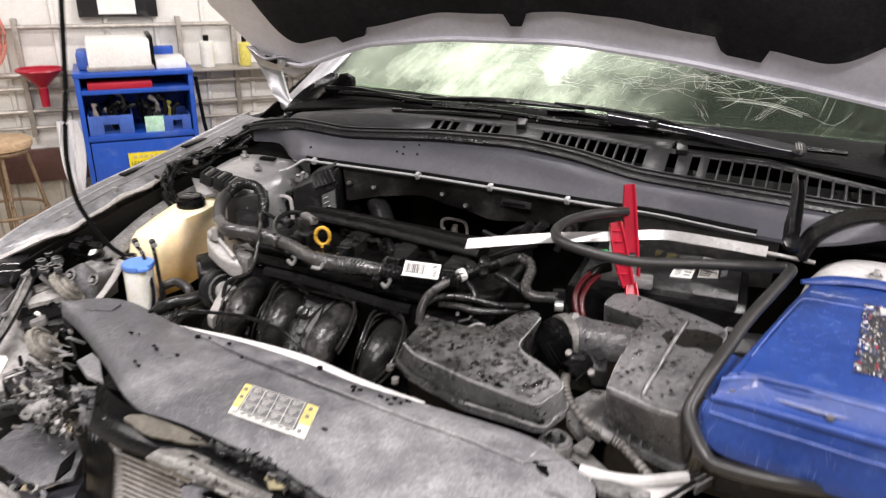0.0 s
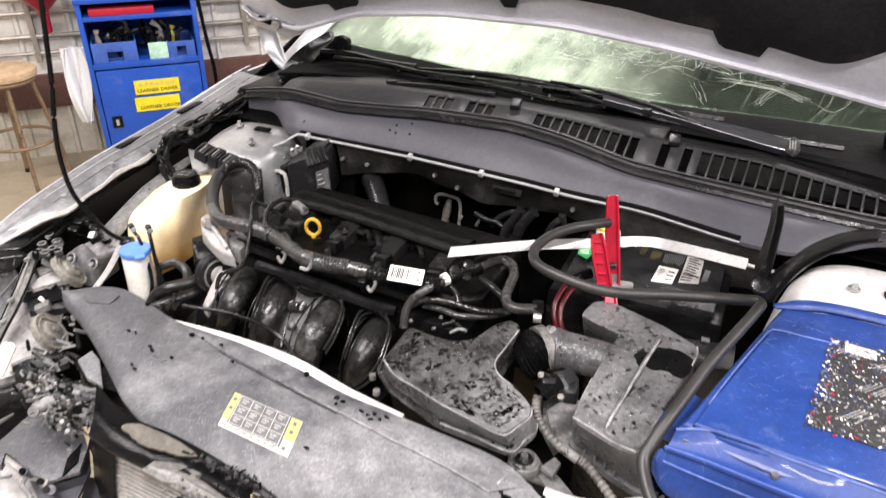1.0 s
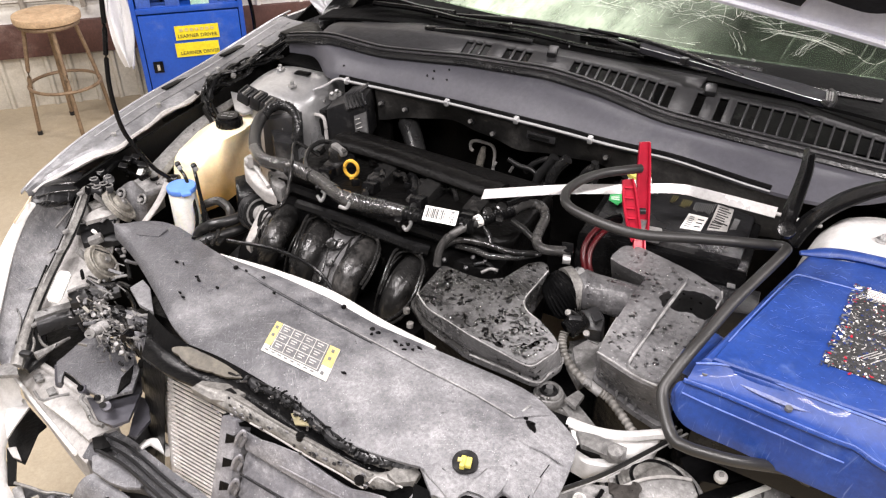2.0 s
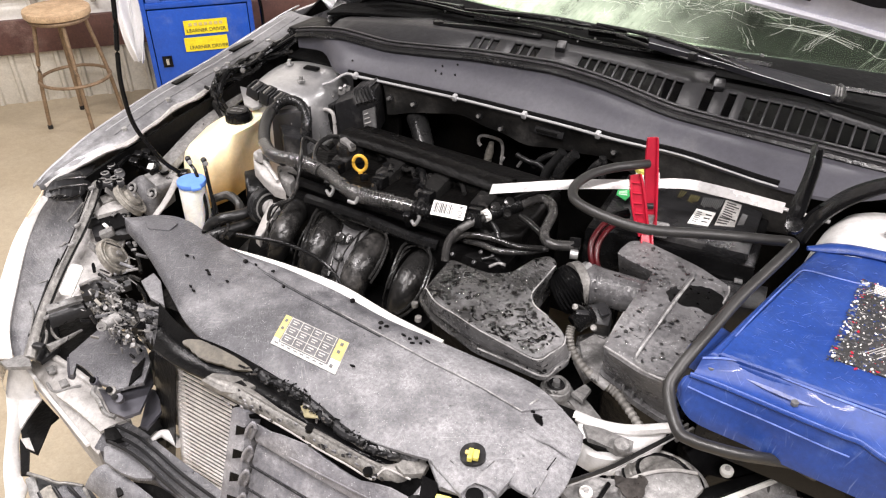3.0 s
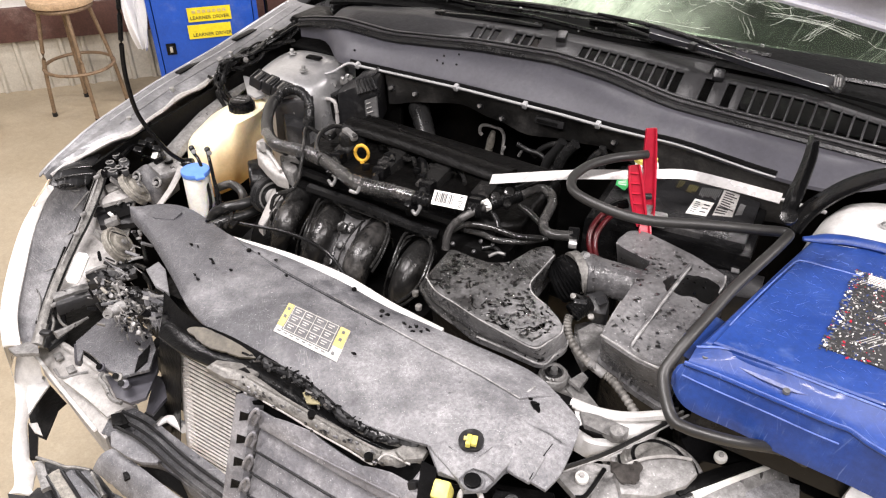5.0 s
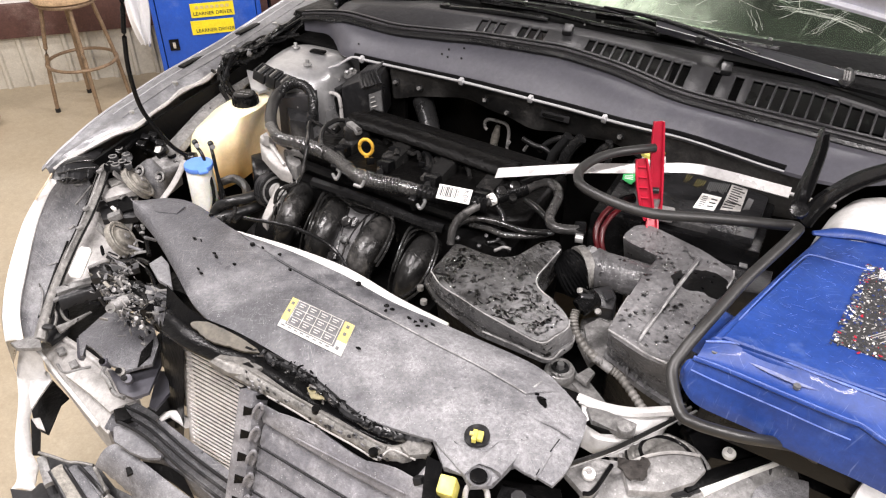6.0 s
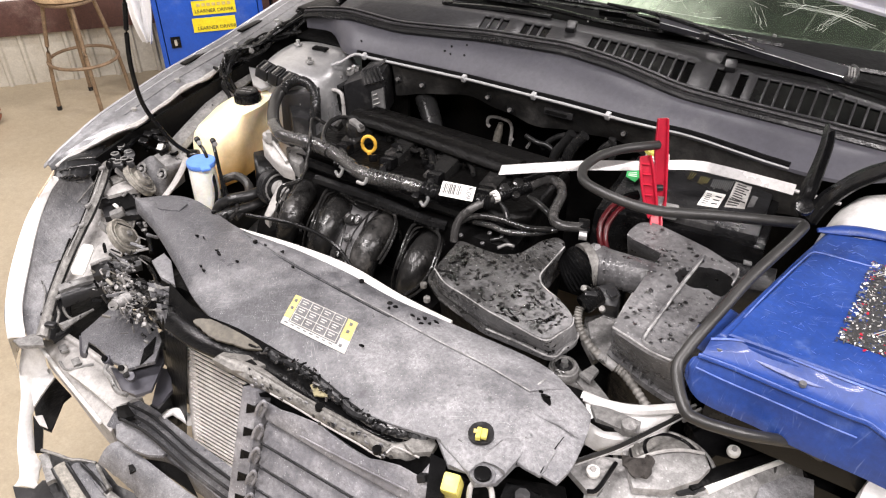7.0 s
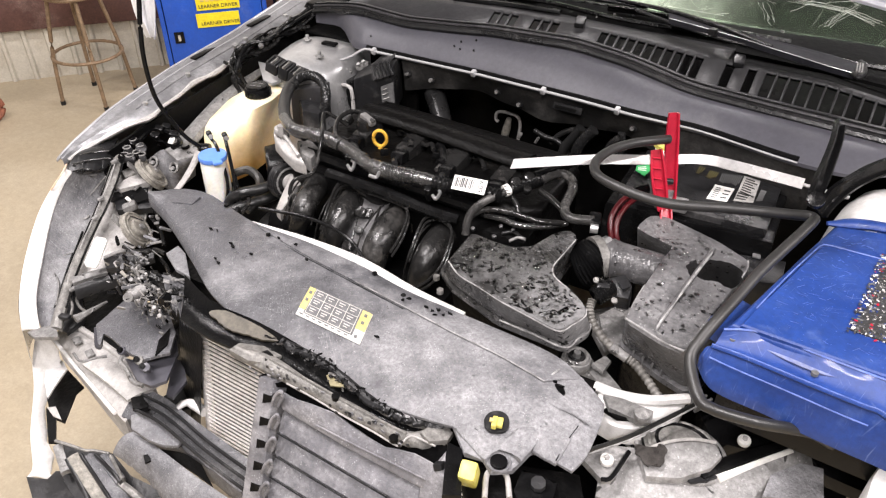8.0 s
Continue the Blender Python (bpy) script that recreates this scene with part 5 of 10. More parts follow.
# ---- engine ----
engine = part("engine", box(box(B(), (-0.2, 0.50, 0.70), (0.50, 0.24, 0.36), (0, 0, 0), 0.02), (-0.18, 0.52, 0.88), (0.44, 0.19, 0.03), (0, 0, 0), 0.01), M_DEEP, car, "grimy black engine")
bm = plate(B(), [(-0.43, 0.43), (-0.40, 0.415), (0.02, 0.415), (0.05, 0.44), (0.05, 0.60), (0.02, 0.625), (-0.40, 0.625), (-0.43, 0.60)], 0.915, 0.86, 0.014, 3)
part("valve_cover", bm, M_COVER, engine, "black plastic valve cover")
part("cover_ridge", tube(B(), [(-0.372, 0.528, 0.945), (-0.279, 0.530, 0.945), (-0.163, 0.524, 0.945), (-0.066, 0.516, 0.945), (-0.011, 0.514, 0.945)], 0.026, 12, 6, flat=0.5), M_COVER, engine, "long black cover ridge")
part("ridge_foot", plate(B(), [(-0.40, 0.55), (0.03, 0.54), (0.04, 0.61), (-0.39, 0.62)], 0.930, 0.90, 0.012, 3), M_COVER, engine)
for k, c in enumerate([(-0.290, 0.526, 0.925), (-0.224, 0.514, 0.925), (-0.162, 0.503, 0.925), (-0.248, 0.466, 0.925), (-0.349, 0.516, 0.925)]):
    part("cover_boss", cyl(B(), c, 0.008, 0.016, (0, 0, 0), 12, 0.002), M_RUNNER, engine)
for p in ([(-0.227, 0.497, 0.932), (-0.210, 0.493, 0.932), (-0.204, 0.502, 0.932), (-0.189, 0.485, 0.932)], [(-0.136, 0.514, 0.932), (-0.120, 0.515, 0.932), (-0.096, 0.497, 0.932), (-0.079, 0.475, 0.932)], [(-0.195, 0.521, 0.930), (-0.163, 0.485, 0.930), (-0.153, 0.455, 0.930), (-0.149, 0.430, 0.930)], [(-0.284, 0.519, 0.932), (-0.270, 0.517, 0.932), (-0.250, 0.498, 0.932), (-0.249, 0.483, 0.932)]):
    part("cover_lead", tube(B(), p, 0.0042, 8), M_RUNNER, engine)
for p in ([(-0.188, 0.497, 0.934), (-0.185, 0.504, 0.934), (-0.156, 0.463, 0.934), (-0.155, 0.446, 0.934)], [(-0.248, 0.484, 0.934), (-0.238, 0.485, 0.934), (-0.227, 0.467, 0.934)]):
    part("plug_wire", tube(B(), p, 0.0065, 8), M_BLACK, engine)
for k in range(4):
    x = -0.335 + 0.098 * k
    part("ignition_coil", box(B(), (x, 0.485, 0.922), (0.034, 0.062, 0.030), (8, 0, 0), 0.006), M_RUNNER, engine, "black ignition coil")
    part("coil_plug", box(B(), (x + 0.004, 0.442, 0.925), (0.024, 0.030, 0.022), (-12, 0, 6), 0.004), M_BLACK, engine)
    part("coil_lead", tube(B(), [(x + 0.004, 0.428, 0.925), (x + 0.012, 0.412, 0.932), (x + 0.02, 0.402, 0.935)], 0.006, 8), M_RUBBER, engine)
part("oil_cap", cyl(B(), (-0.345, 0.505, 0.925), 0.027, 0.03, (0, 0, 0), 18, 0.005), M_BLACK, engine, "black oil cap")
part("oil_cap_grip", box(B(), (-0.345, 0.505, 0.945), (0.044, 0.012, 0.012), (0, 0, 30), 0.003), M_BLACK, engine)
# dipstick
ring = [(-0.292 + 0.0112 * math.cos(t), 0.463 + 0.005 * math.cos(t), 0.936 + 0.0158 * math.sin(t)) for t in np.linspace(0, 6.2832, 28, endpoint=False)]
part("dipstick", tube(B(), ring, 0.0033, 8, smooth=False, closed=True), M_YELLOW, engine, "yellow dipstick ring")
part("dipstick_stem", box(B(), (-0.292, 0.463, 0.910), (0.009, 0.006, 0.026), (0, 0, 20), 0.003), M_YELLOW, engine, "yellow dipstick stem")


# intake manifold: arched runners, one alone and two under a common flange
def runner(path, w):
    """A moulded pipe that rises from the head, arches over and dives to the plenum, with a seam along its back."""
    r = part("intake_runner", tube(B(), path, lambda t: w * (0.86 + 0.16 * math.sin(math.pi * min(1, 0.2 + t))), 20, 8), M_MANIF, engine, "glossy black intake runner")
    crest = spline(path, 4)
    seam = [p + Vector((-0.62 * w, -0.35 * w, 0.66 * w)) for p in crest[2:]]
    part("runner_rib", tube(B(), seam, 0.0022, 6, smooth=False), M_MANIF, r)
    part("runner_rib", tube(B(), [p + Vector((-0.30 * w, -0.16 * w, 0.26 * w)) for p in seam], 0.0016, 6, smooth=False), M_MANIF, r)
    return r


runner([(-0.394, 0.412, 0.845), (-0.378, 0.374, 0.850), (-0.368, 0.336, 0.845), (-0.363, 0.310, 0.828), (-0.376, 0.310, 0.795)], 0.023)
runner([(-0.306, 0.411, 0.842), (-0.294, 0.372, 0.850), (-0.285, 0.332, 0.846), (-0.283, 0.306, 0.828), (-0.289, 0.296, 0.795), (-0.294, 0.292, 0.755)], 0.0245)
runner([(-0.196, 0.395, 0.840), (-0.191, 0.359, 0.848), (-0.185, 0.317, 0.844), (-0.185, 0.293, 0.826), (-0.188, 0.283, 0.792), (-0.191, 0.281, 0.755)], 0.0255)
runner([(-0.100, 0.393, 0.838), (-0.098, 0.361, 0.844), (-0.095, 0.323, 0.838), (-0.095, 0.303, 0.820), (-0.101, 0.298, 0.790), (-0.101, 0.293, 0.755)], 0.0235)
part("flange_plate", slab(B(), [(-0.320, 0.369, 0.868), (-0.323, 0.395, 0.868), (-0.294, 0.402, 0.868), (-0.231, 0.392, 0.868), (-0.185, 0.382, 0.868), (-0.168, 0.366, 0.864), (-0.220, 0.379, 0.862), (-0.271, 0.377, 0.862)], 0.012, 0.003), M_RUNNER, engine, "wet black manifold flange")
drops([(p[0], p[1]) for p in ((-0.278, 0.394, 0.869), (-0.228, 0.387, 0.869), (-0.226, 0.373, 0.868), (-0.268, 0.373, 0.868))], lambda x, y: 0.8675, 16, engine, 31, 0.0010, 0.0026)
for c in ((-0.243, 0.351, 0.848), (-0.241, 0.320, 0.832), (-0.243, 0.356, 0.850)):
    part("web_boss", cyl(B(), c, 0.0075, 0.012, (35, 0, 20), 14, 0.002), M_MANIF, engine)
for a, b in (((-0.270, 0.375, 0.858), (-0.235, 0.284, 0.815)), ((-0.229, 0.372, 0.858), (-0.199, 0.278, 0.815))):
    part("web_edge", tube(B(), [a, Vector(a).lerp(Vector(b), 0.5) + Vector((0, 0, 0.006)), b], 0.0024, 6), M_MANIF, engine)
part("side_panel", slab(B(), [(-0.207, 0.423, 0.845), (-0.177, 0.429, 0.845), (-0.157, 0.403, 0.840), (-0.168, 0.375, 0.840)], 0.02, 0.004), M_MANIF, engine)
part("manifold_web", sheet(B(), lambda u, v: (-0.280 + 0.065 * u, 0.385 - 0.085 * v, 0.866 - 0.075 * v * v - 0.012 * math.sin(3.14 * u)), 6, 8, 0.006), M_WETBOX, engine, "black web between runners")
for z, y in ((0.852, 0.345), (0.805, 0.302)):
    part("manifold_bolt", cyl(B(), (-0.252, y, z), 0.010, 0.014, (40, 0, 0), 12, 0.002), M_RUNNER, engine)
for x in (-0.385, -0.165, -0.105):
    part("lifting_eye", tube(B(), [(x + 0.009 * math.cos(t), 0.412, 0.888 + 0.011 * math.sin(t)) for t in np.linspace(0, 6.2832, 14, endpoint=False)], 0.003, 6, smooth=False, closed=True), M_CHROME, engine)
part("fuel_rail", tube(B(), [(-0.42, 0.408, 0.895), (-0.30, 0.402, 0.897), (-0.10, 0.405, 0.897), (0.02, 0.41, 0.895)], 0.011, 8), M_BLACK, engine, "black fuel rail")
for k, rim in enumerate(([(-0.286, 0.271, 0.845), (-0.290, 0.296, 0.870), (-0.302, 0.332, 0.885), (-0.306, 0.355, 0.890), (-0.295, 0.369, 0.890), (-0.273, 0.364, 0.888), (-0.255, 0.362, 0.885)], [(-0.284, 0.365, 0.890), (-0.233, 0.366, 0.890), (-0.180, 0.367, 0.887), (-0.162, 0.356, 0.883), (-0.150, 0.335, 0.875), (-0.145, 0.306, 0.860), (-0.151, 0.288, 0.840)], [(-0.121, 0.296, 0.835), (-0.122, 0.318, 0.858), (-0.126, 0.342, 0.872), (-0.126, 0.359, 0.878), (-0.114, 0.371, 0.880), (-0.091, 0.368, 0.880), (-0.069, 0.350, 0.877), (-0.058, 0.321, 0.865), (-0.055, 0.290, 0.845), (-0.067, 0.274, 0.825), (-0.084, 0.265, 0.810)])):
    part("manifold_rim", tube(B(), rim, 0.0026, 6, 6), M_RUNNER, engine, "glossy black moulded rim")
    part("manifold_rim", tube(B(), [Vector(p) + Vector((0.004, -0.002, -0.006)) for p in rim], 0.0022, 6, 6), M_MANIF, engine)
part("rim_eye", tube(B(), [(-0.112, 0.364, 0.885), (-0.121, 0.375, 0.885), (-0.119, 0.383, 0.885), (-0.111, 0.381, 0.885), (-0.104, 0.369, 0.885)], 0.0020, 6), M_RUNNER, engine)
part("manifold_body", box(B(), (-0.25, 0.31, 0.70), (0.40, 0.12, 0.14), (0, 0, 0), 0.03), M_DEEP, engine)
# engine mount, pulley, belt
part("engine_mount", slab(B(), [(-0.508, 0.410, 0.915), (-0.505, 0.430, 0.918), (-0.481, 0.425, 0.916), (-0.470, 0.406, 0.913), (-0.436, 0.389, 0.904), (-0.412, 0.379, 0.898), (-0.397, 0.372, 0.892), (-0.425, 0.371, 0.892), (-0.462, 0.383, 0.898), (-0.492, 0.394, 0.906)], 0.022, 0.005), M_CAST, engine, "pale cast engine mount")
part("mount_rib", tube(B(), [(-0.471, 0.402, 0.917), (-0.442, 0.388, 0.910), (-0.418, 0.377, 0.902)], 0.004, 8), M_CAST, engine)
coil = part("ignition_coil", cyl(B(), (-0.338, 0.482, 0.938), 0.016, 0.035, (0, 0, 0), 22, 0.004), M_RUNNER, engine, "black ignition coil")
part("coil_plug", box(B(), (-0.333, 0.483, 0.955), (0.036, 0.014, 0.012), (0, 8, -18), 0.004), M_DIRTY, coil, "grey plug")
part("coil_plug", box(B(), (-0.338, 0.479, 0.945), (0.016, 0.012, 0.008), (0, 0, -18), 0.002), M_BLACK, coil)
part("mount_boss", cyl(B(), (-0.488, 0.412, 0.920), 0.014, 0.014, (0, 0, 0), 18, 0.003), M_CAST, engine)
part("mount_casting", slab(B(), [(-0.459, 0.420, 0.905), (-0.437, 0.443, 0.905), (-0.400, 0.421, 0.905), (-0.388, 0.377, 0.905), (-0.417, 0.384, 0.905)], 0.03, 0.008), M_DIRTY, engine, "grey cast bracket")
part("mount_bolt", cyl(B(), (-0.480, 0.405, 0.925), 0.008, 0.022, (0, 0, 0), 6), M_BEAM, engine)
part("mount_bolt", cyl(B(), (-0.408, 0.352, 0.848), 0.009, 0.018, (0, 0, 0), 6), M_ALU, engine)
PM = Matrix.Translation((-0.472, 0.393, 0.822)) @ pose(0, 0, 0, 0, 78, -18)
pulley = part("pulley", cyl(B(), (0, 0, 0), 0.036, 0.026, (0, 0, 0), 32, 0.003), M_RUBBER, engine, "black ribbed belt pulley")
pulley.data.transform(PM)
def pulley_ring(r, z, rad, mat, name):
    part(name, tube(B(), [PM @ Vector((r * math.cos(t), r * math.sin(t), z)) for t in np.linspace(0, 6.2832, 30, endpoint=False)], rad, 6, smooth=False, closed=True), mat, pulley)
for z in (-0.009, -0.003, 0.003, 0.009):
    pulley_ring(0.0362, z, 0.0016, M_GRILLE, "belt_rib")
pulley_ring(0.028, 0.012, 0.0026, M_DIRTY, "pulley_groove")
hub = cyl(cyl(B(), (0, 0, 0.012), 0.017, 0.016, seg=22, bevel=0.003), (0, 0, 0.022), 0.006, 0.010, seg=6)
bmesh.ops.transform(hub, matrix=PM, verts=hub.verts)
part("pulley_hub", hub, M_CAST, pulley, "pale cast hub")
part("tensioner_arm", slab(B(), [(-0.458, 0.388, 0.842), (-0.447, 0.399, 0.845), (-0.425, 0.383, 0.845), (-0.421, 0.362, 0.838), (-0.412, 0.329, 0.830), (-0.408, 0.301, 0.822), (-0.425, 0.308, 0.822), (-0.441, 0.349, 0.832)], 0.02, 0.004), M_CAST, engine, "pale tensioner arm")
part("alternator", cyl(B(), (-0.45, 0.40, 0.72), 0.06, 0.1, (0, 90, 10), 20, 0.01), M_DEEP, engine)
part("mount_cup", slab(B(), [(-0.553, 0.422, 0.865), (-0.536, 0.443, 0.868), (-0.486, 0.424, 0.866), (-0.463, 0.409, 0.860), (-0.486, 0.386, 0.855), (-0.503, 0.373, 0.850)], 0.05, 0.008), M_BLACK, engine)

# wiring harness over the manifold
HARN = [(-0.482, 0.418, 0.945), (-0.435, 0.393, 0.945), (-0.364, 0.402, 0.942), (-0.304, 0.391, 0.94), (-0.234, 0.366, 0.938), (-0.173, 0.377, 0.938), (-0.111, 0.386, 0.936)]
hn = part("wiring_harness", tube(B(), HARN, 0.0118, 12), M_SHINE, car, "wet taped black wiring harness")
part("corrugated_sleeve", tube(B(), [(-0.125, 0.383, 0.937), (-0.09, 0.388, 0.936), (-0.03, 0.402, 0.935), (-0.008, 0.408, 0.935)], 0.0118, 12, rib=0.002, pitch=0.005), M_BLACK, hn)
part("sleeve_band", tube(B(), [(-0.245, 0.369, 0.938), (-0.205, 0.370, 0.938), (-0.16, 0.380, 0.937)], 0.0126, 12, rib=0.0018, pitch=0.005), M_SHINE, hn)
for i in (1, 2, 3, 5):
    p, q = Vector(HARN[i]), Vector(HARN[i + 1])
    part("tape_wrap", tube(B(), [p.lerp(q, 0.42), p.lerp(q, 0.58)], 0.0126, 12, smooth=False), M_SHINE, hn)
lab_a, lab_b = Vector((-0.098, 0.384, 0.950)), Vector((-0.030, 0.398, 0.949))
ldir = (lab_b - lab_a).normalized()
lyaw = math.degrees(math.atan2(ldir.y, ldir.x))
lmid = (lab_a + lab_b) / 2 + Vector((0.006, -0.006, 0.003))
part("barcode_label", box(B(), lmid, (0.056, 0.025, 0.0015), (38, 0, lyaw)), M_PAPER, hn, "white barcode label")
LM = Matrix.Translation(lmid) @ pose(0, 0, 0, 38, 0, lyaw)
random.seed(3)
xk = -0.024
while xk < 0.010:
    wd = random.choice((0.0008, 0.0012, 0.002))
    bm = box(B(), (xk, 0.001, 0.0012), (wd, 0.017, 0.0006))
    bmesh.ops.transform(bm, matrix=LM, verts=bm.verts)
    part("bar_stripe", bm, M_INK, hn, smooth=0)
    xk += wd + random.choice((0.0008, 0.0012, 0.0016))
text_mesh("lettering", "K09", 0.0125, LM @ pose(0.0190, 0.0, 0.0014, 0, 0, -90), M_INK, hn)
part("sleeve_band", tube(B(), [(-0.40, 0.397, 0.944), (-0.37, 0.400, 0.943), (-0.34, 0.398, 0.942)], 0.0124, 12, rib=0.0014, pitch=0.007), M_SHINE, hn)
part("harness_clip", box(B(), (-0.30, 0.383, 0.925), (0.012, 0.012, 0.03), (20, 0, 10), 0.003), M_BLACK, hn)
part("harness_clip", box(B(), (-0.125, 0.368, 0.922), (0.012, 0.012, 0.03), (20, 0, 10), 0.003), M_BLACK, hn)
# hose round the tank and the loop by the tower
part("coolant_hose", tube(B(), [(-0.565, 0.542, 0.950), (-0.562, 0.522, 0.946), (-0.542, 0.486, 0.940), (-0.500, 0.438, 0.938), (-0.454, 0.405, 0.938), (-0.413, 0.396, 0.938)], 0.0118, 12), M_CABLE, car, "black coolant hose")
part("loop_hose", tube(B(), [(-0.561, 0.530, 0.948), (-0.566, 0.555, 0.955), (-0.552, 0.574, 0.960), (-0.528, 0.579, 0.955), (-0.505, 0.568, 0.940), (-0.495, 0.555, 0.925), (-0.494, 0.543, 0.900)], 0.0098, 12, rib=0.0012, pitch=0.006), M_RUBBER, car, "ribbed black loop hose")
part("tank_bracket", plate(B(), [(-0.576, 0.561), (-0.577, 0.595), (-0.547, 0.600), (-0.498, 0.553), (-0.488, 0.522), (-0.528, 0.518)], 0.91, 0.80, 0.006), M_GRILLE, car, "dark plastic bracket")
part("bracket_pin", box(B(), (-0.586, 0.596, 0.915), (0.04, 0.006, 0.006), (0, 0, 20), 0.002), M_DIRTY, car)
part("black_lead", tube(B(), [(-0.375, 0.475, 0.935), (-0.41, 0.455, 0.96), (-0.39, 0.42, 0.955), (-0.365, 0.385, 0.95), (-0.36, 0.35, 0.90), (-0.385, 0.32, 0.885), (-0.39, 0.31, 0.83), (-0.37, 0.30, 0.76)], 0.0036, 8), M_RUNNER, car, "thin black lead")
part("arc_lead", tube(B(), [(-0.329, 0.388, 0.945), (-0.363, 0.422, 0.950), (-0.381, 0.458, 0.955), (-0.381, 0.492, 0.955), (-0.372, 0.516, 0.945), (-0.359, 0.531, 0.935)], 0.0045, 8), M_RUNNER, car, "thin black lead")
part("front_lead", tube(B(), [(-0.40, 0.245, 0.865), (-0.30, 0.262, 0.87), (-0.22, 0.262, 0.86), (-0.17, 0.25, 0.83)], 0.0032, 8), M_BLACK, car)

# ---- control unit beside the tower ----
ecu = part("control_unit", block(B(), [(-0.500, 0.655, 0.934), (-0.454, 0.662, 0.957), (-0.405, 0.672, 0.979), (-0.401, 0.672, 0.880), (-0.500, 0.655, 0.839)], (-0.022, 0.060, 0.004), 0.004), M_GRILLE, car, "black finned control unit")
part("unit_side", block(B(), [(-0.531, 0.668, 0.920), (-0.504, 0.658, 0.929), (-0.504, 0.658, 0.837), (-0.529, 0.668, 0.837)], (-0.004, 0.050, 0.0), 0.002), M_BLACK, ecu)
for k in range(6):
    a, b = Vector((-0.456, 0.668, 0.968)).lerp(Vector((-0.419, 0.674, 0.985)), k / 5), Vector((-0.440, 0.654, 0.947)).lerp(Vector((-0.402, 0.664, 0.963)), k / 5)
    part("cooling_fin", tube(B(), [a + Vector((-0.008, 0.045, 0.004)), a, a.lerp(b, 0.2) + Vector((0, -0.003, 0)), b], 0.0034, 6, 3), M_GRILLE, ecu)
label = part("unit_label", block(B(), [(-0.433, 0.663, 0.930), (-0.406, 0.669, 0.944), (-0.403, 0.669, 0.885), (-0.430, 0.663, 0.872)], (0, 0.004, 0)), M_GREYPRINT, ecu, "grey label")
for k in range(5):
    a, b = Vector((-0.428, 0.662, 0.924)).lerp(Vector((-0.426, 0.662, 0.882)), k / 4), Vector((-0.408, 0.666, 0.935)).lerp(Vector((-0.405, 0.666, 0.893)), k / 4)
    part("print_bar", tube(B(), [a, a.lerp(b, 0.45 + 0.1 * (k % 3))], 0.0012, 4, smooth=False), M_GREYLABEL, label)
for c in ((-0.548, 0.680, 0.924), (-0.540, 0.690, 0.929), (-0.514, 0.700, 0.944), (-0.509, 0.710, 0.947)):
    part("unit_lug", box(B(), c, (0.018, 0.016, 0.016), (0, 10, 30), 0.004), M_DIRTY, ecu)
    part("lug_screw", cyl(B(), Vector(c) + Vector((0.002, -0.006, 0.008)), 0.0042, 0.006, (30, 0, 0), 8), M_ALU, ecu)
part("unit_frame", tube(B(), [(-0.552, 0.660, 0.903), (-0.527, 0.655, 0.915), (-0.505, 0.650, 0.915), (-0.499, 0.648, 0.899), (-0.496, 0.645, 0.869)], 0.0042, 8), M_BEAM, ecu, "bare steel bracket edge")
part("unit_plug", block(B(), [(-0.556, 0.665, 0.894), (-0.517, 0.660, 0.906), (-0.514, 0.660, 0.864), (-0.551, 0.665, 0.858)], (0, 0.03, 0), 0.005), M_BLACK, ecu)
relay = part("relay_box", block(B(), [(-0.588, 0.552, 0.926), (-0.508, 0.560, 0.950), (-0.512, 0.560, 0.870), (-0.593, 0.552, 0.836)], (-0.004, 0.035, 0.0), 0.005), M_COWLTOP, car, "brown-black relay box")
for c in ((-0.553, 0.558, 0.907), (-0.539, 0.559, 0.917)):
    part("box_rivet", cyl(B(), c, 0.0022, 0.004, (90, 0, 0), 8), M_DIRTY, relay)
for quad in ([(-0.658, 0.562, 0.971), (-0.627, 0.562, 0.964), (-0.634, 0.562, 0.941), (-0.665, 0.562, 0.949)], [(-0.624, 0.562, 0.966), (-0.599, 0.562, 0.963), (-0.607, 0.562, 0.936), (-0.631, 0.562, 0.940)], [(-0.598, 0.562, 0.960), (-0.565, 0.562, 0.957), (-0.571, 0.562, 0.937), (-0.605, 0.562, 0.935)]):
    block_ = part("connector_block", block(B(), quad, (0.006, 0.026, 0.010), 0.003), M_GRILLE, car, "row of dusty black plugs")
    for k in range(3):
        a = Vector(quad[0]).lerp(Vector(quad[1]), 0.2 + 0.3 * k)
        part("connector_latch", box(B(), a + Vector((0.002, 0.010, 0.005)), (0.004, 0.022, 0.005), (20, 0, -10), 0.001), M_STRIP if k == 1 else M_GRILLE, block_)
random.seed(61)
WIRES = [(-0.737, 0.569, 0.890), (-0.752, 0.560, 0.910), (-0.768, 0.572, 0.935), (-0.782, 0.617, 0.950), (-0.776, 0.663, 0.955), (-0.771, 0.710, 0.960), (-0.759, 0.756, 0.970), (-0.745, 0.807, 0.985)]
for k in range(9):
    o = Vector((random.gauss(0, 0.008), random.gauss(0, 0.008), random.gauss(0, 0.008)))
    pts = [Vector(p) + o + Vector((random.gauss(0, 0.006), random.gauss(0, 0.006), random.gauss(0, 0.006))) for p in WIRES]
    part("fender_wire", tube(B(), pts[k % 2:], random.choice((0.0025, 0.0032, 0.0045, 0.0055)), 6, 6), random.choice((M_BLACK, M_RUNNER, M_TAPE)), car, "black wire along the fender")
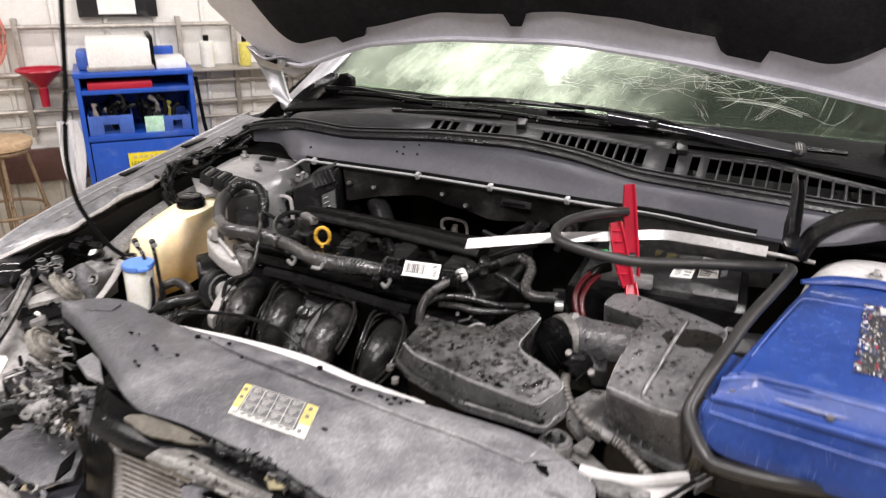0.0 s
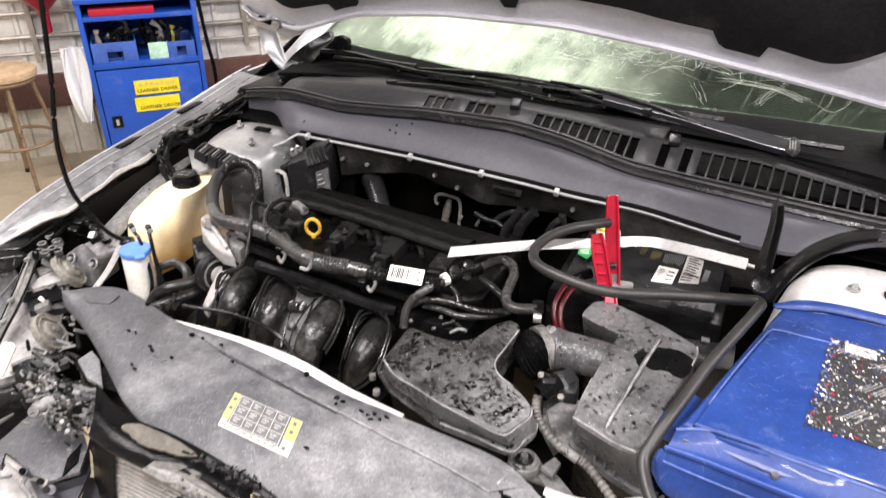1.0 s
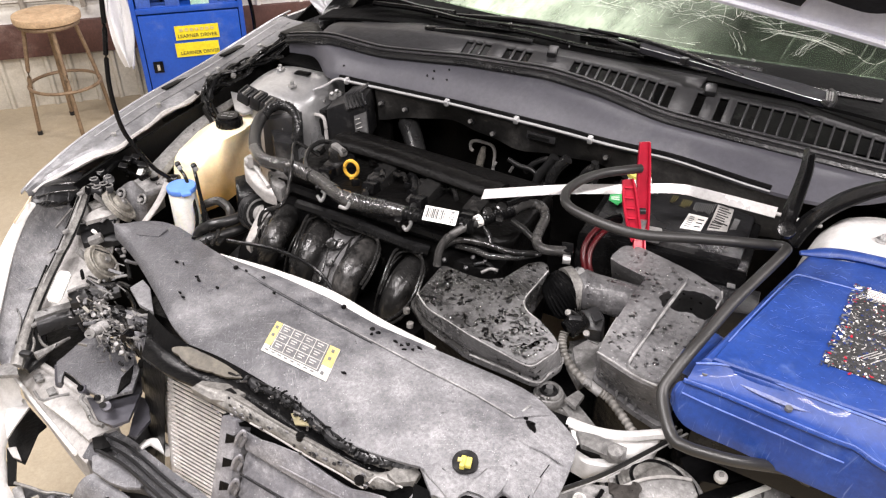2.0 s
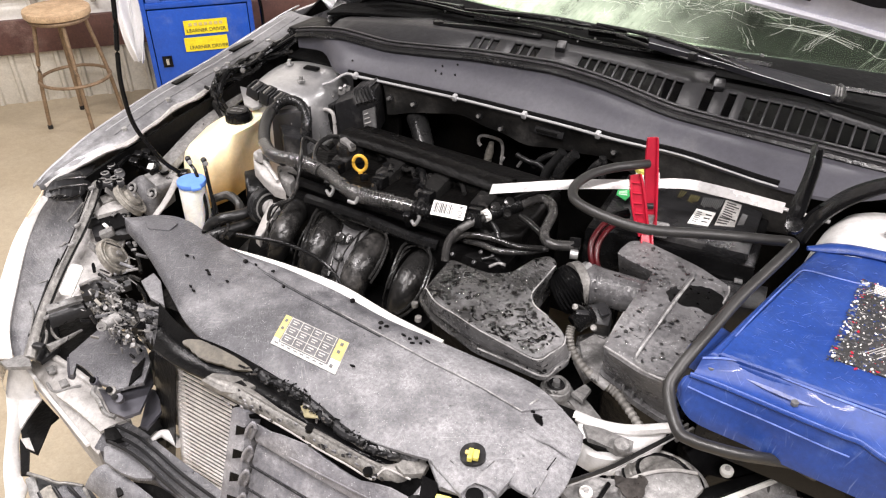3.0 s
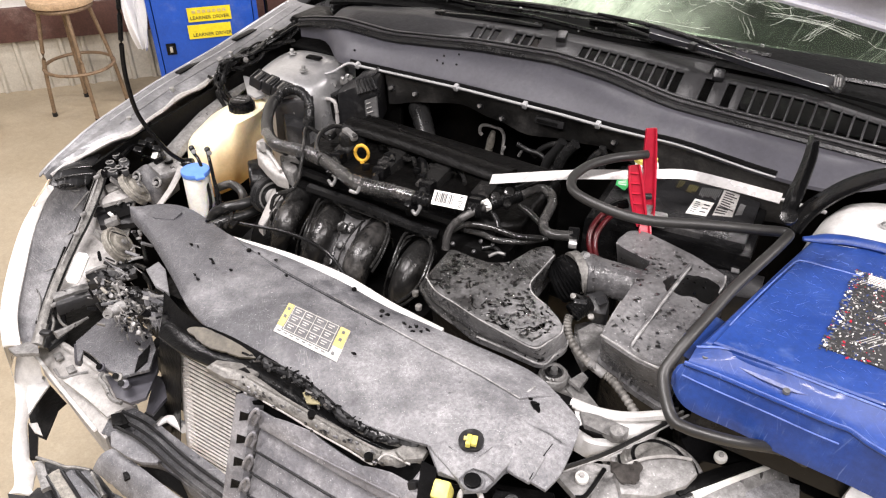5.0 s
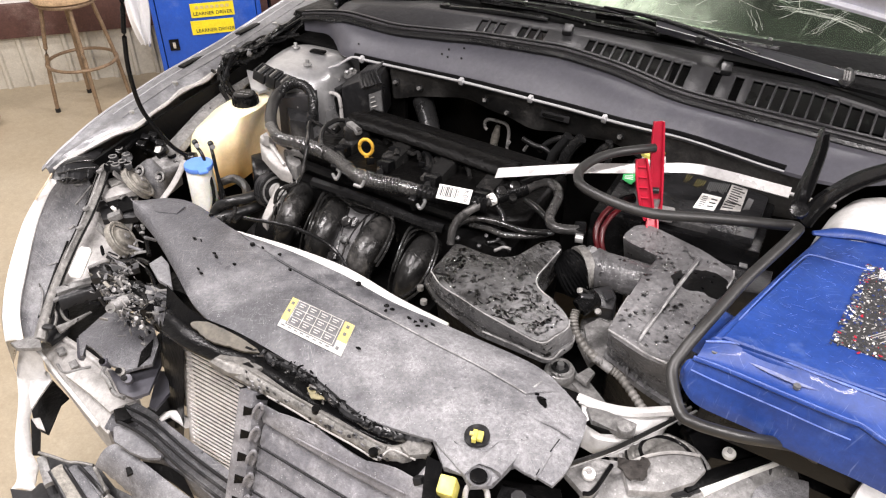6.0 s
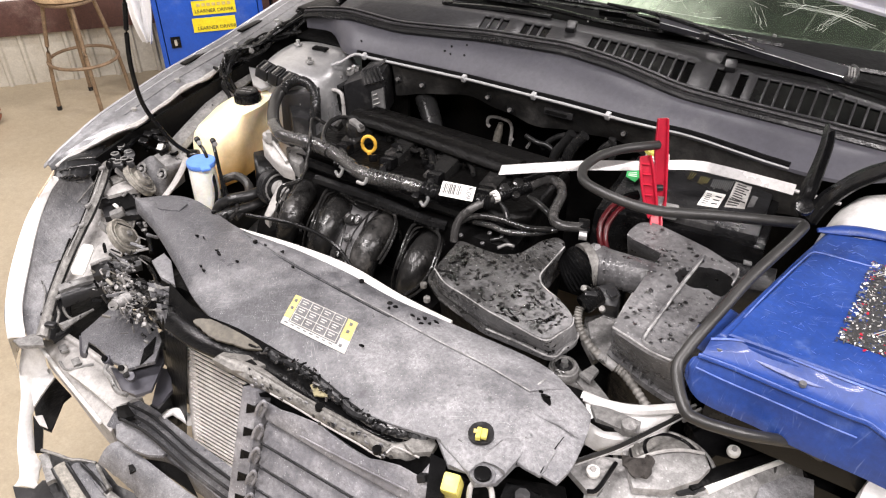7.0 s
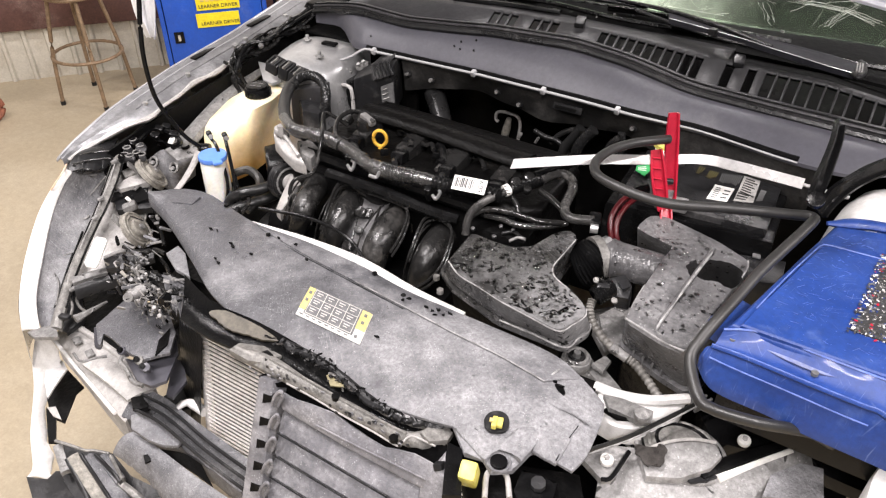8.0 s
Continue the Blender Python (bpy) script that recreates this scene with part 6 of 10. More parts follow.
for k in range(16):
    p = Vector(random.choice(WIRES[2:])) + Vector((random.gauss(0, 0.012), random.gauss(0, 0.014), random.gauss(0.004, 0.008)))
    part("wire_clip", box(B(), p, (random.uniform(0.008, 0.020), random.uniform(0.006, 0.014), random.uniform(0.006, 0.012)), (random.uniform(-30, 30), random.uniform(-30, 30), random.uniform(0, 180)), 0.002), random.choice((M_BLACK, M_RUNNER, M_GRILLE, M_DIRTY)), car)
part("tower_bracket", slab(B(), [(-0.747, 0.627, 0.930), (-0.722, 0.628, 0.930), (-0.667, 0.595, 0.930), (-0.632, 0.575, 0.930), (-0.638, 0.550, 0.930), (-0.668, 0.558, 0.930)], 0.006, 0.001), M_TOWER, car, "pale bracket under the plugs")
part("firewall_boot", tube(B(), [(-0.36, 0.76, 0.90), (-0.31, 0.71, 0.875), (-0.275, 0.675, 0.85), (-0.25, 0.655, 0.83)], lambda t: 0.022 - 0.009 * t, 12, rib=0.002, pitch=0.012), M_RUBBER, car, "dusty rubber boot")
part("lifting_hook", tube(B(), [(-0.219, 0.800, 0.849), (-0.225, 0.800, 0.855), (-0.224, 0.800, 0.868), (-0.213, 0.800, 0.875), (-0.193, 0.800, 0.876), (-0.175, 0.800, 0.874), (-0.168, 0.800, 0.865), (-0.166, 0.800, 0.850), (-0.168, 0.800, 0.819), (-0.168, 0.800, 0.782)], 0.0036, 8), M_BEAM, car, "bent steel lifting hook")
part("hook_tube", tube(B(), [(-0.193, 0.800, 0.864), (-0.197, 0.800, 0.841), (-0.201, 0.800, 0.815), (-0.203, 0.800, 0.773)], lambda t: 0.0055 + 0.0035 * min(1, 3 * t), 10), M_TAN, car)
for p, r in (([(-0.001, 0.720, 0.928), (-0.013, 0.720, 0.905), (-0.028, 0.720, 0.879), (-0.036, 0.720, 0.838)], 0.010), ([(0.032, 0.700, 0.941), (0.015, 0.700, 0.917), (0.004, 0.700, 0.891), (-0.000, 0.700, 0.852)], 0.011), ([(-0.067, 0.740, 0.868), (-0.050, 0.740, 0.891), (-0.022, 0.740, 0.909), (0.013, 0.740, 0.913)], 0.006), ([(0.061, 0.690, 0.897), (0.072, 0.690, 0.928), (0.087, 0.690, 0.946), (0.088, 0.690, 0.954)], 0.007), ([(0.088, 0.690, 0.954), (0.093, 0.690, 0.937), (0.092, 0.690, 0.910)], 0.006), ([(-0.102, 0.730, 0.891), (-0.076, 0.730, 0.883), (-0.045, 0.730, 0.879), (-0.010, 0.730, 0.841)], 0.005)):
    part("firewall_hose", tube(B(), p, r, 10), M_RUBBER, car, "black rubber hose")
for c in [(-0.088, 0.740, 0.930), (-0.119, 0.740, 0.966), (-0.137, 0.740, 0.864), (-0.098, 0.740, 0.865), (0.024, 0.740, 0.962)]:
    part("firewall_clip", box(B(), c, (0.006, 0.006, 0.016), (0, 25, 0), 0.002), M_DIRTY, car)

# ---- hoses in front of the battery ----
part("vent_hose", tube(B(), [(-0.043, 0.351, 0.880), (-0.045, 0.358, 0.898), (-0.043, 0.371, 0.915), (-0.030, 0.384, 0.930), (-0.016, 0.402, 0.938), (-0.000, 0.422, 0.943)], 0.0068, 12), M_HOSE, car, "grey vent hose")
part("fuel_hose", tube(B(), [(0.033, 0.461, 0.950), (0.043, 0.485, 0.952), (0.057, 0.498, 0.953), (0.075, 0.489, 0.953), (0.088, 0.466, 0.952), (0.093, 0.437, 0.950), (0.098, 0.411, 0.948), (0.112, 0.394, 0.946), (0.129, 0.397, 0.945), (0.148, 0.408, 0.944)], 0.0080, 14), M_HOSE, car, "bent grey rubber hose")
junction = part("hose_junction", tube(B(), [(-0.000, 0.422, 0.943), (0.012, 0.439, 0.946), (0.024, 0.451, 0.948), (0.033, 0.464, 0.950)], 0.0090, 12, rib=0.0012, pitch=0.010), M_BLACK, car, "black hose junction")
for c, r in (((0.002, 0.432, 0.952), 0.0085), ((0.016, 0.453, 0.955), 0.0090), ((0.023, 0.433, 0.945), 0.0070)):
    part("junction_collar", cyl(B(), c, r, 0.014, (30, 0, 35), 16, 0.003), M_RUNNER, junction)
part("quick_connector", tube(B(), [(0.022, 0.462, 0.958), (0.038, 0.489, 0.960), (0.055, 0.518, 0.962), (0.069, 0.539, 0.963)], 0.0052, 10, rib=0.0010, pitch=0.008), M_BLACK, car, "ribbed black connector")
tag = part("hose_tag", tube(B(), [(-0.009, 0.414, 0.941), (-0.004, 0.422, 0.943)], 0.0100, 14, smooth=False), M_PAPER, car, "white tag round a hose")
for k in range(3):
    part("tag_print", box(B(), Vector((-0.005, 0.409, 0.954)).lerp(Vector((0.005, 0.402, 0.948)), k / 2), (0.005, 0.0012, 0.0010), (20, 0, 25)), M_INK, tag, smooth=0)
for pts, r, m in (([(-0.048, 0.375, 0.900), (-0.029, 0.390, 0.912), (0.009, 0.400, 0.915), (0.056, 0.405, 0.912), (0.093, 0.424, 0.910)], 0.0050, M_RUNNER), ([(-0.033, 0.398, 0.895), (-0.002, 0.396, 0.900), (0.033, 0.392, 0.902), (0.070, 0.412, 0.902), (0.098, 0.436, 0.905)], 0.0052, M_SHINE), ([(0.039, 0.449, 0.940), (0.063, 0.440, 0.938), (0.090, 0.424, 0.935)], 0.0058, M_RUNNER), ([(0.001, 0.423, 0.930), (0.014, 0.418, 0.920), (0.024, 0.407, 0.910)], 0.0048, M_RUBBER), ([(0.006, 0.386, 0.880), (0.025, 0.393, 0.885), (0.049, 0.379, 0.885)], 0.0034, M_RUBBER), ([(0.029, 0.366, 0.885), (0.038, 0.378, 0.888), (0.051, 0.381, 0.888)], 0.0026, M_PALE)):
    part("engine_hose", tube(B(), pts, r, 10), m, car, "wet black hose")
part("hose_end", box(B(), (0.149, 0.412, 0.944), (0.018, 0.020, 0.016), (10, 0, 20), 0.003), M_BLACK, car)
part("hose_clamp", tube(B(), [(0.148, 0.398, 0.936), (0.159, 0.402, 0.936)], 0.0075, 12, smooth=False), M_ALU, car, "steel hose clamp")
for c in ((0.006, 0.358, 0.890), (0.002, 0.389, 0.890), (0.023, 0.392, 0.890), (-0.034, 0.359, 0.890)):
    part("engine_bolt", cyl(B(), c, 0.0038, 0.006, (35, 0, 0), 10, 0.0015), M_GRILLE, car)

# ---- battery, hold-down bar ----
battery = part("battery", plate(B(), [(0.135, 0.50), (0.395, 0.525), (0.385, 0.725), (0.125, 0.70)], 0.925, 0.74, 0.008, 2), M_BLACK, car, "black car battery")
part("battery_lid", plate(B(), [(0.15, 0.515), (0.38, 0.54), (0.372, 0.715), (0.14, 0.69)], 0.936, 0.92, 0.004, 2), M_GRILLE, battery)
M_OLIVE = material("faded_print", (0.14, 0.12, 0.05), 0.5, bump=0.0)
M_CREAM = material("cream_label", (0.50, 0.47, 0.42), 0.5, 0.0, (0.42, 0.39, 0.34), scale=30, bump=0.0, grit=0.2)
def label_quad(name, pts, mat, parent):
    return part(name, slab(B(), pts, 0.0012), mat, parent, smooth=0)
def label_bars(a, b, c, d, rows, mat, parent, fill=0.45, seed=1):
    """Rows of print across the four-sided area a-b (start to end) and d-c."""
    rnd = random.Random(seed)
    a, b, c, d = [Vector(v) for v in (a, b, c, d)]
    for k in range(rows):
        lo, hi = (k + 0.5 - fill / 2) / rows, (k + 0.5 + fill / 2) / rows
        e = rnd.uniform(0.65, 1.0)
        p, q = a.lerp(d, lo), b.lerp(c, lo)
        r, s2 = a.lerp(d, hi), b.lerp(c, hi)
        up = Vector((0, 0, 0.0006))
        label_quad("print_bar", [p + up, p.lerp(q, e) + up, r.lerp(s2, e) + up, r + up], mat, parent)
wl = [(0.277, 0.629, 0.938), (0.308, 0.632, 0.938), (0.307, 0.585, 0.938), (0.276, 0.577, 0.938)]
label_quad("white_sticker", wl, M_PAPER, battery)
label_bars(*[(0.281, 0.623, 0.938), (0.291, 0.624, 0.938), (0.291, 0.584, 0.938), (0.280, 0.584, 0.938)], 6, M_GREYPRINT, battery, 0.3, 3)
label_bars(*[(0.295, 0.624, 0.938), (0.306, 0.624, 0.938), (0.304, 0.589, 0.938), (0.294, 0.586, 0.938)], 3, M_INK, battery, 0.25, 5)
label_quad("grey_sticker", [(0.312, 0.684, 0.938), (0.339, 0.681, 0.938), (0.344, 0.605, 0.938), (0.315, 0.594, 0.938), (0.314, 0.636, 0.938)], M_GREYLABEL, battery)
label_bars(*[(0.316, 0.680, 0.938), (0.337, 0.678, 0.938), (0.341, 0.618, 0.938), (0.318, 0.624, 0.938)], 7, M_INK, battery, 0.4, 8)
label_bars(*[(0.316, 0.627, 0.938), (0.337, 0.624, 0.938), (0.339, 0.605, 0.938), (0.316, 0.598, 0.938)], 3, M_INK, battery, 0.35, 9)
label_bars(*[(0.277, 0.671, 0.938), (0.279, 0.637, 0.938), (0.311, 0.640, 0.938), (0.310, 0.682, 0.938)], 11, M_GREYPRINT, battery, 0.5, 11)
label_bars(*[(0.256, 0.671, 0.938), (0.257, 0.640, 0.938), (0.272, 0.641, 0.938), (0.273, 0.672, 0.938)], 5, M_OLIVE, battery, 0.4, 12)
label_bars(*[(0.237, 0.677, 0.938), (0.239, 0.637, 0.938), (0.247, 0.656, 0.938), (0.249, 0.675, 0.938)], 3, M_OLIVE, battery, 0.35, 13)
label_quad("edge_sticker", [(0.346, 0.654, 0.938), (0.355, 0.652, 0.938), (0.355, 0.619, 0.938), (0.346, 0.613, 0.938)], M_GREYPRINT, battery)
label_quad("cream_sticker", [(0.240, 0.765, 0.938), (0.284, 0.771, 0.938), (0.285, 0.733, 0.938), (0.239, 0.718, 0.938)], M_CREAM, battery)
label_bars(*[(0.254, 0.759, 0.938), (0.281, 0.762, 0.938), (0.281, 0.738, 0.938), (0.254, 0.730, 0.938)], 4, M_INK, battery, 0.45, 14)
label_bars(*[(0.242, 0.759, 0.938), (0.250, 0.759, 0.938), (0.247, 0.740, 0.938), (0.241, 0.741, 0.938)], 2, M_INK, battery, 0.4, 15)
M_DULLRED = material("faded_red_print", (0.10, 0.035, 0.035), 0.5, bump=0.0)
label_bars(*[(0.317, 0.775, 0.938), (0.329, 0.773, 0.938), (0.321, 0.739, 0.938), (0.309, 0.741, 0.938)], 4, M_DULLRED, battery, 0.4, 16)
label_quad("green_sticker", [(0.147, 0.607, 0.945), (0.166, 0.622, 0.945), (0.173, 0.608, 0.945), (0.170, 0.580, 0.945), (0.151, 0.590, 0.945)], M_GREEN, battery)
label_bars(*[(0.151, 0.603, 0.945), (0.164, 0.616, 0.945), (0.168, 0.594, 0.945), (0.154, 0.592, 0.945)], 3, M_PAPER, battery, 0.35, 17)
part("white_fitting", cyl(B(), (0.185, 0.64, 0.955), 0.02, 0.04, (0, 0, 0), 18, 0.005), M_PAPER, battery, "white plastic fitting")
part("yellow_disc", cyl(B(), (0.180, 0.645, 0.977), 0.020, 0.006, (0, 0, 0), 16), M_NEON, battery, "yellow cap")
part("terminal", cyl(B(), (0.225, 0.525, 0.95), 0.011, 0.035, (0, 0, 0), 14, 0.002), M_ALU, battery)
part("terminal_clamp", box(B(), (0.235, 0.52, 0.945), (0.05, 0.026, 0.016), (0, 0, 10), 0.004), M_ALU, battery)
part("battery_tray_side", plate(B(), [(0.28, 0.495), (0.42, 0.535), (0.425, 0.47), (0.33, 0.44)], 0.895, 0.80, 0.004, 2), M_GRILLE, car, "glossy black battery tray")
part("tray_plate", box(B(), (0.377, 0.525, 0.898), (0.012, 0.022, 0.003), (0, 0, 10), 0.001), M_ALU, car)


def flat_bar(bm, pts, half_w, half_t):
    rows = []
    for i, p in enumerate(pts):
        p = Vector(p)
        d = (Vector(pts[min(i + 1, len(pts) - 1)]) - Vector(pts[max(i - 1, 0)])).normalized()
        up = Vector((0, 0.66, 0.75))
        s = d.cross(up).normalized()
        rows.append([bm.verts.new(p + up * half_w * a + s * half_t * b) for a, b in ((1, 1), (1, -1), (-1, -1), (-1, 1))])
    for P, Q in zip(rows, rows[1:]):
        for k in range(4):
            bm.faces.new((P[k], P[(k + 1) % 4], Q[(k + 1) % 4], Q[k]))
    bm.faces.new(rows[0]), bm.faces.new(rows[-1][::-1])
    return bm


part("hold_down_bar", flat_bar(B(), spline([(0.003, 0.410, 0.998), (0.105, 0.487, 1.0), (0.19, 0.541, 1.0), (0.252, 0.582, 1.0), (0.30, 0.592, 0.999), (0.405, 0.594, 0.998)], 4), 0.0082, 0.002), M_BAR, car, "bright bare aluminium brace bar")
part("bar_stud", tube(B(), [(0.40, 0.596, 0.996), (0.47, 0.600, 0.992)], 0.0030, 10), M_BAR, car, "threaded end of the brace bar")

# ---- air intake: resonator, hose, meter, filter box ----
def loft(bm, rings):
    """A moulded box through matching outlines, closed at both ends."""
    rows = [[bm.verts.new(p) for p in ring] for ring in rings]
    n = len(rows[0])
    for P, Q in zip(rows, rows[1:]):
        for i in range(n):
            bm.faces.new((P[i], P[(i + 1) % n], Q[(i + 1) % n], Q[i]))
    bm.faces.new(rows[-1]), bm.faces.new(rows[0][::-1])
    bmesh.ops.recalc_face_normals(bm, faces=bm.faces)
    return bm


def ring_at(outline, k, z):
    """The outline scaled about its middle and laid at height z."""
    cx, cy = sum(p[0] for p in outline) / len(outline), sum(p[1] for p in outline) / len(outline)
    return [(cx + (p[0] - cx) * k, cy + (p[1] - cy) * k, z) for p in outline]


REST = rounded([(-0.007, 0.304), (0.027, 0.301), (0.062, 0.302), (0.088, 0.321), (0.102, 0.372), (0.117, 0.392), (0.134, 0.385), (0.139, 0.354), (0.137, 0.289), (0.151, 0.268), (0.192, 0.248), (0.212, 0.233), (0.216, 0.217), (0.198, 0.171), (0.106, 0.184), (0.030, 0.204), (-0.001, 0.224)])
RES = rounded([(-0.027, 0.332), (0.011, 0.327), (0.048, 0.330), (0.076, 0.351), (0.091, 0.406), (0.108, 0.428), (0.129, 0.415), (0.134, 0.387), (0.134, 0.315), (0.149, 0.294), (0.193, 0.269), (0.212, 0.256), (0.217, 0.238), (0.202, 0.193), (0.099, 0.194), (0.010, 0.222), (-0.024, 0.248)])
res = part("resonator_box", loft(B(), [ring_at(RES, 1.0, 0.884), ring_at(REST, 1.005, 0.9215), ring_at(REST, 0.992, 0.9250), ring_at(REST, 0.97, 0.9262)]), M_RESO, car, "wet dusty black intake resonator")
part("resonator_lip", loft(B(), [ring_at(RES, 1.02, 0.872), ring_at(RES, 1.035, 0.875), ring_at(RES, 1.035, 0.882), ring_at(RES, 1.01, 0.885), ring_at(RES, 0.98, 0.885)]), M_RESO, res)
part("worn_edge", tube(B(), [(0.000, 0.224, 0.924), (0.030, 0.204, 0.924), (0.068, 0.195, 0.924), (0.106, 0.185, 0.924), (0.153, 0.177, 0.924), (0.197, 0.172, 0.924), (0.209, 0.194, 0.924), (0.216, 0.217, 0.924), (0.212, 0.233, 0.924)], 0.0010, 6), M_WORN, res, "worn pale edge")
part("worn_edge", tube(B(), [(0.105, 0.189, 0.886), (0.158, 0.188, 0.886), (0.205, 0.187, 0.886), (0.213, 0.213, 0.886), (0.220, 0.235, 0.886), (0.215, 0.253, 0.886)], 0.0012, 6), M_WORN, res, "worn pale edge")
part("worn_edge", tube(B(), [(0.137, 0.371, 0.926), (0.136, 0.327, 0.926), (0.136, 0.291, 0.926), (0.149, 0.270, 0.926), (0.177, 0.256, 0.926)], 0.0011, 6), M_WORN, res, "worn pale edge")
part("resonator_base", mound(B(), RES, ((0.84, 0.76), (0.93, 0.874))), M_DEEP, res)
for k in range(9):
    a, b = Vector((0.107, 0.371, 0.926)).lerp(Vector((0.097, 0.321, 0.926)), k / 8), Vector((0.136, 0.376, 0.926)).lerp(Vector((0.134, 0.293, 0.926)), k / 8)
    part("neck_rib", tube(B(), [a, a.lerp(b, 0.5) + Vector((0, 0, 0.0006)), b], 0.0011, 5), M_RESO, res)
drops(shrunk(REST, 0.93), lambda x, y: 0.9260, 360, res, 5, 0.0007, 0.0034)
drops([(0.110, 0.232), (0.150, 0.250), (0.186, 0.240), (0.206, 0.222), (0.195, 0.180), (0.118, 0.192)], lambda x, y: 0.9260, 330, res, 25, 0.0007, 0.0026)
drops(shrunk(REST, 0.85), lambda x, y: 0.9258, 26, res, 15, 0.0028, 0.0055, 0.25)
part("bellows", tube(B(), [(0.151, 0.364, 0.885), (0.158, 0.367, 0.890), (0.164, 0.373, 0.895), (0.168, 0.380, 0.897)], 0.0315, 26, rib=0.003, pitch=0.012), M_BLACK, car, "black rubber bellows")
part("band_clamp", tube(B(), [(0.167, 0.378, 0.898), (0.176, 0.388, 0.899)], 0.0340, 30, smooth=False), M_STRIP, car, "steel band clamp")
for k in range(8):
    a = radians(-70 + 14 * k)
    c = Vector((0.171, 0.383, 0.898))
    part("clamp_slot", box(B(), c + Vector((0.0, -0.0352 * math.cos(a), 0.0352 * math.sin(a) + 0.001)), (0.008, 0.0016, 0.0022), (math.degrees(a), 0, 15)), M_DEEP, car, smooth=0)
part("clamp_screw", cyl(box(B(), (0.175, 0.389, 0.925), (0.020, 0.012, 0.012), (20, 0, 40), 0.002), (0.178, 0.394, 0.928), 0.0055, 0.014, (60, 0, 40), 8), M_ALU, car, "bright clamp screw")
meter = part("air_meter", tube(B(), [(0.174, 0.383, 0.899), (0.194, 0.391, 0.900), (0.223, 0.394, 0.900), (0.274, 0.397, 0.900)], lambda t: 0.0275 + 0.004 * max(0.0, 1 - 6 * abs(t - 0.28)), 24), M_WETBOX, car, "dusty black air flow meter")
part("meter_sensor", block(B(), [(0.211, 0.309, 0.925), (0.232, 0.326, 0.930), (0.247, 0.313, 0.925), (0.251, 0.294, 0.915), (0.232, 0.289, 0.915)], (0, 0.012, -0.030), 0.003), M_GRILLE, meter, "black sensor block")
part("sensor_step", block(B(), [(0.228, 0.304, 0.931), (0.238, 0.314, 0.932), (0.247, 0.303, 0.930), (0.240, 0.292, 0.929)], (0, 0.006, -0.010), 0.002), M_GRILLE, meter)
for c in ((0.202, 0.290, 0.930), (0.237, 0.271, 0.922)):
    part("sensor_screw", cyl(B(), c, 0.0046, 0.008, (35, 0, 0), 12, 0.002), M_STRIP, meter)
part("sensor_plug", tube(B(), [(0.224, 0.297, 0.924), (0.216, 0.285, 0.920), (0.209, 0.273, 0.914)], 0.0125, 16, rib=0.0015, pitch=0.008), M_BLACK, meter, "black plug")
part("plug_latch", box(B(), (0.216, 0.281, 0.932), (0.018, 0.008, 0.005), (20, 0, 25), 0.002), M_GRILLE, meter)
part("plug_lead", tube(B(), [(0.203, 0.293, 0.932), (0.214, 0.288, 0.934), (0.225, 0.283, 0.932)], 0.0022, 6), M_RUBBER, meter)
part("corrugated_conduit", tube(B(), [(0.206, 0.273, 0.910), (0.208, 0.263, 0.900), (0.218, 0.254, 0.885), (0.240, 0.247, 0.870), (0.267, 0.245, 0.858), (0.286, 0.246, 0.850), (0.310, 0.236, 0.840), (0.333, 0.225, 0.828)], 0.0050, 12, rib=0.0015, pitch=0.0042), M_CONDUIT, car, "corrugated dusty conduit")
part("conduit_tape", tube(B(), [(0.251, 0.246, 0.864), (0.267, 0.245, 0.858), (0.276, 0.244, 0.855)], 0.0068, 12), M_PALE, car, "pale tape round the conduit")
BOXT = rounded([(0.206, 0.449), (0.213, 0.486), (0.235, 0.497), (0.283, 0.484), (0.324, 0.472), (0.374, 0.447), (0.377, 0.428), (0.372, 0.378), (0.367, 0.333), (0.358, 0.283), (0.354, 0.220), (0.350, 0.211), (0.320, 0.213), (0.264, 0.231), (0.263, 0.270), (0.266, 0.389), (0.270, 0.421), (0.213, 0.436)])
BOXO = rounded([(0.197, 0.513), (0.205, 0.552), (0.228, 0.563), (0.283, 0.549), (0.331, 0.536), (0.380, 0.522), (0.385, 0.500), (0.381, 0.444), (0.375, 0.394), (0.365, 0.341), (0.364, 0.258), (0.361, 0.237), (0.322, 0.248), (0.256, 0.275), (0.254, 0.318), (0.259, 0.449), (0.265, 0.487), (0.203, 0.502)])
air = part("air_filter_box", loft(B(), [ring_at(BOXO, 1.0, 0.85), ring_at(BOXT, 1.006, 0.929), ring_at(BOXT, 0.993, 0.9335), ring_at(BOXT, 0.97, 0.9350)]), M_WETBOX, car, "dusty wet black air filter box")
part("box_lip", loft(B(), [ring_at(BOXO, 1.02, 0.838), ring_at(BOXO, 1.04, 0.841), ring_at(BOXO, 1.04, 0.850), ring_at(BOXO, 0.99, 0.853)]), M_WETBOX, air)
part("box_base", mound(B(), BOXO, ((0.93, 0.70), (0.99, 0.84))), M_BLACK, air)
part("worn_edge", tube(B(), [(0.265, 0.231, 0.934), (0.292, 0.223, 0.934), (0.320, 0.214, 0.934), (0.348, 0.211, 0.934)], 0.0014, 6), M_WORN, air, "worn pale edge")
part("worn_edge", tube(B(), [(0.209, 0.441, 0.934), (0.239, 0.432, 0.934), (0.269, 0.423, 0.934)], 0.0010, 6), M_WORN, air, "worn pale edge")
part("worn_edge", tube(B(), [(0.373, 0.445, 0.934), (0.376, 0.425, 0.934), (0.372, 0.378, 0.934)], 0.0014, 6), M_WORN, air, "worn pale edge")
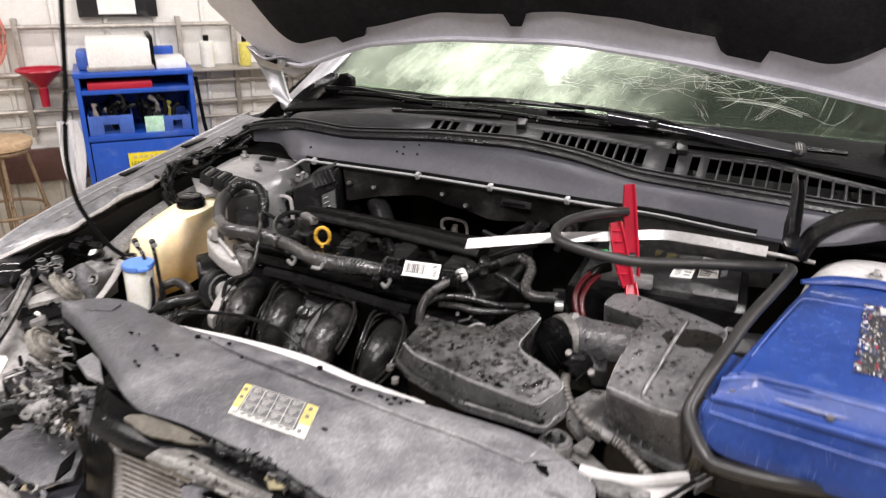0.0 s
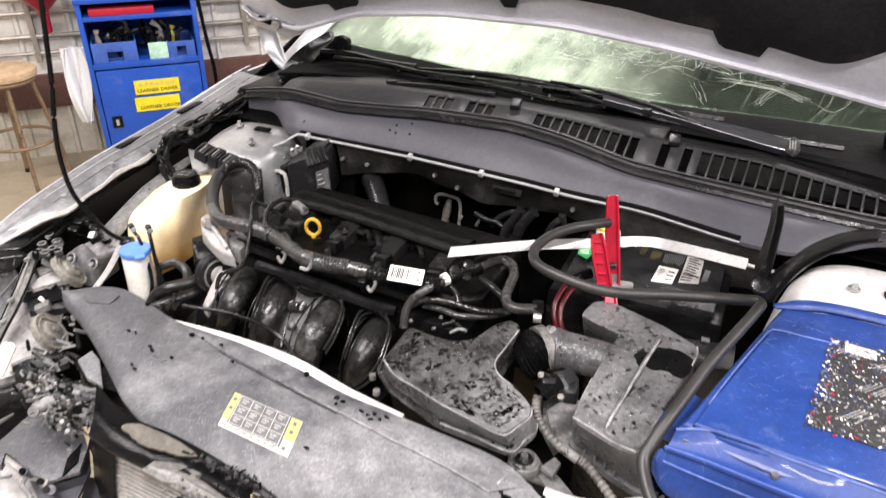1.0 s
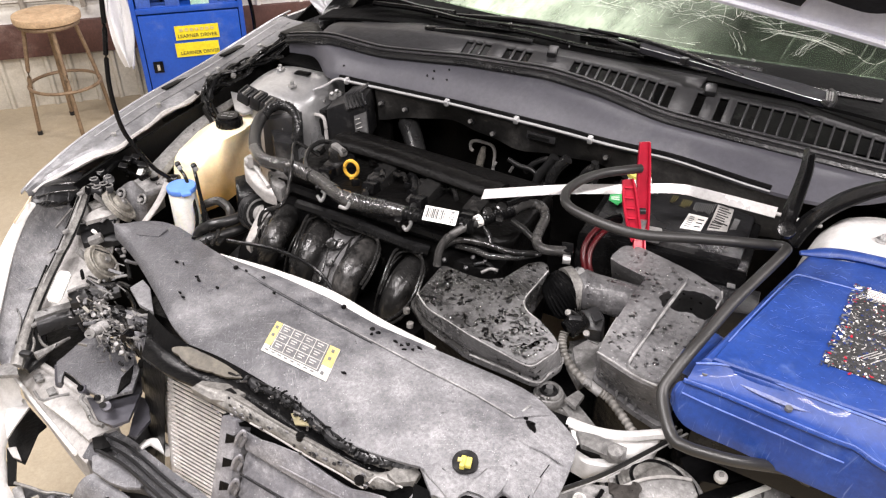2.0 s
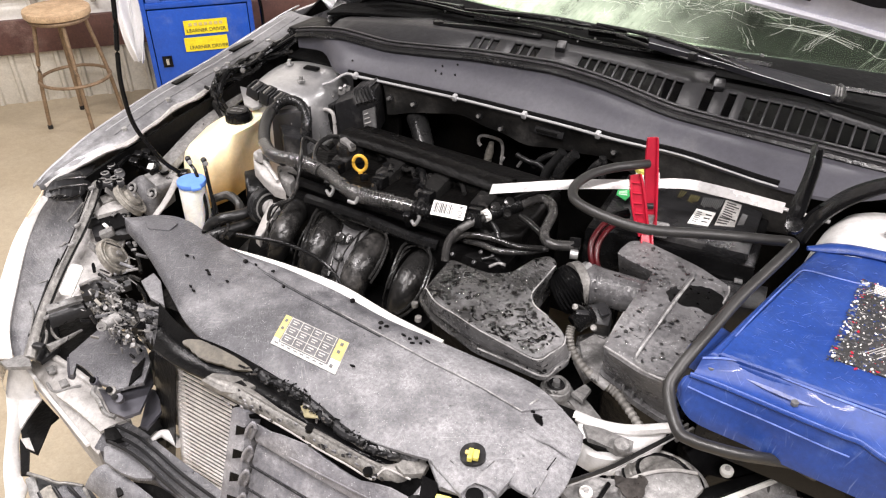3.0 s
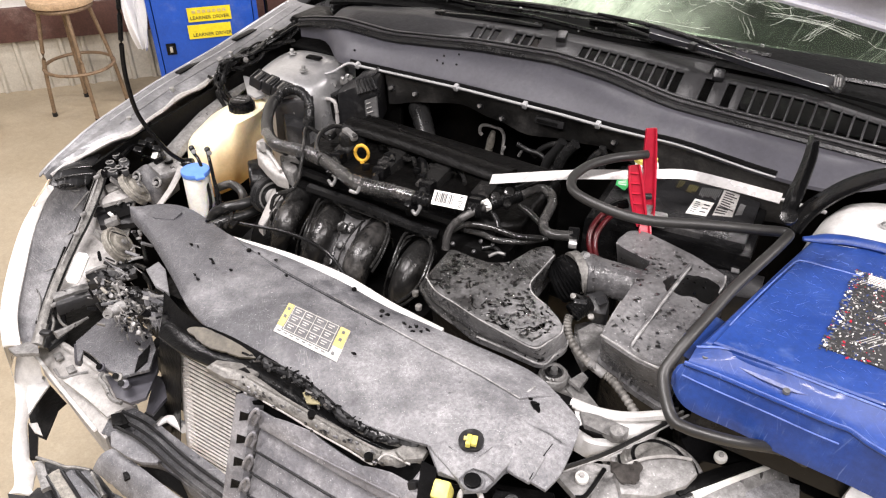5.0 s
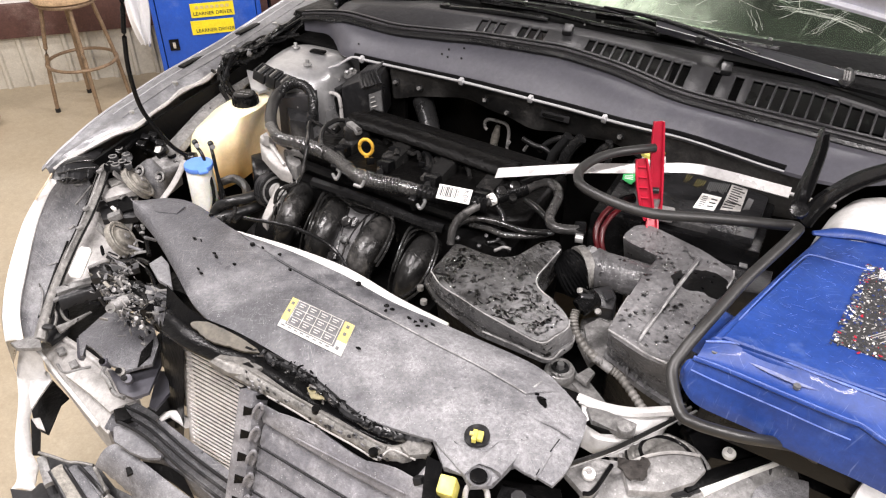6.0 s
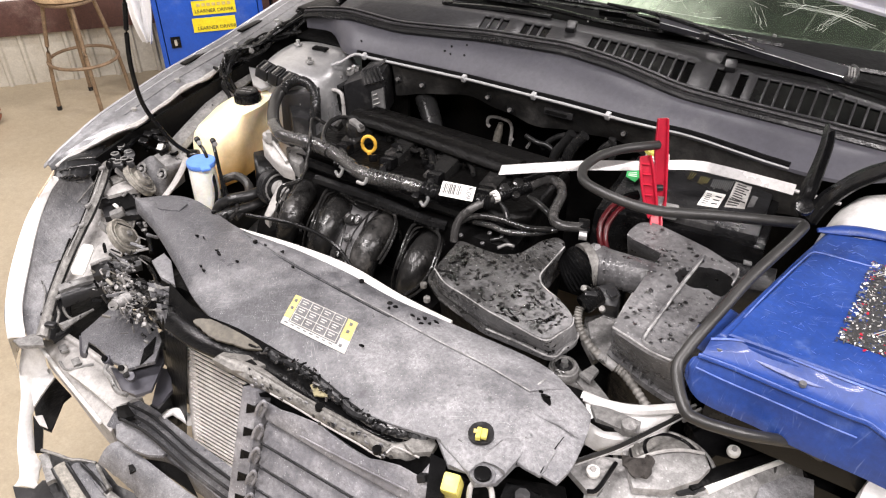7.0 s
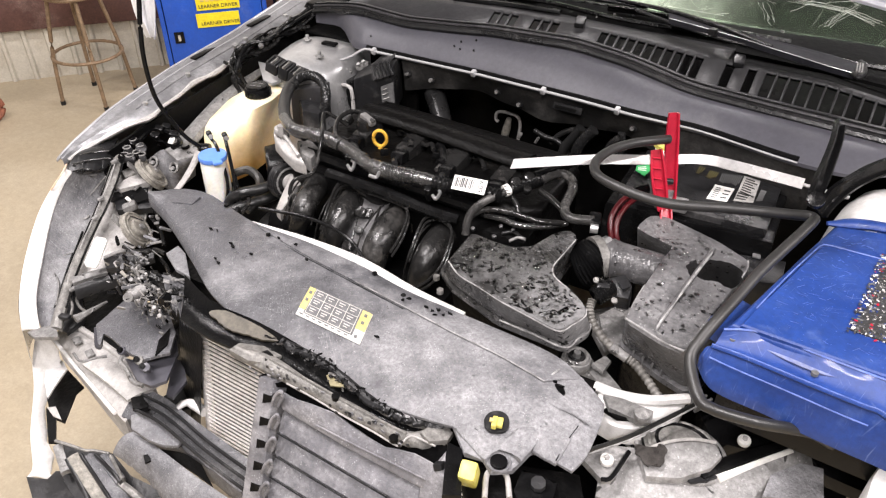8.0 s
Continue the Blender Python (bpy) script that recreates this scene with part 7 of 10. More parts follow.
part("box_ridge", tube(B(), [(0.323, 0.447, 0.936), (0.315, 0.360, 0.936), (0.309, 0.280, 0.936), (0.306, 0.235, 0.936), (0.313, 0.220, 0.936), (0.330, 0.216, 0.936), (0.346, 0.217, 0.936), (0.352, 0.224, 0.936), (0.356, 0.262, 0.936), (0.360, 0.290, 0.936)], 0.0026, 6, 6), M_WETBOX, air, "raised dusty ridge")
part("box_ridge", tube(B(), [(0.324, 0.435, 0.937), (0.316, 0.355, 0.937), (0.310, 0.276, 0.937), (0.307, 0.234, 0.937), (0.313, 0.221, 0.937), (0.330, 0.217, 0.937)], lambda t: 0.0012 + 0.0010 * abs(math.sin(9 * t)), 6, 6), M_WORN, air)
part("box_edge", tube(B(), [(0.264, 0.311, 0.934), (0.264, 0.276, 0.934), (0.265, 0.253, 0.934)], 0.0012, 6, 6), M_PALE, air, "worn pale edge")
part("bay_plate", slab(B(), [(0.205, 0.326, 0.840), (0.221, 0.363, 0.840), (0.248, 0.371, 0.840), (0.245, 0.328, 0.840), (0.263, 0.292, 0.840), (0.260, 0.260, 0.840), (0.236, 0.270, 0.840)], 0.006, 0.001), M_PALE, car, "pale dusty plate beside the intake")
M_WATER = material("standing_water", (0.006, 0.006, 0.006), 0.06, bump=0.0)
drops(shrunk(BOXT, 0.92), lambda x, y: 0.9346, 230, air, 6, 0.0007, 0.0034)
part("wet_patch", slab(B(), blob([(0.300, 0.385, 0.936), (0.306, 0.399, 0.936), (0.318, 0.398, 0.936), (0.327, 0.415, 0.936), (0.343, 0.421, 0.936), (0.361, 0.421, 0.936), (0.374, 0.405, 0.936), (0.373, 0.372, 0.936), (0.360, 0.364, 0.936), (0.347, 0.373, 0.936), (0.329, 0.365, 0.936), (0.320, 0.368, 0.936), (0.313, 0.366, 0.936), (0.305, 0.373, 0.936)], 6, 0.004), 0.001), M_WATER, air, "dark wet patch")
for c in [(0.274, 0.257, 0.855), (0.290, 0.248, 0.855), (0.305, 0.242, 0.855), (0.319, 0.238, 0.855), (0.332, 0.237, 0.855), (0.342, 0.241, 0.855)]:
    part("box_rib", box(B(), Vector(c) + Vector((0.004, 0.008, 0)), (0.002, 0.010, 0.030), (0, 0, 25), 0.0008), M_RESO, air)

# ---- reservoirs ----
TANK = [[(-0.655, 0.344, 0.770), (-0.631, 0.383, 0.770), (-0.619, 0.437, 0.770), (-0.632, 0.528, 0.770), (-0.656, 0.641, 0.770), (-0.727, 0.702, 0.770), (-0.791, 0.661, 0.770), (-0.771, 0.511, 0.770)],
        [(-0.702, 0.394, 0.850), (-0.622, 0.391, 0.850), (-0.602, 0.435, 0.850), (-0.624, 0.543, 0.850), (-0.644, 0.639, 0.850), (-0.718, 0.695, 0.850), (-0.775, 0.642, 0.850), (-0.774, 0.520, 0.850)],
        [(-0.695, 0.396, 0.872), (-0.619, 0.395, 0.872), (-0.603, 0.440, 0.872), (-0.621, 0.543, 0.872), (-0.640, 0.634, 0.872), (-0.703, 0.675, 0.872), (-0.751, 0.628, 0.872), (-0.751, 0.513, 0.872)],
        [(-0.688, 0.405, 0.888), (-0.619, 0.408, 0.888), (-0.607, 0.448, 0.888), (-0.621, 0.540, 0.888), (-0.641, 0.627, 0.888), (-0.690, 0.651, 0.888), (-0.726, 0.609, 0.888), (-0.730, 0.513, 0.888)],
        [(-0.654, 0.452, 0.913), (-0.623, 0.447, 0.913), (-0.608, 0.466, 0.913), (-0.607, 0.515, 0.913), (-0.620, 0.567, 0.913), (-0.654, 0.587, 0.913), (-0.684, 0.560, 0.913), (-0.690, 0.508, 0.913)],
        [(-0.653, 0.468, 0.917), (-0.630, 0.464, 0.917), (-0.618, 0.478, 0.917), (-0.616, 0.515, 0.917), (-0.623, 0.547, 0.917), (-0.645, 0.560, 0.917), (-0.665, 0.540, 0.917), (-0.673, 0.501, 0.917)]]
def facet(ring):
    """A ring with flat sides and tightly rounded corners."""
    pts = [Vector(p) for p in ring]
    return [p.lerp(q, t) for p, q in zip(pts, pts[1:] + pts[:1]) for t in (0.10, 0.30, 0.70, 0.90)]


tank = part("coolant_tank", loft(B(), [facet(r) for r in TANK]), M_TANK, car, "yellowed translucent coolant tank", smooth=50)
CAP = Vector((-0.644, 0.515, 0.924))
cap = part("tank_cap", cyl(cyl(B(), CAP, 0.0270, 0.020, (0, 0, 0), 32, 0.003, 0.0255), CAP + Vector((0, 0, 0.012)), 0.0230, 0.006, seg=28, bevel=0.002), M_BLACK, tank, "black screw cap")
part("tank_neck", cyl(B(), CAP - Vector((0, 0, 0.011)), 0.031, 0.008, seg=28, bevel=0.002), M_TANK, tank)
for x, y, s in ((-0.009, 0.004, 0.010), (0.004, 0.007, 0.008), (0.009, -0.004, 0.009), (-0.004, -0.008, 0.012)):
    part("cap_print", box(B(), CAP + Vector((x, y, 0.0152)), (s, 0.0035, 0.0008), (0, 0, 30)), M_DIRTY, cap, smooth=0)
for k in range(18):
    a = 2 * math.pi * k / 18
    part("cap_grip", box(B(), CAP + Vector((0.0266 * math.cos(a), 0.0266 * math.sin(a), -0.001)), (0.0022, 0.0042, 0.014), (0, 0, math.degrees(a))), M_BLACK, cap)
for k in range(5):
    part("tank_marking", box(B(), Vector((-0.624, 0.485, 0.890)).lerp(Vector((-0.625, 0.530, 0.892)), k / 4), (0.0012, 0.008, 0.0020), (0, 0, -24)), M_GREYPRINT, tank, smooth=0)
filler = part("washer_filler", cyl(B(), (-0.597, 0.327, 0.80), 0.0262, 0.13, (0, 0, 0), 28, 0.004, 0.0250), M_MILK, car, "milky white washer filler tube")
fc = part("filler_cap", cyl(B(), (-0.597, 0.328, 0.870), 0.0275, 0.011, (0, 0, 0), 28, 0.003), M_BLUECAP, filler, "blue flip cap")
part("cap_tab", box(B(), (-0.572, 0.315, 0.872), (0.02, 0.018, 0.006), (0, 0, -30), 0.002), M_BLUECAP, fc)
for k in range(2):
    part("washer_pipe", tube(B(), [(-0.625 + 0.03 * k, 0.352 + 0.012 * k, 0.895), (-0.60 + 0.03 * k, 0.345, 0.88), (-0.565 + 0.02 * k, 0.325, 0.83), (-0.565 + 0.02 * k, 0.315, 0.79), (-0.58, 0.30, 0.76)], 0.0034, 8), M_BLACK, car)
    part("pipe_cap", cyl(B(), (-0.627 + 0.03 * k, 0.354 + 0.012 * k, 0.90), 0.0055, 0.009, (20, 0, 0), 10, 0.002), M_GRILLE, car)
    part("pipe_nut", cyl(B(), (-0.618 + 0.03 * k, 0.350 + 0.012 * k, 0.897), 0.0048, 0.008, (70, 0, 40), 8, 0.001), M_PALE, car)
for o, z in ((0.0, 0.80), (0.02, 0.775)):
    part("lower_radiator_hose", tube(B(), [(-0.50, 0.40, z + 0.01), (-0.505, 0.36, z + 0.012), (-0.53, 0.325 - o, z + 0.01), (-0.555, 0.315 - o, z - 0.01), (-0.57, 0.30, z - 0.06)], 0.0105, 12), M_RUBBER, car, "black rubber hose")
part("filler_support", tube(B(), [(-0.632, 0.326, 0.872), (-0.634, 0.307, 0.850), (-0.639, 0.286, 0.828), (-0.651, 0.258, 0.800)], 0.0075, 8, flat=0.6), M_BEAM, car, "white painted support strut")

# hood prop rod
rod = part("prop_rod", tube(B(), [(-0.640, 0.345, 0.868), (-0.653, 0.323, 0.895), (-0.663, 0.305, 0.935), (-0.674, 0.288, 0.99), (-0.676, 0.285, 1.06), (-0.672, 0.290, 1.12), (-0.667, 0.299, 1.18), (-0.661, 0.31, 1.283), (-0.655, 0.33, 1.45), (-0.65, 0.36, 1.70), (-0.648, 0.385, 1.845)], 0.0043, 10), M_BLACK, car, "thin black hood prop rod")
part("rod_pivot", cyl(B(), (-0.640, 0.348, 0.862), 0.014, 0.02, (0, 90, 30), 14, 0.003), M_BLACK, rod)

# ---- sight shield over the radiator: rises slightly towards the driver's side ----
COVER_REAR = [(-0.636, 0.201, 0.842), (-0.595, 0.241, 0.842), (-0.533, 0.255, 0.842), (-0.400, 0.229, 0.843), (-0.283, 0.232, 0.846), (-0.170, 0.224, 0.850), (-0.059, 0.206, 0.854), (0.040, 0.199, 0.859), (0.185, 0.186, 0.868), (0.246, 0.160, 0.872)]
COVER_FRONT = [(-0.619, 0.183, 0.838), (-0.530, 0.152, 0.838), (-0.422, 0.102, 0.838), (-0.331, 0.057, 0.840), (-0.254, 0.037, 0.842), (-0.181, 0.036, 0.846), (-0.048, 0.024, 0.852), (0.028, 0.004, 0.857), (0.111, 0.008, 0.864), (0.212, 0.030, 0.870)]
REAR_RUN, FRONT_RUN = spline(COVER_REAR, 8), spline(COVER_FRONT, 8)


def cover_point(u, v):
    """Crowned in the middle and rolled down along its front edge."""
    k = u * (len(REAR_RUN) - 1)
    i = min(int(k), len(REAR_RUN) - 2)
    p = REAR_RUN[i].lerp(REAR_RUN[i + 1], k - i).lerp(FRONT_RUN[i].lerp(FRONT_RUN[i + 1], k - i), v)
    return Vector((p.x, p.y, p.z + 0.011 * math.sin(math.pi * v) - 0.006 * max(0.0, (v - 0.84) / 0.16) ** 2 + 0.0012 * noise.noise(p * 7)))


cover = part("radiator_cover", sheet(B(), cover_point, 90, 30, 0.004), M_SHIELD, car, "dusty grey plastic radiator cover")
CREASE = [(-0.372, 0.217, 0.848), (-0.247, 0.192, 0.855), (-0.137, 0.175, 0.861), (-0.037, 0.162, 0.865), (0.058, 0.147, 0.871), (0.135, 0.136, 0.877), (0.206, 0.121, 0.882)]
part("cover_fold", slab(B(), [(-0.614, 0.192, 0.846), (-0.598, 0.217, 0.852), (-0.566, 0.228, 0.854), (-0.531, 0.229, 0.853), (-0.525, 0.204, 0.853), (-0.556, 0.190, 0.853)], 0.004, 0.0015), M_SHIELD, cover, "folded end of the cover")
part("cover_step", ruled(B(), [(x, y, z - 0.001) for x, y, z in COVER_REAR[3:]], CREASE, 0.0045, 70, 6, 0.003), M_SHIELD, cover, "raised rear strip")
# pale and dark tubes paint the crease's lit edge and its shadow
part("crease_edge", tube(B(), CREASE[2:], 0.0009, 5), M_WORN, cover, "pale line for the lit crease")
part("crease_shadow", tube(B(), [Vector(p) + Vector((-0.0005, -0.0026, -0.0035)) for p in CREASE[:4]], 0.0016, 5), M_GRILLE, cover, "dark line for the shade below the crease")
part("cover_end", ruled(B(), [cover_point(1.0, v) + Vector((-0.003, 0, 0.0006)) for v in (0.0, 0.25, 0.5, 0.75, 1.0)], [(0.283, 0.139, 0.866), (0.290, 0.111, 0.868), (0.293, 0.078, 0.868), (0.294, 0.050, 0.868), (0.288, 0.024, 0.866)], 0.004, 40, 10, 0.002), M_SHIELD, cover, "dusty creased cover end")
part("end_fold", slab(B(), [(0.233, 0.049, 0.876), (0.242, 0.056, 0.878), (0.261, 0.060, 0.878), (0.271, 0.059, 0.876), (0.270, 0.032, 0.870), (0.268, 0.022, 0.869), (0.249, 0.023, 0.869), (0.237, 0.025, 0.869)], 0.005, 0.002), M_SHIELD, cover, "folded front corner")
part("end_seam", tube(B(), [(0.267, 0.025, 0.870), (0.267, 0.052, 0.873), (0.271, 0.078, 0.880)], 0.0006, 5), M_BLACK, cover, "dark split")
part("end_ridge", tube(B(), [(0.217, 0.091, 0.881), (0.237, 0.091, 0.881), (0.259, 0.092, 0.881), (0.281, 0.090, 0.878)], 0.0020, 6), M_SHIELD, cover)
part("end_edge", tube(B(), [(0.207, 0.123, 0.879), (0.209, 0.139, 0.879), (0.213, 0.153, 0.879)], 0.0014, 5), M_WORN, cover)
part("end_scrap", slab(B(), blob([(0.219, 0.123, 0.883), (0.228, 0.124, 0.883), (0.236, 0.117, 0.883), (0.236, 0.111, 0.883), (0.228, 0.115, 0.883)], 4, 0.002), 0.002), M_DEEP, cover, smooth=0)
part("clip_plate", slab(B(), [(0.141, 0.007, 0.868), (0.162, 0.019, 0.869), (0.186, 0.010, 0.870), (0.206, 0.021, 0.871), (0.208, 0.042, 0.873), (0.217, 0.054, 0.875), (0.232, 0.053, 0.875), (0.239, 0.038, 0.873), (0.235, 0.019, 0.871), (0.233, 0.003, 0.869), (0.218, 0.010, 0.869), (0.202, 0.008, 0.868), (0.196, -0.002, 0.867), (0.197, -0.017, 0.866), (0.173, -0.006, 0.866), (0.153, 0.001, 0.866)], 0.006, 0.002), M_SHIELD, cover, "pale dusty clip plate")
part("clip_skirt", slab(B(), [(0.137, 0.010, 0.864), (0.169, -0.017, 0.862), (0.191, -0.012, 0.862), (0.207, -0.022, 0.860), (0.228, -0.007, 0.860), (0.235, 0.026, 0.862), (0.252, 0.043, 0.864), (0.242, 0.066, 0.866), (0.173, 0.050, 0.868)], 0.006, 0.002), M_SHIELD, cover, "dusty lower edge of the cover")
part("lobe_ring", tube(B(), [Vector((0.209, -0.006, 0.862)) + Vector((0.0135 * math.cos(t), 0.0135 * math.sin(t), 0.0)) for t in np.linspace(0, 6.2832, 24, endpoint=False)], 0.0016, 6, smooth=False, closed=True), M_LOOSE, cover)
part("lobe_stop", cyl(B(), (0.209, -0.006, 0.862), 0.0105, 0.005, seg=20, bevel=0.0015), M_BLACK, cover, "black rubber stop")
for c in [(-0.346, 0.207, 0.851), (-0.476, 0.238, 0.848), (-0.043, 0.183, 0.861), (0.012, 0.168, 0.865), (-0.055, 0.186, 0.861), (-0.126, 0.211, 0.857)]:
    part("push_pin", cyl(B(), c, 0.0042, 0.004, (0, 0, 0), 12, 0.001), M_BLACK, cover)
sock = part("clip_socket", slab(B(), blob([(0.168, 0.032, 0.874), (0.169, 0.044, 0.875), (0.179, 0.052, 0.876), (0.191, 0.050, 0.876), (0.199, 0.038, 0.875), (0.196, 0.028, 0.873), (0.184, 0.022, 0.872), (0.174, 0.024, 0.872)], 4), 0.004), M_GRILLE, cover, "dark clip socket")
part("clip", box(box(B(), (0.183, 0.030, 0.879), (0.006, 0.016, 0.007), (0, 0, 18), 0.0012), (0.189, 0.033, 0.879), (0.007, 0.013, 0.006), (0, 0, 18), 0.0012), M_NEON, cover, "yellow clip")
part("clip_notch", box(B(), (0.180, 0.028, 0.884), (0.005, 0.005, 0.002), (0, 0, 20)), M_LABELY, cover)
# emissions label: white with amber ends and printed bars
LTL, LTR, LBR, LBL = [Vector(p) for p in ((-0.188, 0.128, 0.8600), (-0.063, 0.121, 0.8652), (-0.048, 0.065, 0.8614), (-0.167, 0.071, 0.8550))]
LX, LY = ((LTR - LTL) + (LBR - LBL)) / 2, ((LTL - LBL) + (LTR - LBR)) / 2
LN = LX.cross(LY).normalized()
LX, LY = LX / 0.110, LY / 0.054
SL = Matrix(((LX.x, LY.x, LN.x, 0), (LX.y, LY.y, LN.y, 0), (LX.z, LY.z, LN.z, 0), (0, 0, 0, 1)))
SL = Matrix.Translation((LTL + LTR + LBR + LBL) / 4) @ SL
def on_label(name, c, size, mat, lift=0.0):
    bm = box(B(), (c[0], c[1], lift), (size[0], size[1], 0.001))
    bmesh.ops.transform(bm, matrix=SL, verts=bm.verts)
    return part(name, bm, mat, cover, smooth=0)
M_NOTICE = material("aged_notice_paper", (0.60, 0.59, 0.55), 0.5, 0.0, (0.50, 0.49, 0.46), scale=30, bump=0.0, grit=0.15)
M_DARKPRINT = material("dark_label_field", (0.14, 0.14, 0.145), 0.5, bump=0.0)
on_label("notice_label", (0, 0.001), (0.110, 0.054), M_NOTICE)
on_label("amber_band", (-0.0495, 0.007), (0.011, 0.041), M_LABELY, 0.001)
on_label("amber_band", (0.0465, 0.011), (0.016, 0.033), M_LABELY, 0.001)
on_label("print_field", (-0.003, 0.005), (0.084, 0.047), M_DARKPRINT, 0.001)
for r in range(4):
    on_label("grid_line", (-0.003, 0.0265 - 0.0145 * r), (0.079, 0.0006), M_NOTICE, 0.002)
for c in range(5):
    on_label("grid_line", (-0.042 + 0.0195 * c, 0.005), (0.0006, 0.044), M_NOTICE, 0.002)
for r in range(3):
    for c in range(4):
        on_label("print_line", (-0.033 + 0.0195 * c, 0.022 - 0.0145 * r), (0.010, 0.0011), M_NOTICE, 0.002)
        on_label("print_line", (-0.034 + 0.0195 * c, 0.018 - 0.0145 * r), (0.007, 0.0009), M_NOTICE, 0.002)
for c in range(8):
    on_label("print_line", (-0.047 + 0.011 * c, -0.0215), (0.006, 0.0018), M_GREYPRINT, 0.001)
for p in ((-0.0495, 0.018), (-0.0495, 0.004), (0.0465, 0.020), (0.0465, 0.007), (0.045, -0.018)):
    on_label("warning_mark", p, (0.0045, 0.005), M_GREYPRINT, 0.002)
part("latch_panel_rail", ruled(B(), [(-0.408, 0.232, 0.842), (-0.296, 0.246, 0.842), (-0.176, 0.246, 0.845), (-0.060, 0.223, 0.850), (0.040, 0.209, 0.855)], [(-0.383, 0.222, 0.838), (-0.279, 0.226, 0.840), (-0.167, 0.223, 0.845), (-0.058, 0.204, 0.849), (0.042, 0.197, 0.854)], 0.006, 24, 3, 0.002), M_WHITE, car, "white painted latch panel edge")
part("rail_hole", slab(B(), [(-0.156, 0.221, 0.848), (-0.142, 0.223, 0.848), (-0.136, 0.218, 0.847), (-0.147, 0.215, 0.848)], 0.003), M_DEEP, car)
part("latch_panel", sheet(B(), lambda u, v: (-0.42 + 0.68 * u, 0.075 + 0.11 * v, 0.822 + 0.03 * u), 16, 4, 0.03), M_DEEP, car)

# ---- loose clamps and the jump starter ----
starter = empty("jump_starter", (0.62, 0.34, 0.80), "scratched blue plastic jump starter lying on the fender", "jump starter")
TOPO = [(0.388, 0.205), (0.93, 0.190), (0.93, 0.520), (0.53, 0.512), (0.462, 0.492), (0.440, 0.40)]
lid = part("case_top", plate(B(), TOPO, 1.004, 0.955, 0.010, 3), M_BLUE, starter, "scratched blue case top")
part("inner_panel", plate(B(), [(0.400, 0.2065), (0.90, 0.2035), (0.90, 0.450), (0.54, 0.434), (0.463, 0.428), (0.453, 0.418), (0.409, 0.240)], 1.0075, 1.0, 0.002, 1), M_BLUE, starter)
part("rear_lip", tube(B(), [(0.452, 0.488, 1.004), (0.52, 0.515, 1.006), (0.66, 0.520, 1.006), (0.93, 0.522, 1.006)], lambda t: 0.004 + 0.006 * min(1.0, 7 * t), 10, flat=0.7), M_BLUE, starter)
BAND_TOP = [(0.371, 0.165, 0.980), (0.379, 0.179, 0.985), (0.419, 0.178, 0.986), (0.479, 0.174, 0.986), (0.535, 0.171, 0.986), (0.554, 0.171, 0.986), (0.575, 0.161, 0.986), (0.618, 0.150, 0.986)]
BAND_LOW = [(0.371, 0.172, 0.965), (0.385, 0.166, 0.950), (0.405, 0.163, 0.943), (0.459, 0.165, 0.938), (0.496, 0.162, 0.935), (0.541, 0.159, 0.935), (0.574, 0.157, 0.935), (0.637, 0.149, 0.935)]
EDGE_LINE = [(0.385, 0.197, 0.999), (0.409, 0.205, 1.003), (0.438, 0.210, 1.003), (0.480, 0.206, 1.003), (0.526, 0.204, 1.003), (0.562, 0.203, 1.003), (0.610, 0.201, 1.003)]
part("valley", ruled(B(), EDGE_LINE, BAND_TOP[1:], 0.02, 40, 8, -0.007), M_BLUE, starter)
part("front_band", ruled(B(), BAND_TOP, BAND_LOW, 0.01, 50, 8, 0.004), M_BLUE, starter, "blue front band")
M_WORNBLUE = material("worn_blue_edge", (0.12, 0.17, 0.42), 0.45, 0.0, (0.05, 0.10, 0.36), scale=60, bump=0.1, grit=0.3)
part("panel_edge", tube(B(), [(0.409, 0.244, 1.008), (0.420, 0.294, 1.008), (0.434, 0.352, 1.008), (0.448, 0.405, 1.008), (0.453, 0.420, 1.008), (0.462, 0.427, 1.008), (0.496, 0.429, 1.008), (0.540, 0.432, 1.008)], 0.0009, 5), M_WORNBLUE, starter, "worn pale edge")
part("panel_edge", tube(B(), [Vector(p) + Vector((0, 0, 0.001)) for p in EDGE_LINE], 0.0014, 5), M_WORNBLUE, starter, "worn pale edge")
scr = B()
rnd = random.Random(41)
for k in range(340):
    c = (rnd.uniform(0.415, 0.56), rnd.uniform(0.215, 0.47), 1.0078 if k % 9 else 1.0082)
    low = 0.418 + 0.14 * max(0.0, c[1] - 0.215)
    if c[0] > low and not (c[0] > 0.508 and 0.25 < c[1] < 0.44):
        box(scr, (c[0], c[1], 1.0078 if c[0] > low else 1.0043), (0.001 + 0.013 * rnd.random() ** 3, rnd.uniform(0.0001, 0.00026), 0.0004), (0, 0, rnd.choice((48, 55, 62, 5, -12, -35, 80)) + rnd.uniform(-14, 14)))
part("scratches", scr, M_WORNBLUE, lid, "fine pale scratches", smooth=0, kind="stuff")
part("band_seam", tube(B(), [Vector(a).lerp(Vector(b), 0.36) + Vector((0, -0.004, 0.003)) for a, b in zip(BAND_TOP[1:6], BAND_LOW[1:6])], 0.0009, 5), M_WORNBLUE, starter)
part("band_ridge", tube(B(), [Vector(p) + Vector((0, 0, 0.001)) for p in BAND_TOP[1:]], 0.0032, 8), M_BLUE, starter)
part("ridge_wear", tube(B(), [Vector(p) + Vector((0, -0.0008, 0.0042)) for p in BAND_TOP[1:]], 0.0007, 5), M_WORNBLUE, starter, "worn pale ridge")
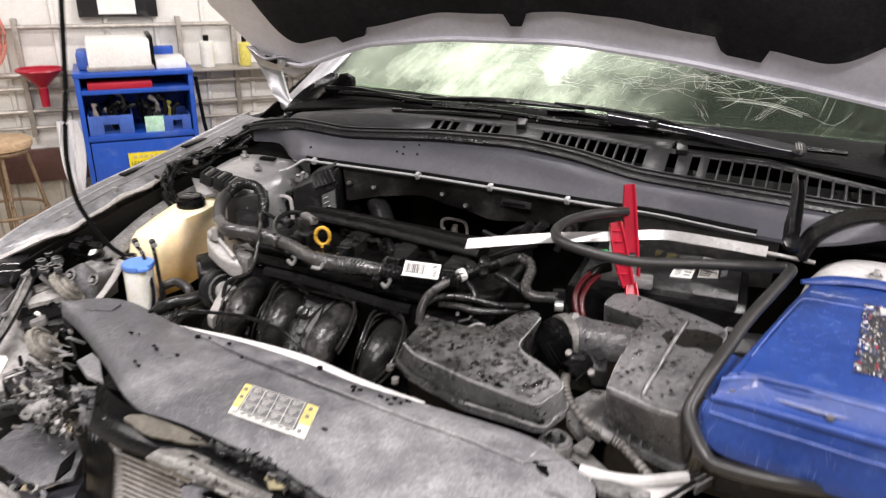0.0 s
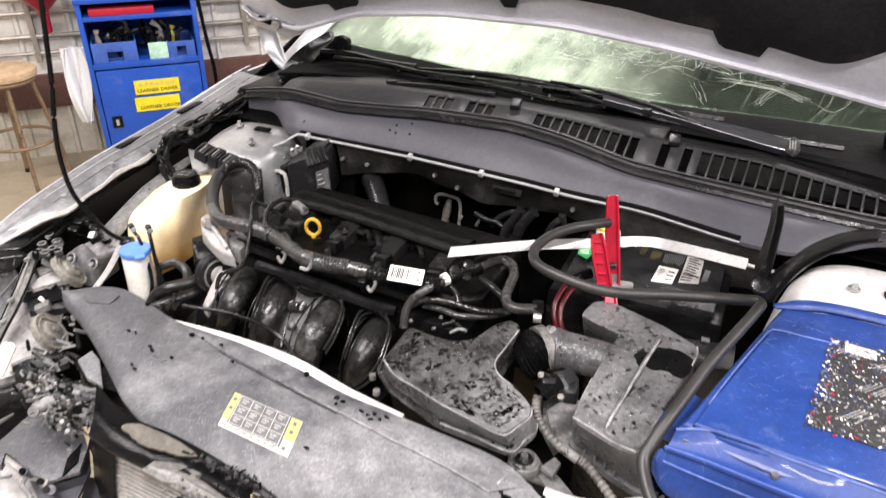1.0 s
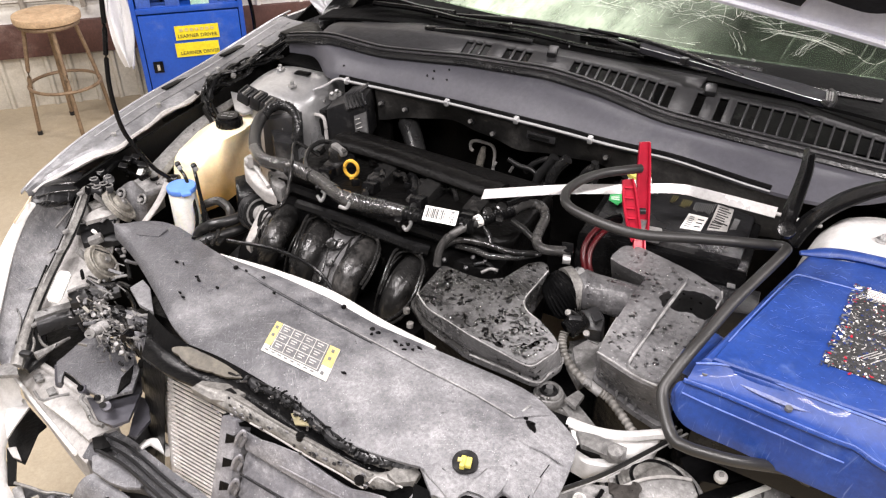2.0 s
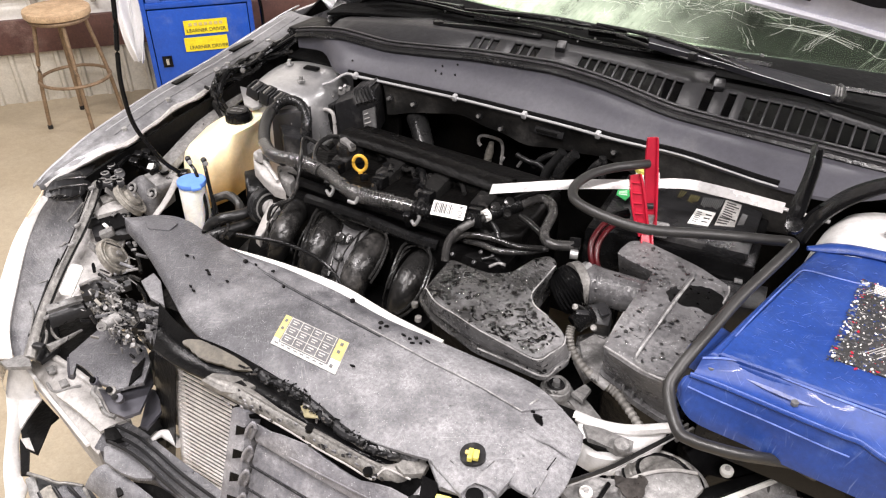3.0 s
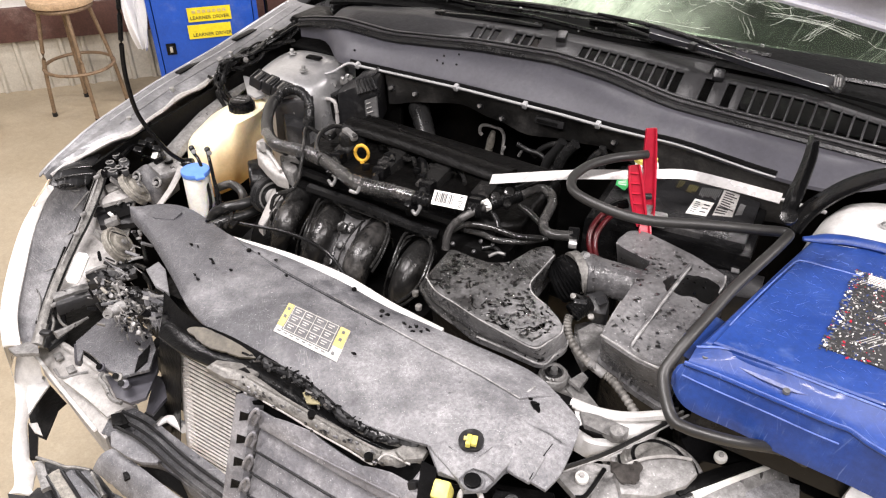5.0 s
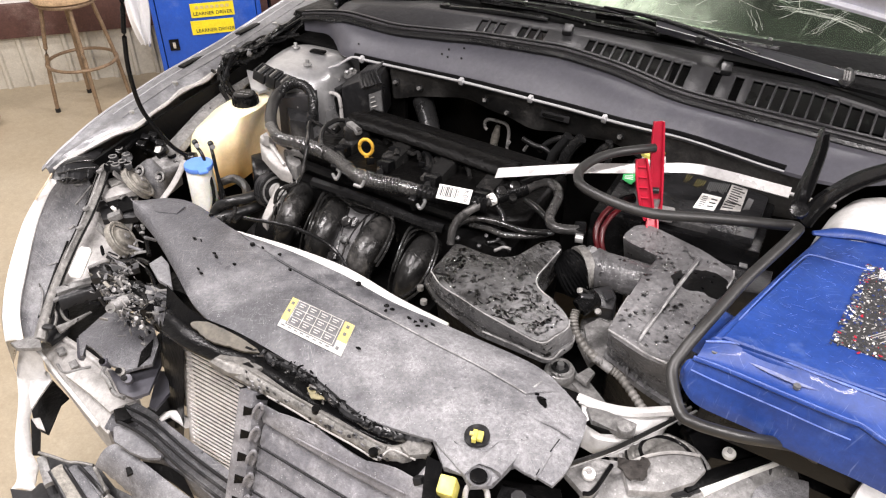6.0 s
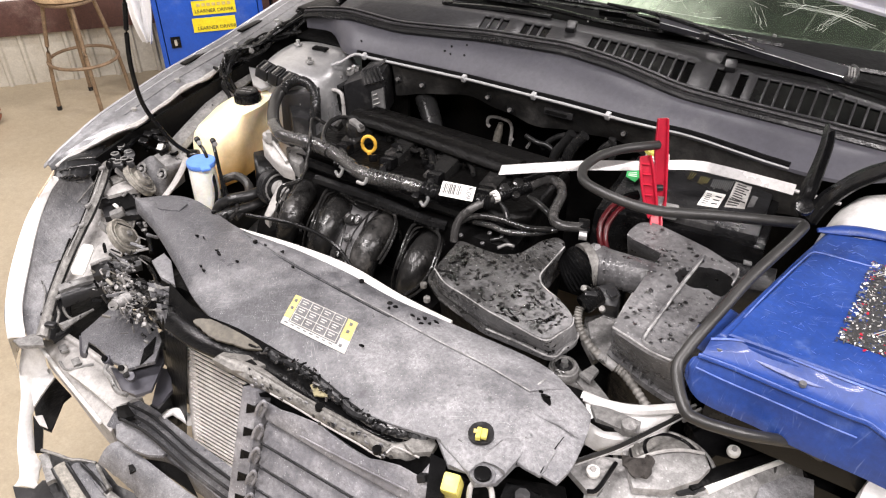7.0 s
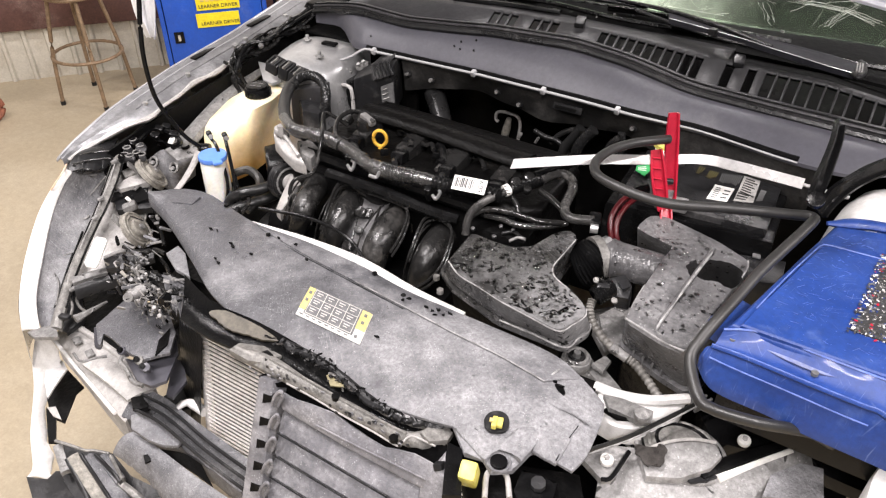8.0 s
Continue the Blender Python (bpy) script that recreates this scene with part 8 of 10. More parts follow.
part("lower_case", plate(B(), [(0.40, 0.20), (0.90, 0.19), (0.90, 0.49), (0.47, 0.47)], 0.955, 0.86, 0.01, 2), M_BLACK, starter, "black lower case")
part("side_grip", box(B(), (0.388, 0.245, 0.975), (0.038, 0.070, 0.03), (0, 0, -18), 0.012), M_BLUE, starter)
for c in [(0.397, 0.197, 0.990), (0.487, 0.190, 0.990)]:
    part("case_rivet", cyl(B(), c, 0.004, 0.004, (0, 0, 0), 10), M_GREYPRINT, starter)
part("band_scuff", ruled(B(), [(0.426, 0.201, 0.992), (0.455, 0.199, 0.992), (0.490, 0.199, 0.992), (0.518, 0.203, 0.992)], [(0.427, 0.200, 0.992), (0.457, 0.193, 0.992), (0.492, 0.191, 0.992), (0.520, 0.198, 0.992)], 0.001, 14, 2), material("scuffed_plastic", (0.20, 0.22, 0.33), 0.6, 0.0, (0.07, 0.10, 0.28), scale=60, bump=0.2), starter, "pale scuff")
panel = part("instruction_label", plate(B(), [(0.508, 0.262), (0.84, 0.25), (0.84, 0.44), (0.535, 0.437), (0.526, 0.400), (0.522, 0.33)], 1.0092, 1.0076, 0, 1), M_INK, starter, "worn black instruction label")
random.seed(8)
M_INKLIFT = material("worn_black_print", (0.035, 0.035, 0.04), 0.5, 0.0, (0.06, 0.06, 0.065), scale=60, bump=0.0)
marks = {m.name: (m, B()) for m in (M_PAPER, M_GREYLABEL, M_GREYPRINT, M_BLUE, M_RED, M_INKLIFT)}
for k in range(2200):
    x, y = 0.504 + 0.13 * random.random() ** 1.3, random.uniform(0.256, 0.442)
    x += 0.020 * (y - 0.256) / 0.186
    m = random.choice((M_PAPER, M_GREYLABEL, M_GREYPRINT, M_GREYPRINT, M_BLUE, M_INKLIFT, M_INKLIFT, M_INKLIFT, M_INKLIFT, M_RED if k % 3 == 0 else M_INKLIFT))
    r, turn, n = 0.0004 + 0.0016 * random.random() ** 2, random.uniform(0, 3.14), 6
    pts = []
    for j in range(n):
        q = r * random.uniform(0.5, 1.3)
        u, v = 1.5 * q * math.cos(6.2832 * j / n), 0.8 * q * math.sin(6.2832 * j / n)
        pts.append((x + u * math.cos(turn) - v * math.sin(turn), y + u * math.sin(turn) + v * math.cos(turn), 1.0098 + 0.00004 * (k % 5)))
    slab(marks[m.name][1], pts, 0.0006)
for m, bm in marks.values():
    part("label_print", bm, m, panel, smooth=0, kind="stuff")
for k in range(6):
    part("print_bar", box(B(), (0.556, 0.418 + 0.0035 * k, 1.0097), (0.035, 0.0014, 0.0006), (0, 0, -2)), M_PAPER, panel, smooth=0)
stroke = B()
for x0, y0, n, size in ((0.532, 0.415, 6, 0.020), (0.575, 0.405, 9, 0.030), (0.560, 0.355, 7, 0.034), (0.600, 0.360, 8, 0.030), (0.548, 0.300, 4, 0.045), (0.585, 0.300, 5, 0.040)):
    for k in range(n):
        box(stroke, (x0 + 0.0052 * k, y0 + 0.0015 * (k % 3), 1.0099), (size * random.uniform(0.5, 0.9), 0.0008, 0.0006), (0, 0, 52))
part("label_stroke", stroke, M_GREYLABEL, panel, smooth=0, kind="stuff")
for k in range(9):
    part("label_disc", cyl(B(), (0.510 + 0.0016 * k + random.uniform(0, 0.006), 0.268 + 0.017 * k, 1.0099), random.uniform(0.0010, 0.0022), 0.0006, seg=12), random.choice((M_PAPER, M_GREYPRINT, M_GREYPRINT)), panel, smooth=0)
part("label_paper", box(B(), (0.665, 0.275, 1.0099), (0.05, 0.035, 0.0006), (0, 0, 8)), M_PAPER, panel, smooth=0)
part("jumper_cable", tube(B(), [(0.208, 0.527, 1.048), (0.190, 0.50, 1.052), (0.165, 0.472, 1.052), (0.146, 0.432, 1.052), (0.143, 0.388, 1.05), (0.170, 0.358, 1.048), (0.252, 0.350, 1.045), (0.338, 0.385, 1.045), (0.405, 0.412, 1.045), (0.432, 0.418, 1.046), (0.430, 0.392, 1.045), *[(0.400, 0.303, 1.025), (0.387, 0.257, 1.012), (0.375, 0.213, 1.000), (0.366, 0.184, 0.985), (0.363, 0.160, 0.970), (0.386, 0.123, 0.955), (0.404, 0.120, 0.950), (0.427, 0.127, 0.945), (0.456, 0.140, 0.938), (0.485, 0.162, 0.926), (0.510, 0.185, 0.910), (0.536, 0.205, 0.885)]], 0.0070, 12), M_CABLE, starter, "thick grey jumper cable")


def jaw(bm, pts, w, t):
    """A pressed clamp arm with turned-up sides."""
    path = spline(pts, 6)
    rows = []
    for i, p in enumerate(path):
        d = (path[min(i + 1, len(path) - 1)] - path[max(i - 1, 0)]).normalized()
        s = d.cross(Vector((0.5, -0.86, 0.2))).normalized()
        nn = s.cross(d).normalized()
        k = i / (len(path) - 1)
        ww = w * (0.75 + 0.25 * math.sin(math.pi * k))
        rows.append([bm.verts.new(p + s * ww * a + nn * t * b) for a, b in ((-1, 0), (-1, 1.2), (-0.75, 1.2), (-0.6, 0.3), (0.6, 0.3), (0.75, 1.2), (1, 1.2), (1, 0))])
    for P, Q in zip(rows, rows[1:]):
        for k in range(8):
            bm.faces.new((P[k], P[(k + 1) % 8], Q[(k + 1) % 8], Q[k]))
    bm.faces.new(rows[0]), bm.faces.new(rows[-1][::-1])
    return bm


rc = part("red_clamp", jaw(B(), [(0.203, 0.542, 1.085), (0.209, 0.537, 1.05), (0.219, 0.528, 1.0), (0.228, 0.520, 0.96), (0.232, 0.518, 0.945)], 0.0105, 0.006), M_RED, starter, "red battery clamp handle")
part("grip", jaw(B(), [(0.196, 0.508, 1.035), (0.205, 0.502, 1.01), (0.217, 0.497, 0.975), (0.228, 0.496, 0.945)], 0.0115, 0.006), M_RED, rc, "ribbed red grip")
for k in range(5):
    p = Vector((0.199, 0.500, 1.025)).lerp(Vector((0.218, 0.488, 0.965)), k / 4)
    part("grip_rib", box(B(), p + Vector((0.001, 0.001, 0)), (0.016, 0.003, 0.002), (20, 5, 30), 0.0008), M_RED, rc)
part("clamp_jaw", jaw(B(), [(0.230, 0.505, 0.945), (0.237, 0.490, 0.925), (0.240, 0.485, 0.905)], 0.010, 0.006), M_RED, rc)
part("clamp_spring", cyl(B(), (0.222, 0.512, 0.985), 0.005, 0.018, (0, 90, 30), 12), M_GRILLE, rc)
bc = part("black_clamp", jaw(B(), [(0.421, 0.535, 1.128), (0.424, 0.495, 1.118), (0.424, 0.43, 1.105), (0.423, 0.406, 1.094), (0.422, 0.380, 1.084)], 0.0100, 0.006), M_BLACK, starter, "black battery clamp handle")
part("clamp_arm", jaw(B(), [(0.562, 0.658, 1.060), (0.525, 0.600, 1.075), (0.496, 0.542, 1.085), (0.470, 0.485, 1.090), (0.450, 0.422, 1.095), (0.441, 0.400, 1.086), (0.436, 0.380, 1.076)], 0.0115, 0.006), M_BLACK, bc)
part("clamp_pivot", cyl(B(), (0.428, 0.372, 1.096), 0.0105, 0.008, (35, 0, 0), 22, 0.002), M_BLACK, bc)
for o in (0.0, 0.010):
    part("red_wire", tube(B(), [Vector(p) + Vector((o, 0, -0.4 * o)) for p in ((0.174, 0.495, 0.955), (0.167, 0.469, 0.950), (0.165, 0.444, 0.940), (0.170, 0.429, 0.925), (0.181, 0.422, 0.905))], 0.0044, 10), M_REDWIRE, car, "red battery cable")
part("red_wire_tape", tube(B(), [(0.194, 0.518, 0.960), (0.182, 0.506, 0.958), (0.173, 0.492, 0.952)], 0.0085, 10), M_BLACK, car)

# flakes of torn foam and leaf litter lying on the radiator cover
random.seed(77)
for c in [(-0.437, 0.164, 0.848), (-0.422, 0.165, 0.848), (-0.377, 0.151, 0.848), (-0.368, 0.146, 0.848), (-0.367, 0.108, 0.847), (-0.356, 0.102, 0.847), (-0.280, 0.202, 0.852), (-0.317, 0.201, 0.852), (-0.235, 0.177, 0.854), (-0.005, 0.172, 0.864), (0.007, 0.169, 0.865), (0.013, 0.176, 0.865), (0.027, 0.169, 0.866), (0.033, 0.175, 0.867), (-0.044, 0.170, 0.862), (0.229, 0.122, 0.877), (0.218, 0.125, 0.877), (-0.031, 0.085, 0.861), (-0.326, 0.145, 0.849)]:
    tilt = random.uniform(0, 3.14)
    pts = []
    for k in range(7):
        a = 2 * math.pi * k / 7
        rr = random.uniform(0.0008, 0.0034)
        pts.append((c[0] + rr * math.cos(a + tilt) * 1.4, c[1] + rr * math.sin(a + tilt) * 0.7, c[2] + 0.008 + random.uniform(0, 0.002)))
    part("foam_flake", slab(B(), pts, 0.003), M_DEEP, cover, smooth=0)

# small clutter between engine and firewall, and on the engine's near side
random.seed(91)
for pts, r, m in (([(-0.239, 0.452, 0.905), (-0.200, 0.449, 0.905), (-0.138, 0.446, 0.905), (-0.070, 0.445, 0.905)], 0.006, M_RUNNER), ([(-0.334, 0.359, 0.900), (-0.283, 0.360, 0.900), (-0.216, 0.367, 0.895), (-0.121, 0.365, 0.890), (-0.071, 0.374, 0.885)], 0.010, M_BLACK), ([(-0.359, 0.435, 0.930), (-0.337, 0.432, 0.930), (-0.309, 0.416, 0.930), (-0.293, 0.385, 0.930)], 0.004, M_RUNNER), ([(-0.244, 0.377, 0.940), (-0.224, 0.366, 0.940), (-0.212, 0.341, 0.940), (-0.225, 0.339, 0.940)], 0.003, M_ALU), ([(-0.116, 0.379, 0.930), (-0.105, 0.371, 0.930), (-0.100, 0.350, 0.930), (-0.110, 0.356, 0.930)], 0.003, M_ALU), ([(-0.299, 0.381, 0.930), (-0.283, 0.373, 0.930), (-0.273, 0.351, 0.930), (-0.288, 0.360, 0.930)], 0.003, M_ALU),
                  ([(-0.611, 0.384, 0.800), (-0.583, 0.398, 0.810), (-0.548, 0.392, 0.800), (-0.517, 0.351, 0.790), (-0.515, 0.315, 0.780)], 0.009, M_HOSE), ([(-0.591, 0.363, 0.840), (-0.562, 0.344, 0.820), (-0.533, 0.322, 0.800)], 0.003, M_BLACK), ([(-0.561, 0.346, 0.800), (-0.539, 0.343, 0.800), (-0.508, 0.319, 0.800), (-0.493, 0.286, 0.800)], 0.004, M_RUNNER)):
    part("engine_lead", tube(B(), pts, r, 8, 6), m, car)
for c in [(-0.257, 0.525, 0.925), (-0.227, 0.531, 0.925), (-0.151, 0.535, 0.925), (-0.116, 0.525, 0.925), (-0.248, 0.484, 0.925), (-0.177, 0.474, 0.925), (-0.356, 0.490, 0.925), (-0.261, 0.433, 0.925), (-0.396, 0.506, 0.925)]:
    part("engine_clip", box(B(), Vector(c) + Vector((0, 0, random.uniform(0, 0.008))), (random.uniform(0.008, 0.02), random.uniform(0.006, 0.014), random.uniform(0.008, 0.016)), (random.uniform(-20, 20), random.uniform(-20, 20), random.uniform(0, 90)), 0.002), random.choice((M_RUNNER, M_BLACK)), engine)


# ---- wrecked nose ----
# condenser: separate tubes, leaning forward at the foot
def cond_y(z):
    return 0.014 + 0.148 * (z - 0.777)


cond = part("condenser", sheet(B(), lambda u, v: (-0.325 + 0.68 * u, cond_y(0.52 + 0.27 * v) + 0.010, 0.52 + 0.27 * v), 4, 4, Vector((0, 0.016, 0))), M_DEEP, car, "bare aluminium condenser")
for k in range(32):
    z = 0.525 + 0.0083 * k
    part("condenser_tube", box(B(), (0.005, cond_y(z), z), (0.65, 0.003, 0.0022), (-8, 0, 0)), M_FIN, cond, smooth=0)
part("end_tank", tube(B(), [(-0.325, cond_y(0.51) + 0.008, 0.51), (-0.325, cond_y(0.79) + 0.008, 0.79)], 0.009, 10, smooth=False), M_FIN, cond)
# shutter: a notched post, a sloping top plate and blades with dark gaps
shut = part("grille_shutter", block(B(), [(-0.154, -0.028, 0.823), (-0.127, -0.027, 0.828), (-0.119, -0.059, 0.753), (-0.117, -0.087, 0.685), (-0.114, -0.129, 0.588), (-0.148, -0.134, 0.573), (-0.150, -0.093, 0.670), (-0.152, -0.061, 0.745)], (0.004, 0.026, -0.014), 0.004), M_BLADE, car, "dusty grey grille shutter")
# black slab puts the shade of the open post end into colour
part("frame_cap", slab(B(), [(-0.157, -0.025, 0.820), (-0.140, -0.025, 0.822), (-0.123, -0.025, 0.822), (-0.114, -0.015, 0.816), (-0.119, -0.005, 0.813), (-0.150, -0.002, 0.813)], 0.006), M_PIT, shut, "black slab for the shaded open post end")
for k in range(6):
    d = Vector((-0.140, -0.055, 0.763)) - Vector((-0.141, -0.041, 0.796))
    o = d * (k - 0.0)
    part("frame_notch", block(B(), [Vector(p) + o for p in ((-0.140, -0.037, 0.804), (-0.122, -0.037, 0.807), (-0.124, -0.040, 0.799), (-0.139, -0.043, 0.791))], (0, 0.006, 0.002)), M_DEEP, shut, smooth=0)
    part("frame_lug", tube(B(), [Vector(p) + o for p in ((-0.120, -0.042, 0.798), (-0.115, -0.039, 0.815), (-0.107, -0.035, 0.826), (-0.105, -0.035, 0.816), (-0.111, -0.039, 0.800))], 0.0026, 8), M_BLADE, shut)
    part("lug_web", slab(B(), [Vector(p) + o for p in ((-0.118, -0.041, 0.801), (-0.114, -0.037, 0.816), (-0.107, -0.035, 0.814), (-0.113, -0.040, 0.794))], 0.003), M_LOOSE, shut)
part("frame_top", block(B(), [(-0.123, -0.025, 0.813), (-0.089, -0.026, 0.813), (-0.066, -0.025, 0.818), (-0.025, -0.024, 0.823), (-0.004, -0.026, 0.820), (0.033, -0.029, 0.817), (0.062, -0.030, 0.817), (0.080, -0.028, 0.823), (0.105, -0.026, 0.829), (0.133, -0.027, 0.830), (0.136, -0.037, 0.816), (0.134, -0.046, 0.800), (0.122, -0.046, 0.798), (0.015, -0.044, 0.795), (-0.106, -0.039, 0.795)], (0, 0.010, -0.016), 0.0015, 1), M_BLADE, shut, "dusty sloping top plate")
part("frame_ridge", tube(B(), [(-0.043, -0.040, 0.802), (0.033, -0.041, 0.806), (0.129, -0.042, 0.814)], 0.0012, 6), M_BLADE, shut)
part("frame_post", block(B(), [(0.124, -0.047, 0.796), (0.140, -0.033, 0.831), (0.156, -0.036, 0.825), (0.162, -0.070, 0.745), (0.130, -0.077, 0.726)], (0, 0.030, 0.010), 0.004), M_BLADE, shut)
part("frame_catch", block(B(), [(0.134, -0.033, 0.836), (0.145, -0.031, 0.841), (0.149, -0.034, 0.834), (0.139, -0.037, 0.828)], (0, 0.01, -0.004), 0.002), M_GRILLE, shut)
for k in range(6):
    o, w = Vector((-0.111, -0.051, 0.752)) - Vector((-0.111, -0.037, 0.785)), Vector((0.126, -0.058, 0.757)) - Vector((0.124, -0.044, 0.789))
    quad = [Vector((-0.112, -0.035, 0.778)) + o * k, Vector((0.121, -0.042, 0.782)) + w * k, Vector((0.126, -0.059, 0.764)) + w * k, Vector((-0.107, -0.052, 0.760)) + o * k]
    part("shutter_blade", block(B(), quad, (0, 0.010, 0.004), 0.002), M_BLADE, shut)
    part("blade_lip", tube(B(), [quad[3] + Vector((0, -0.002, -0.001)), quad[2] + Vector((0, -0.002, -0.001))], 0.0010, 5, smooth=False), M_GRILLE, shut)
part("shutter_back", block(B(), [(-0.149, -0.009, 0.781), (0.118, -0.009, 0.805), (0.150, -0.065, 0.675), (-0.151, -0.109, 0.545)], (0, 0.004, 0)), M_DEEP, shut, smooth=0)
# black sheet stands in for the shadow under the support strip
part("shutter_void", ruled(B(), [(-0.167, -0.002, 0.811), (-0.072, -0.002, 0.819), (0.015, -0.004, 0.822), (0.135, -0.002, 0.837)], [(-0.145, -0.025, 0.769), (-0.060, -0.022, 0.783), (0.028, -0.025, 0.784), (0.148, -0.022, 0.802)], 0.004, 16, 3), M_PIT, shut, "black sheet for the shaded gap over the top plate")

sup = part("upper_support", ruled(B(), [(-0.206, -0.008, 0.838), (-0.150, 0.002, 0.838), (-0.078, -0.006, 0.838), (0.000, -0.008, 0.838), (0.080, -0.009, 0.838), (0.108, 0.019, 0.838)], [(-0.213, -0.021, 0.832), (-0.157, -0.021, 0.832), (-0.065, -0.022, 0.832), (0.012, -0.024, 0.832), (0.089, -0.022, 0.832), (0.130, 0.004, 0.832)], 0.006, 40, 5, 0.006, 0.12, 3.0), M_STRIP, car, "bent chipped metal support strip")
part("support_lip", tube(B(), [(-0.102, -0.026, 0.836), (-0.058, -0.027, 0.836), (-0.006, -0.030, 0.836), (0.045, -0.031, 0.836), (0.082, -0.033, 0.836), (0.086, -0.026, 0.838), (0.089, -0.017, 0.840), (0.097, -0.013, 0.841), (0.125, -0.011, 0.840)], 0.0013, 6), M_CAST, sup, "pale bent lip")
part("support_ridge", tube(B(), [(-0.148, -0.007, 0.842), (-0.073, -0.011, 0.842), (0.005, -0.015, 0.842), (0.085, -0.016, 0.842)], 0.0024, 6), M_STRIP, sup)
random.seed(14)
for k in range(46):
    u = random.random()
    p = Vector((-0.152, -0.023, 0.846)).lerp(Vector((0.093, -0.026, 0.846)), u) + Vector((random.gauss(0, 0.006), random.gauss(0, 0.006), 0.0))
    part("paint_chip", slab(B(), [(p.x + random.uniform(0.0008, 0.004) * math.cos(a), p.y + random.uniform(0.0004, 0.0016) * math.sin(a), p.z - 0.003) for a in (0, 1, 2, 3, 4, 5)], 0.004), random.choice((M_GRILLE, M_SHIELD, M_SHIELD)), sup, smooth=0)
part("support_ear", slab(B(), [(-0.214, -0.022, 0.838), (-0.211, -0.003, 0.838), (-0.176, 0.011, 0.838), (-0.143, 0.010, 0.838), (-0.151, -0.014, 0.838), (-0.175, -0.023, 0.838)], 0.006, 0.002), M_STRIP, sup)
part("ear_hole", slab(B(), [(-0.171, -0.003, 0.839), (-0.165, 0.006, 0.840), (-0.152, 0.003, 0.839), (-0.156, -0.007, 0.840)], 0.003), M_DEEP, sup)
part("support_lobe", slab(B(), [(0.100, -0.007, 0.846), (0.104, 0.013, 0.846), (0.120, 0.021, 0.846), (0.135, 0.015, 0.846), (0.136, 0.001, 0.846), (0.117, -0.013, 0.846)], 0.008, 0.003), M_STRIP, sup)
for c in [(0.076, -0.030, 0.842), (-0.027, -0.014, 0.842)]:
    part("support_hole", cyl(B(), c, 0.006, 0.006, (0, 0, 0), 10), M_DEEP, sup)
# wet black channel between cover and support
chan = part("wet_channel", ruled(B(), [(-0.388, 0.059, 0.846), (-0.300, 0.035, 0.846), (-0.212, 0.038, 0.846), (-0.097, 0.029, 0.846), (0.006, 0.009, 0.846), (0.092, 0.012, 0.846)], [(-0.334, -0.005, 0.826), (-0.272, -0.012, 0.826), (-0.204, -0.007, 0.826), (-0.129, 0.003, 0.826), (-0.013, -0.005, 0.826), (0.084, -0.003, 0.826)], 0.004, 36, 6, -0.008), M_BLACK, car, "wet black channel")
part("muddy_puddle", slab(B(), blob([(-0.290, 0.019, 0.843), (-0.279, 0.029, 0.844), (-0.247, 0.036, 0.844), (-0.207, 0.038, 0.843), (-0.168, 0.038, 0.842), (-0.149, 0.036, 0.840), (-0.169, 0.027, 0.838), (-0.205, 0.016, 0.838), (-0.243, 0.011, 0.837), (-0.273, 0.014, 0.837)], 5, 0.003), 0.003), material("mud", (0.085, 0.074, 0.054), 0.42, 0.0, (0.05, 0.044, 0.034), scale=16, bump=0.15, grit=0.3), chan, "tan muddy water")
part("muddy_patch", slab(B(), [(-0.062, 0.009, 0.843), (-0.058, 0.015, 0.844), (-0.027, 0.006, 0.843), (-0.048, 0.000, 0.839)], 0.002), material("mud_patch", (0.20, 0.175, 0.09), 0.6, 0.0, (0.2, 0.17, 0.1), scale=20, bump=0.1), chan, "tan muddy water")
random.seed(21)
EDGE = spline([(-0.154, 0.024, 0.850), (-0.108, 0.024, 0.850), (-0.075, 0.022, 0.850), (-0.036, 0.015, 0.850), (0.010, 0.004, 0.850), (0.048, 0.001, 0.850), (0.087, 0.007, 0.850), (0.125, 0.018, 0.850)], 26)
part("torn_foam", ruled(B(), [p + Vector((0.0, 0.004, 0.001)) for p in EDGE[::12]], [p + Vector((-0.001, -0.006, -0.003)) for p in EDGE[::12]], 0.005, 150, 3, 0.002, 0.5, 17.0), M_GRILLE, chan, "torn black foam edge", smooth=0)
for k in range(60):
    p = random.choice(EDGE) + Vector((random.gauss(0, 0.002), random.gauss(0.001, 0.0035), random.uniform(0.0, 0.004)))
    part("foam_crumb", box(B(), p, (random.uniform(0.003, 0.012), random.uniform(0.001, 0.003), random.uniform(0.0008, 0.002)), (random.uniform(0, 22), random.uniform(0, 22), random.uniform(0, 180)), 0.0004, 1), M_DEEP, chan, smooth=0)

part("channel_ledge", ruled(B(), [(-0.076, 0.026, 0.844), (-0.024, 0.020, 0.844), (0.034, 0.009, 0.844), (0.081, 0.011, 0.844), (0.126, 0.027, 0.844)], [(-0.079, 0.021, 0.838), (-0.025, 0.011, 0.838), (0.035, 0.001, 0.838), (0.081, 0.004, 0.838), (0.126, 0.020, 0.838)], 0.005, 40, 4, 0.002, 0.15, 6.0), M_STRIP, chan, "dusty bent ledge")
part("ledge_line", tube(B(), [(-0.020, 0.015, 0.846), (0.036, 0.004, 0.846), (0.083, 0.006, 0.846), (0.127, 0.021, 0.846)], 0.0011, 6), M_GRILLE, chan)
random.seed(77)
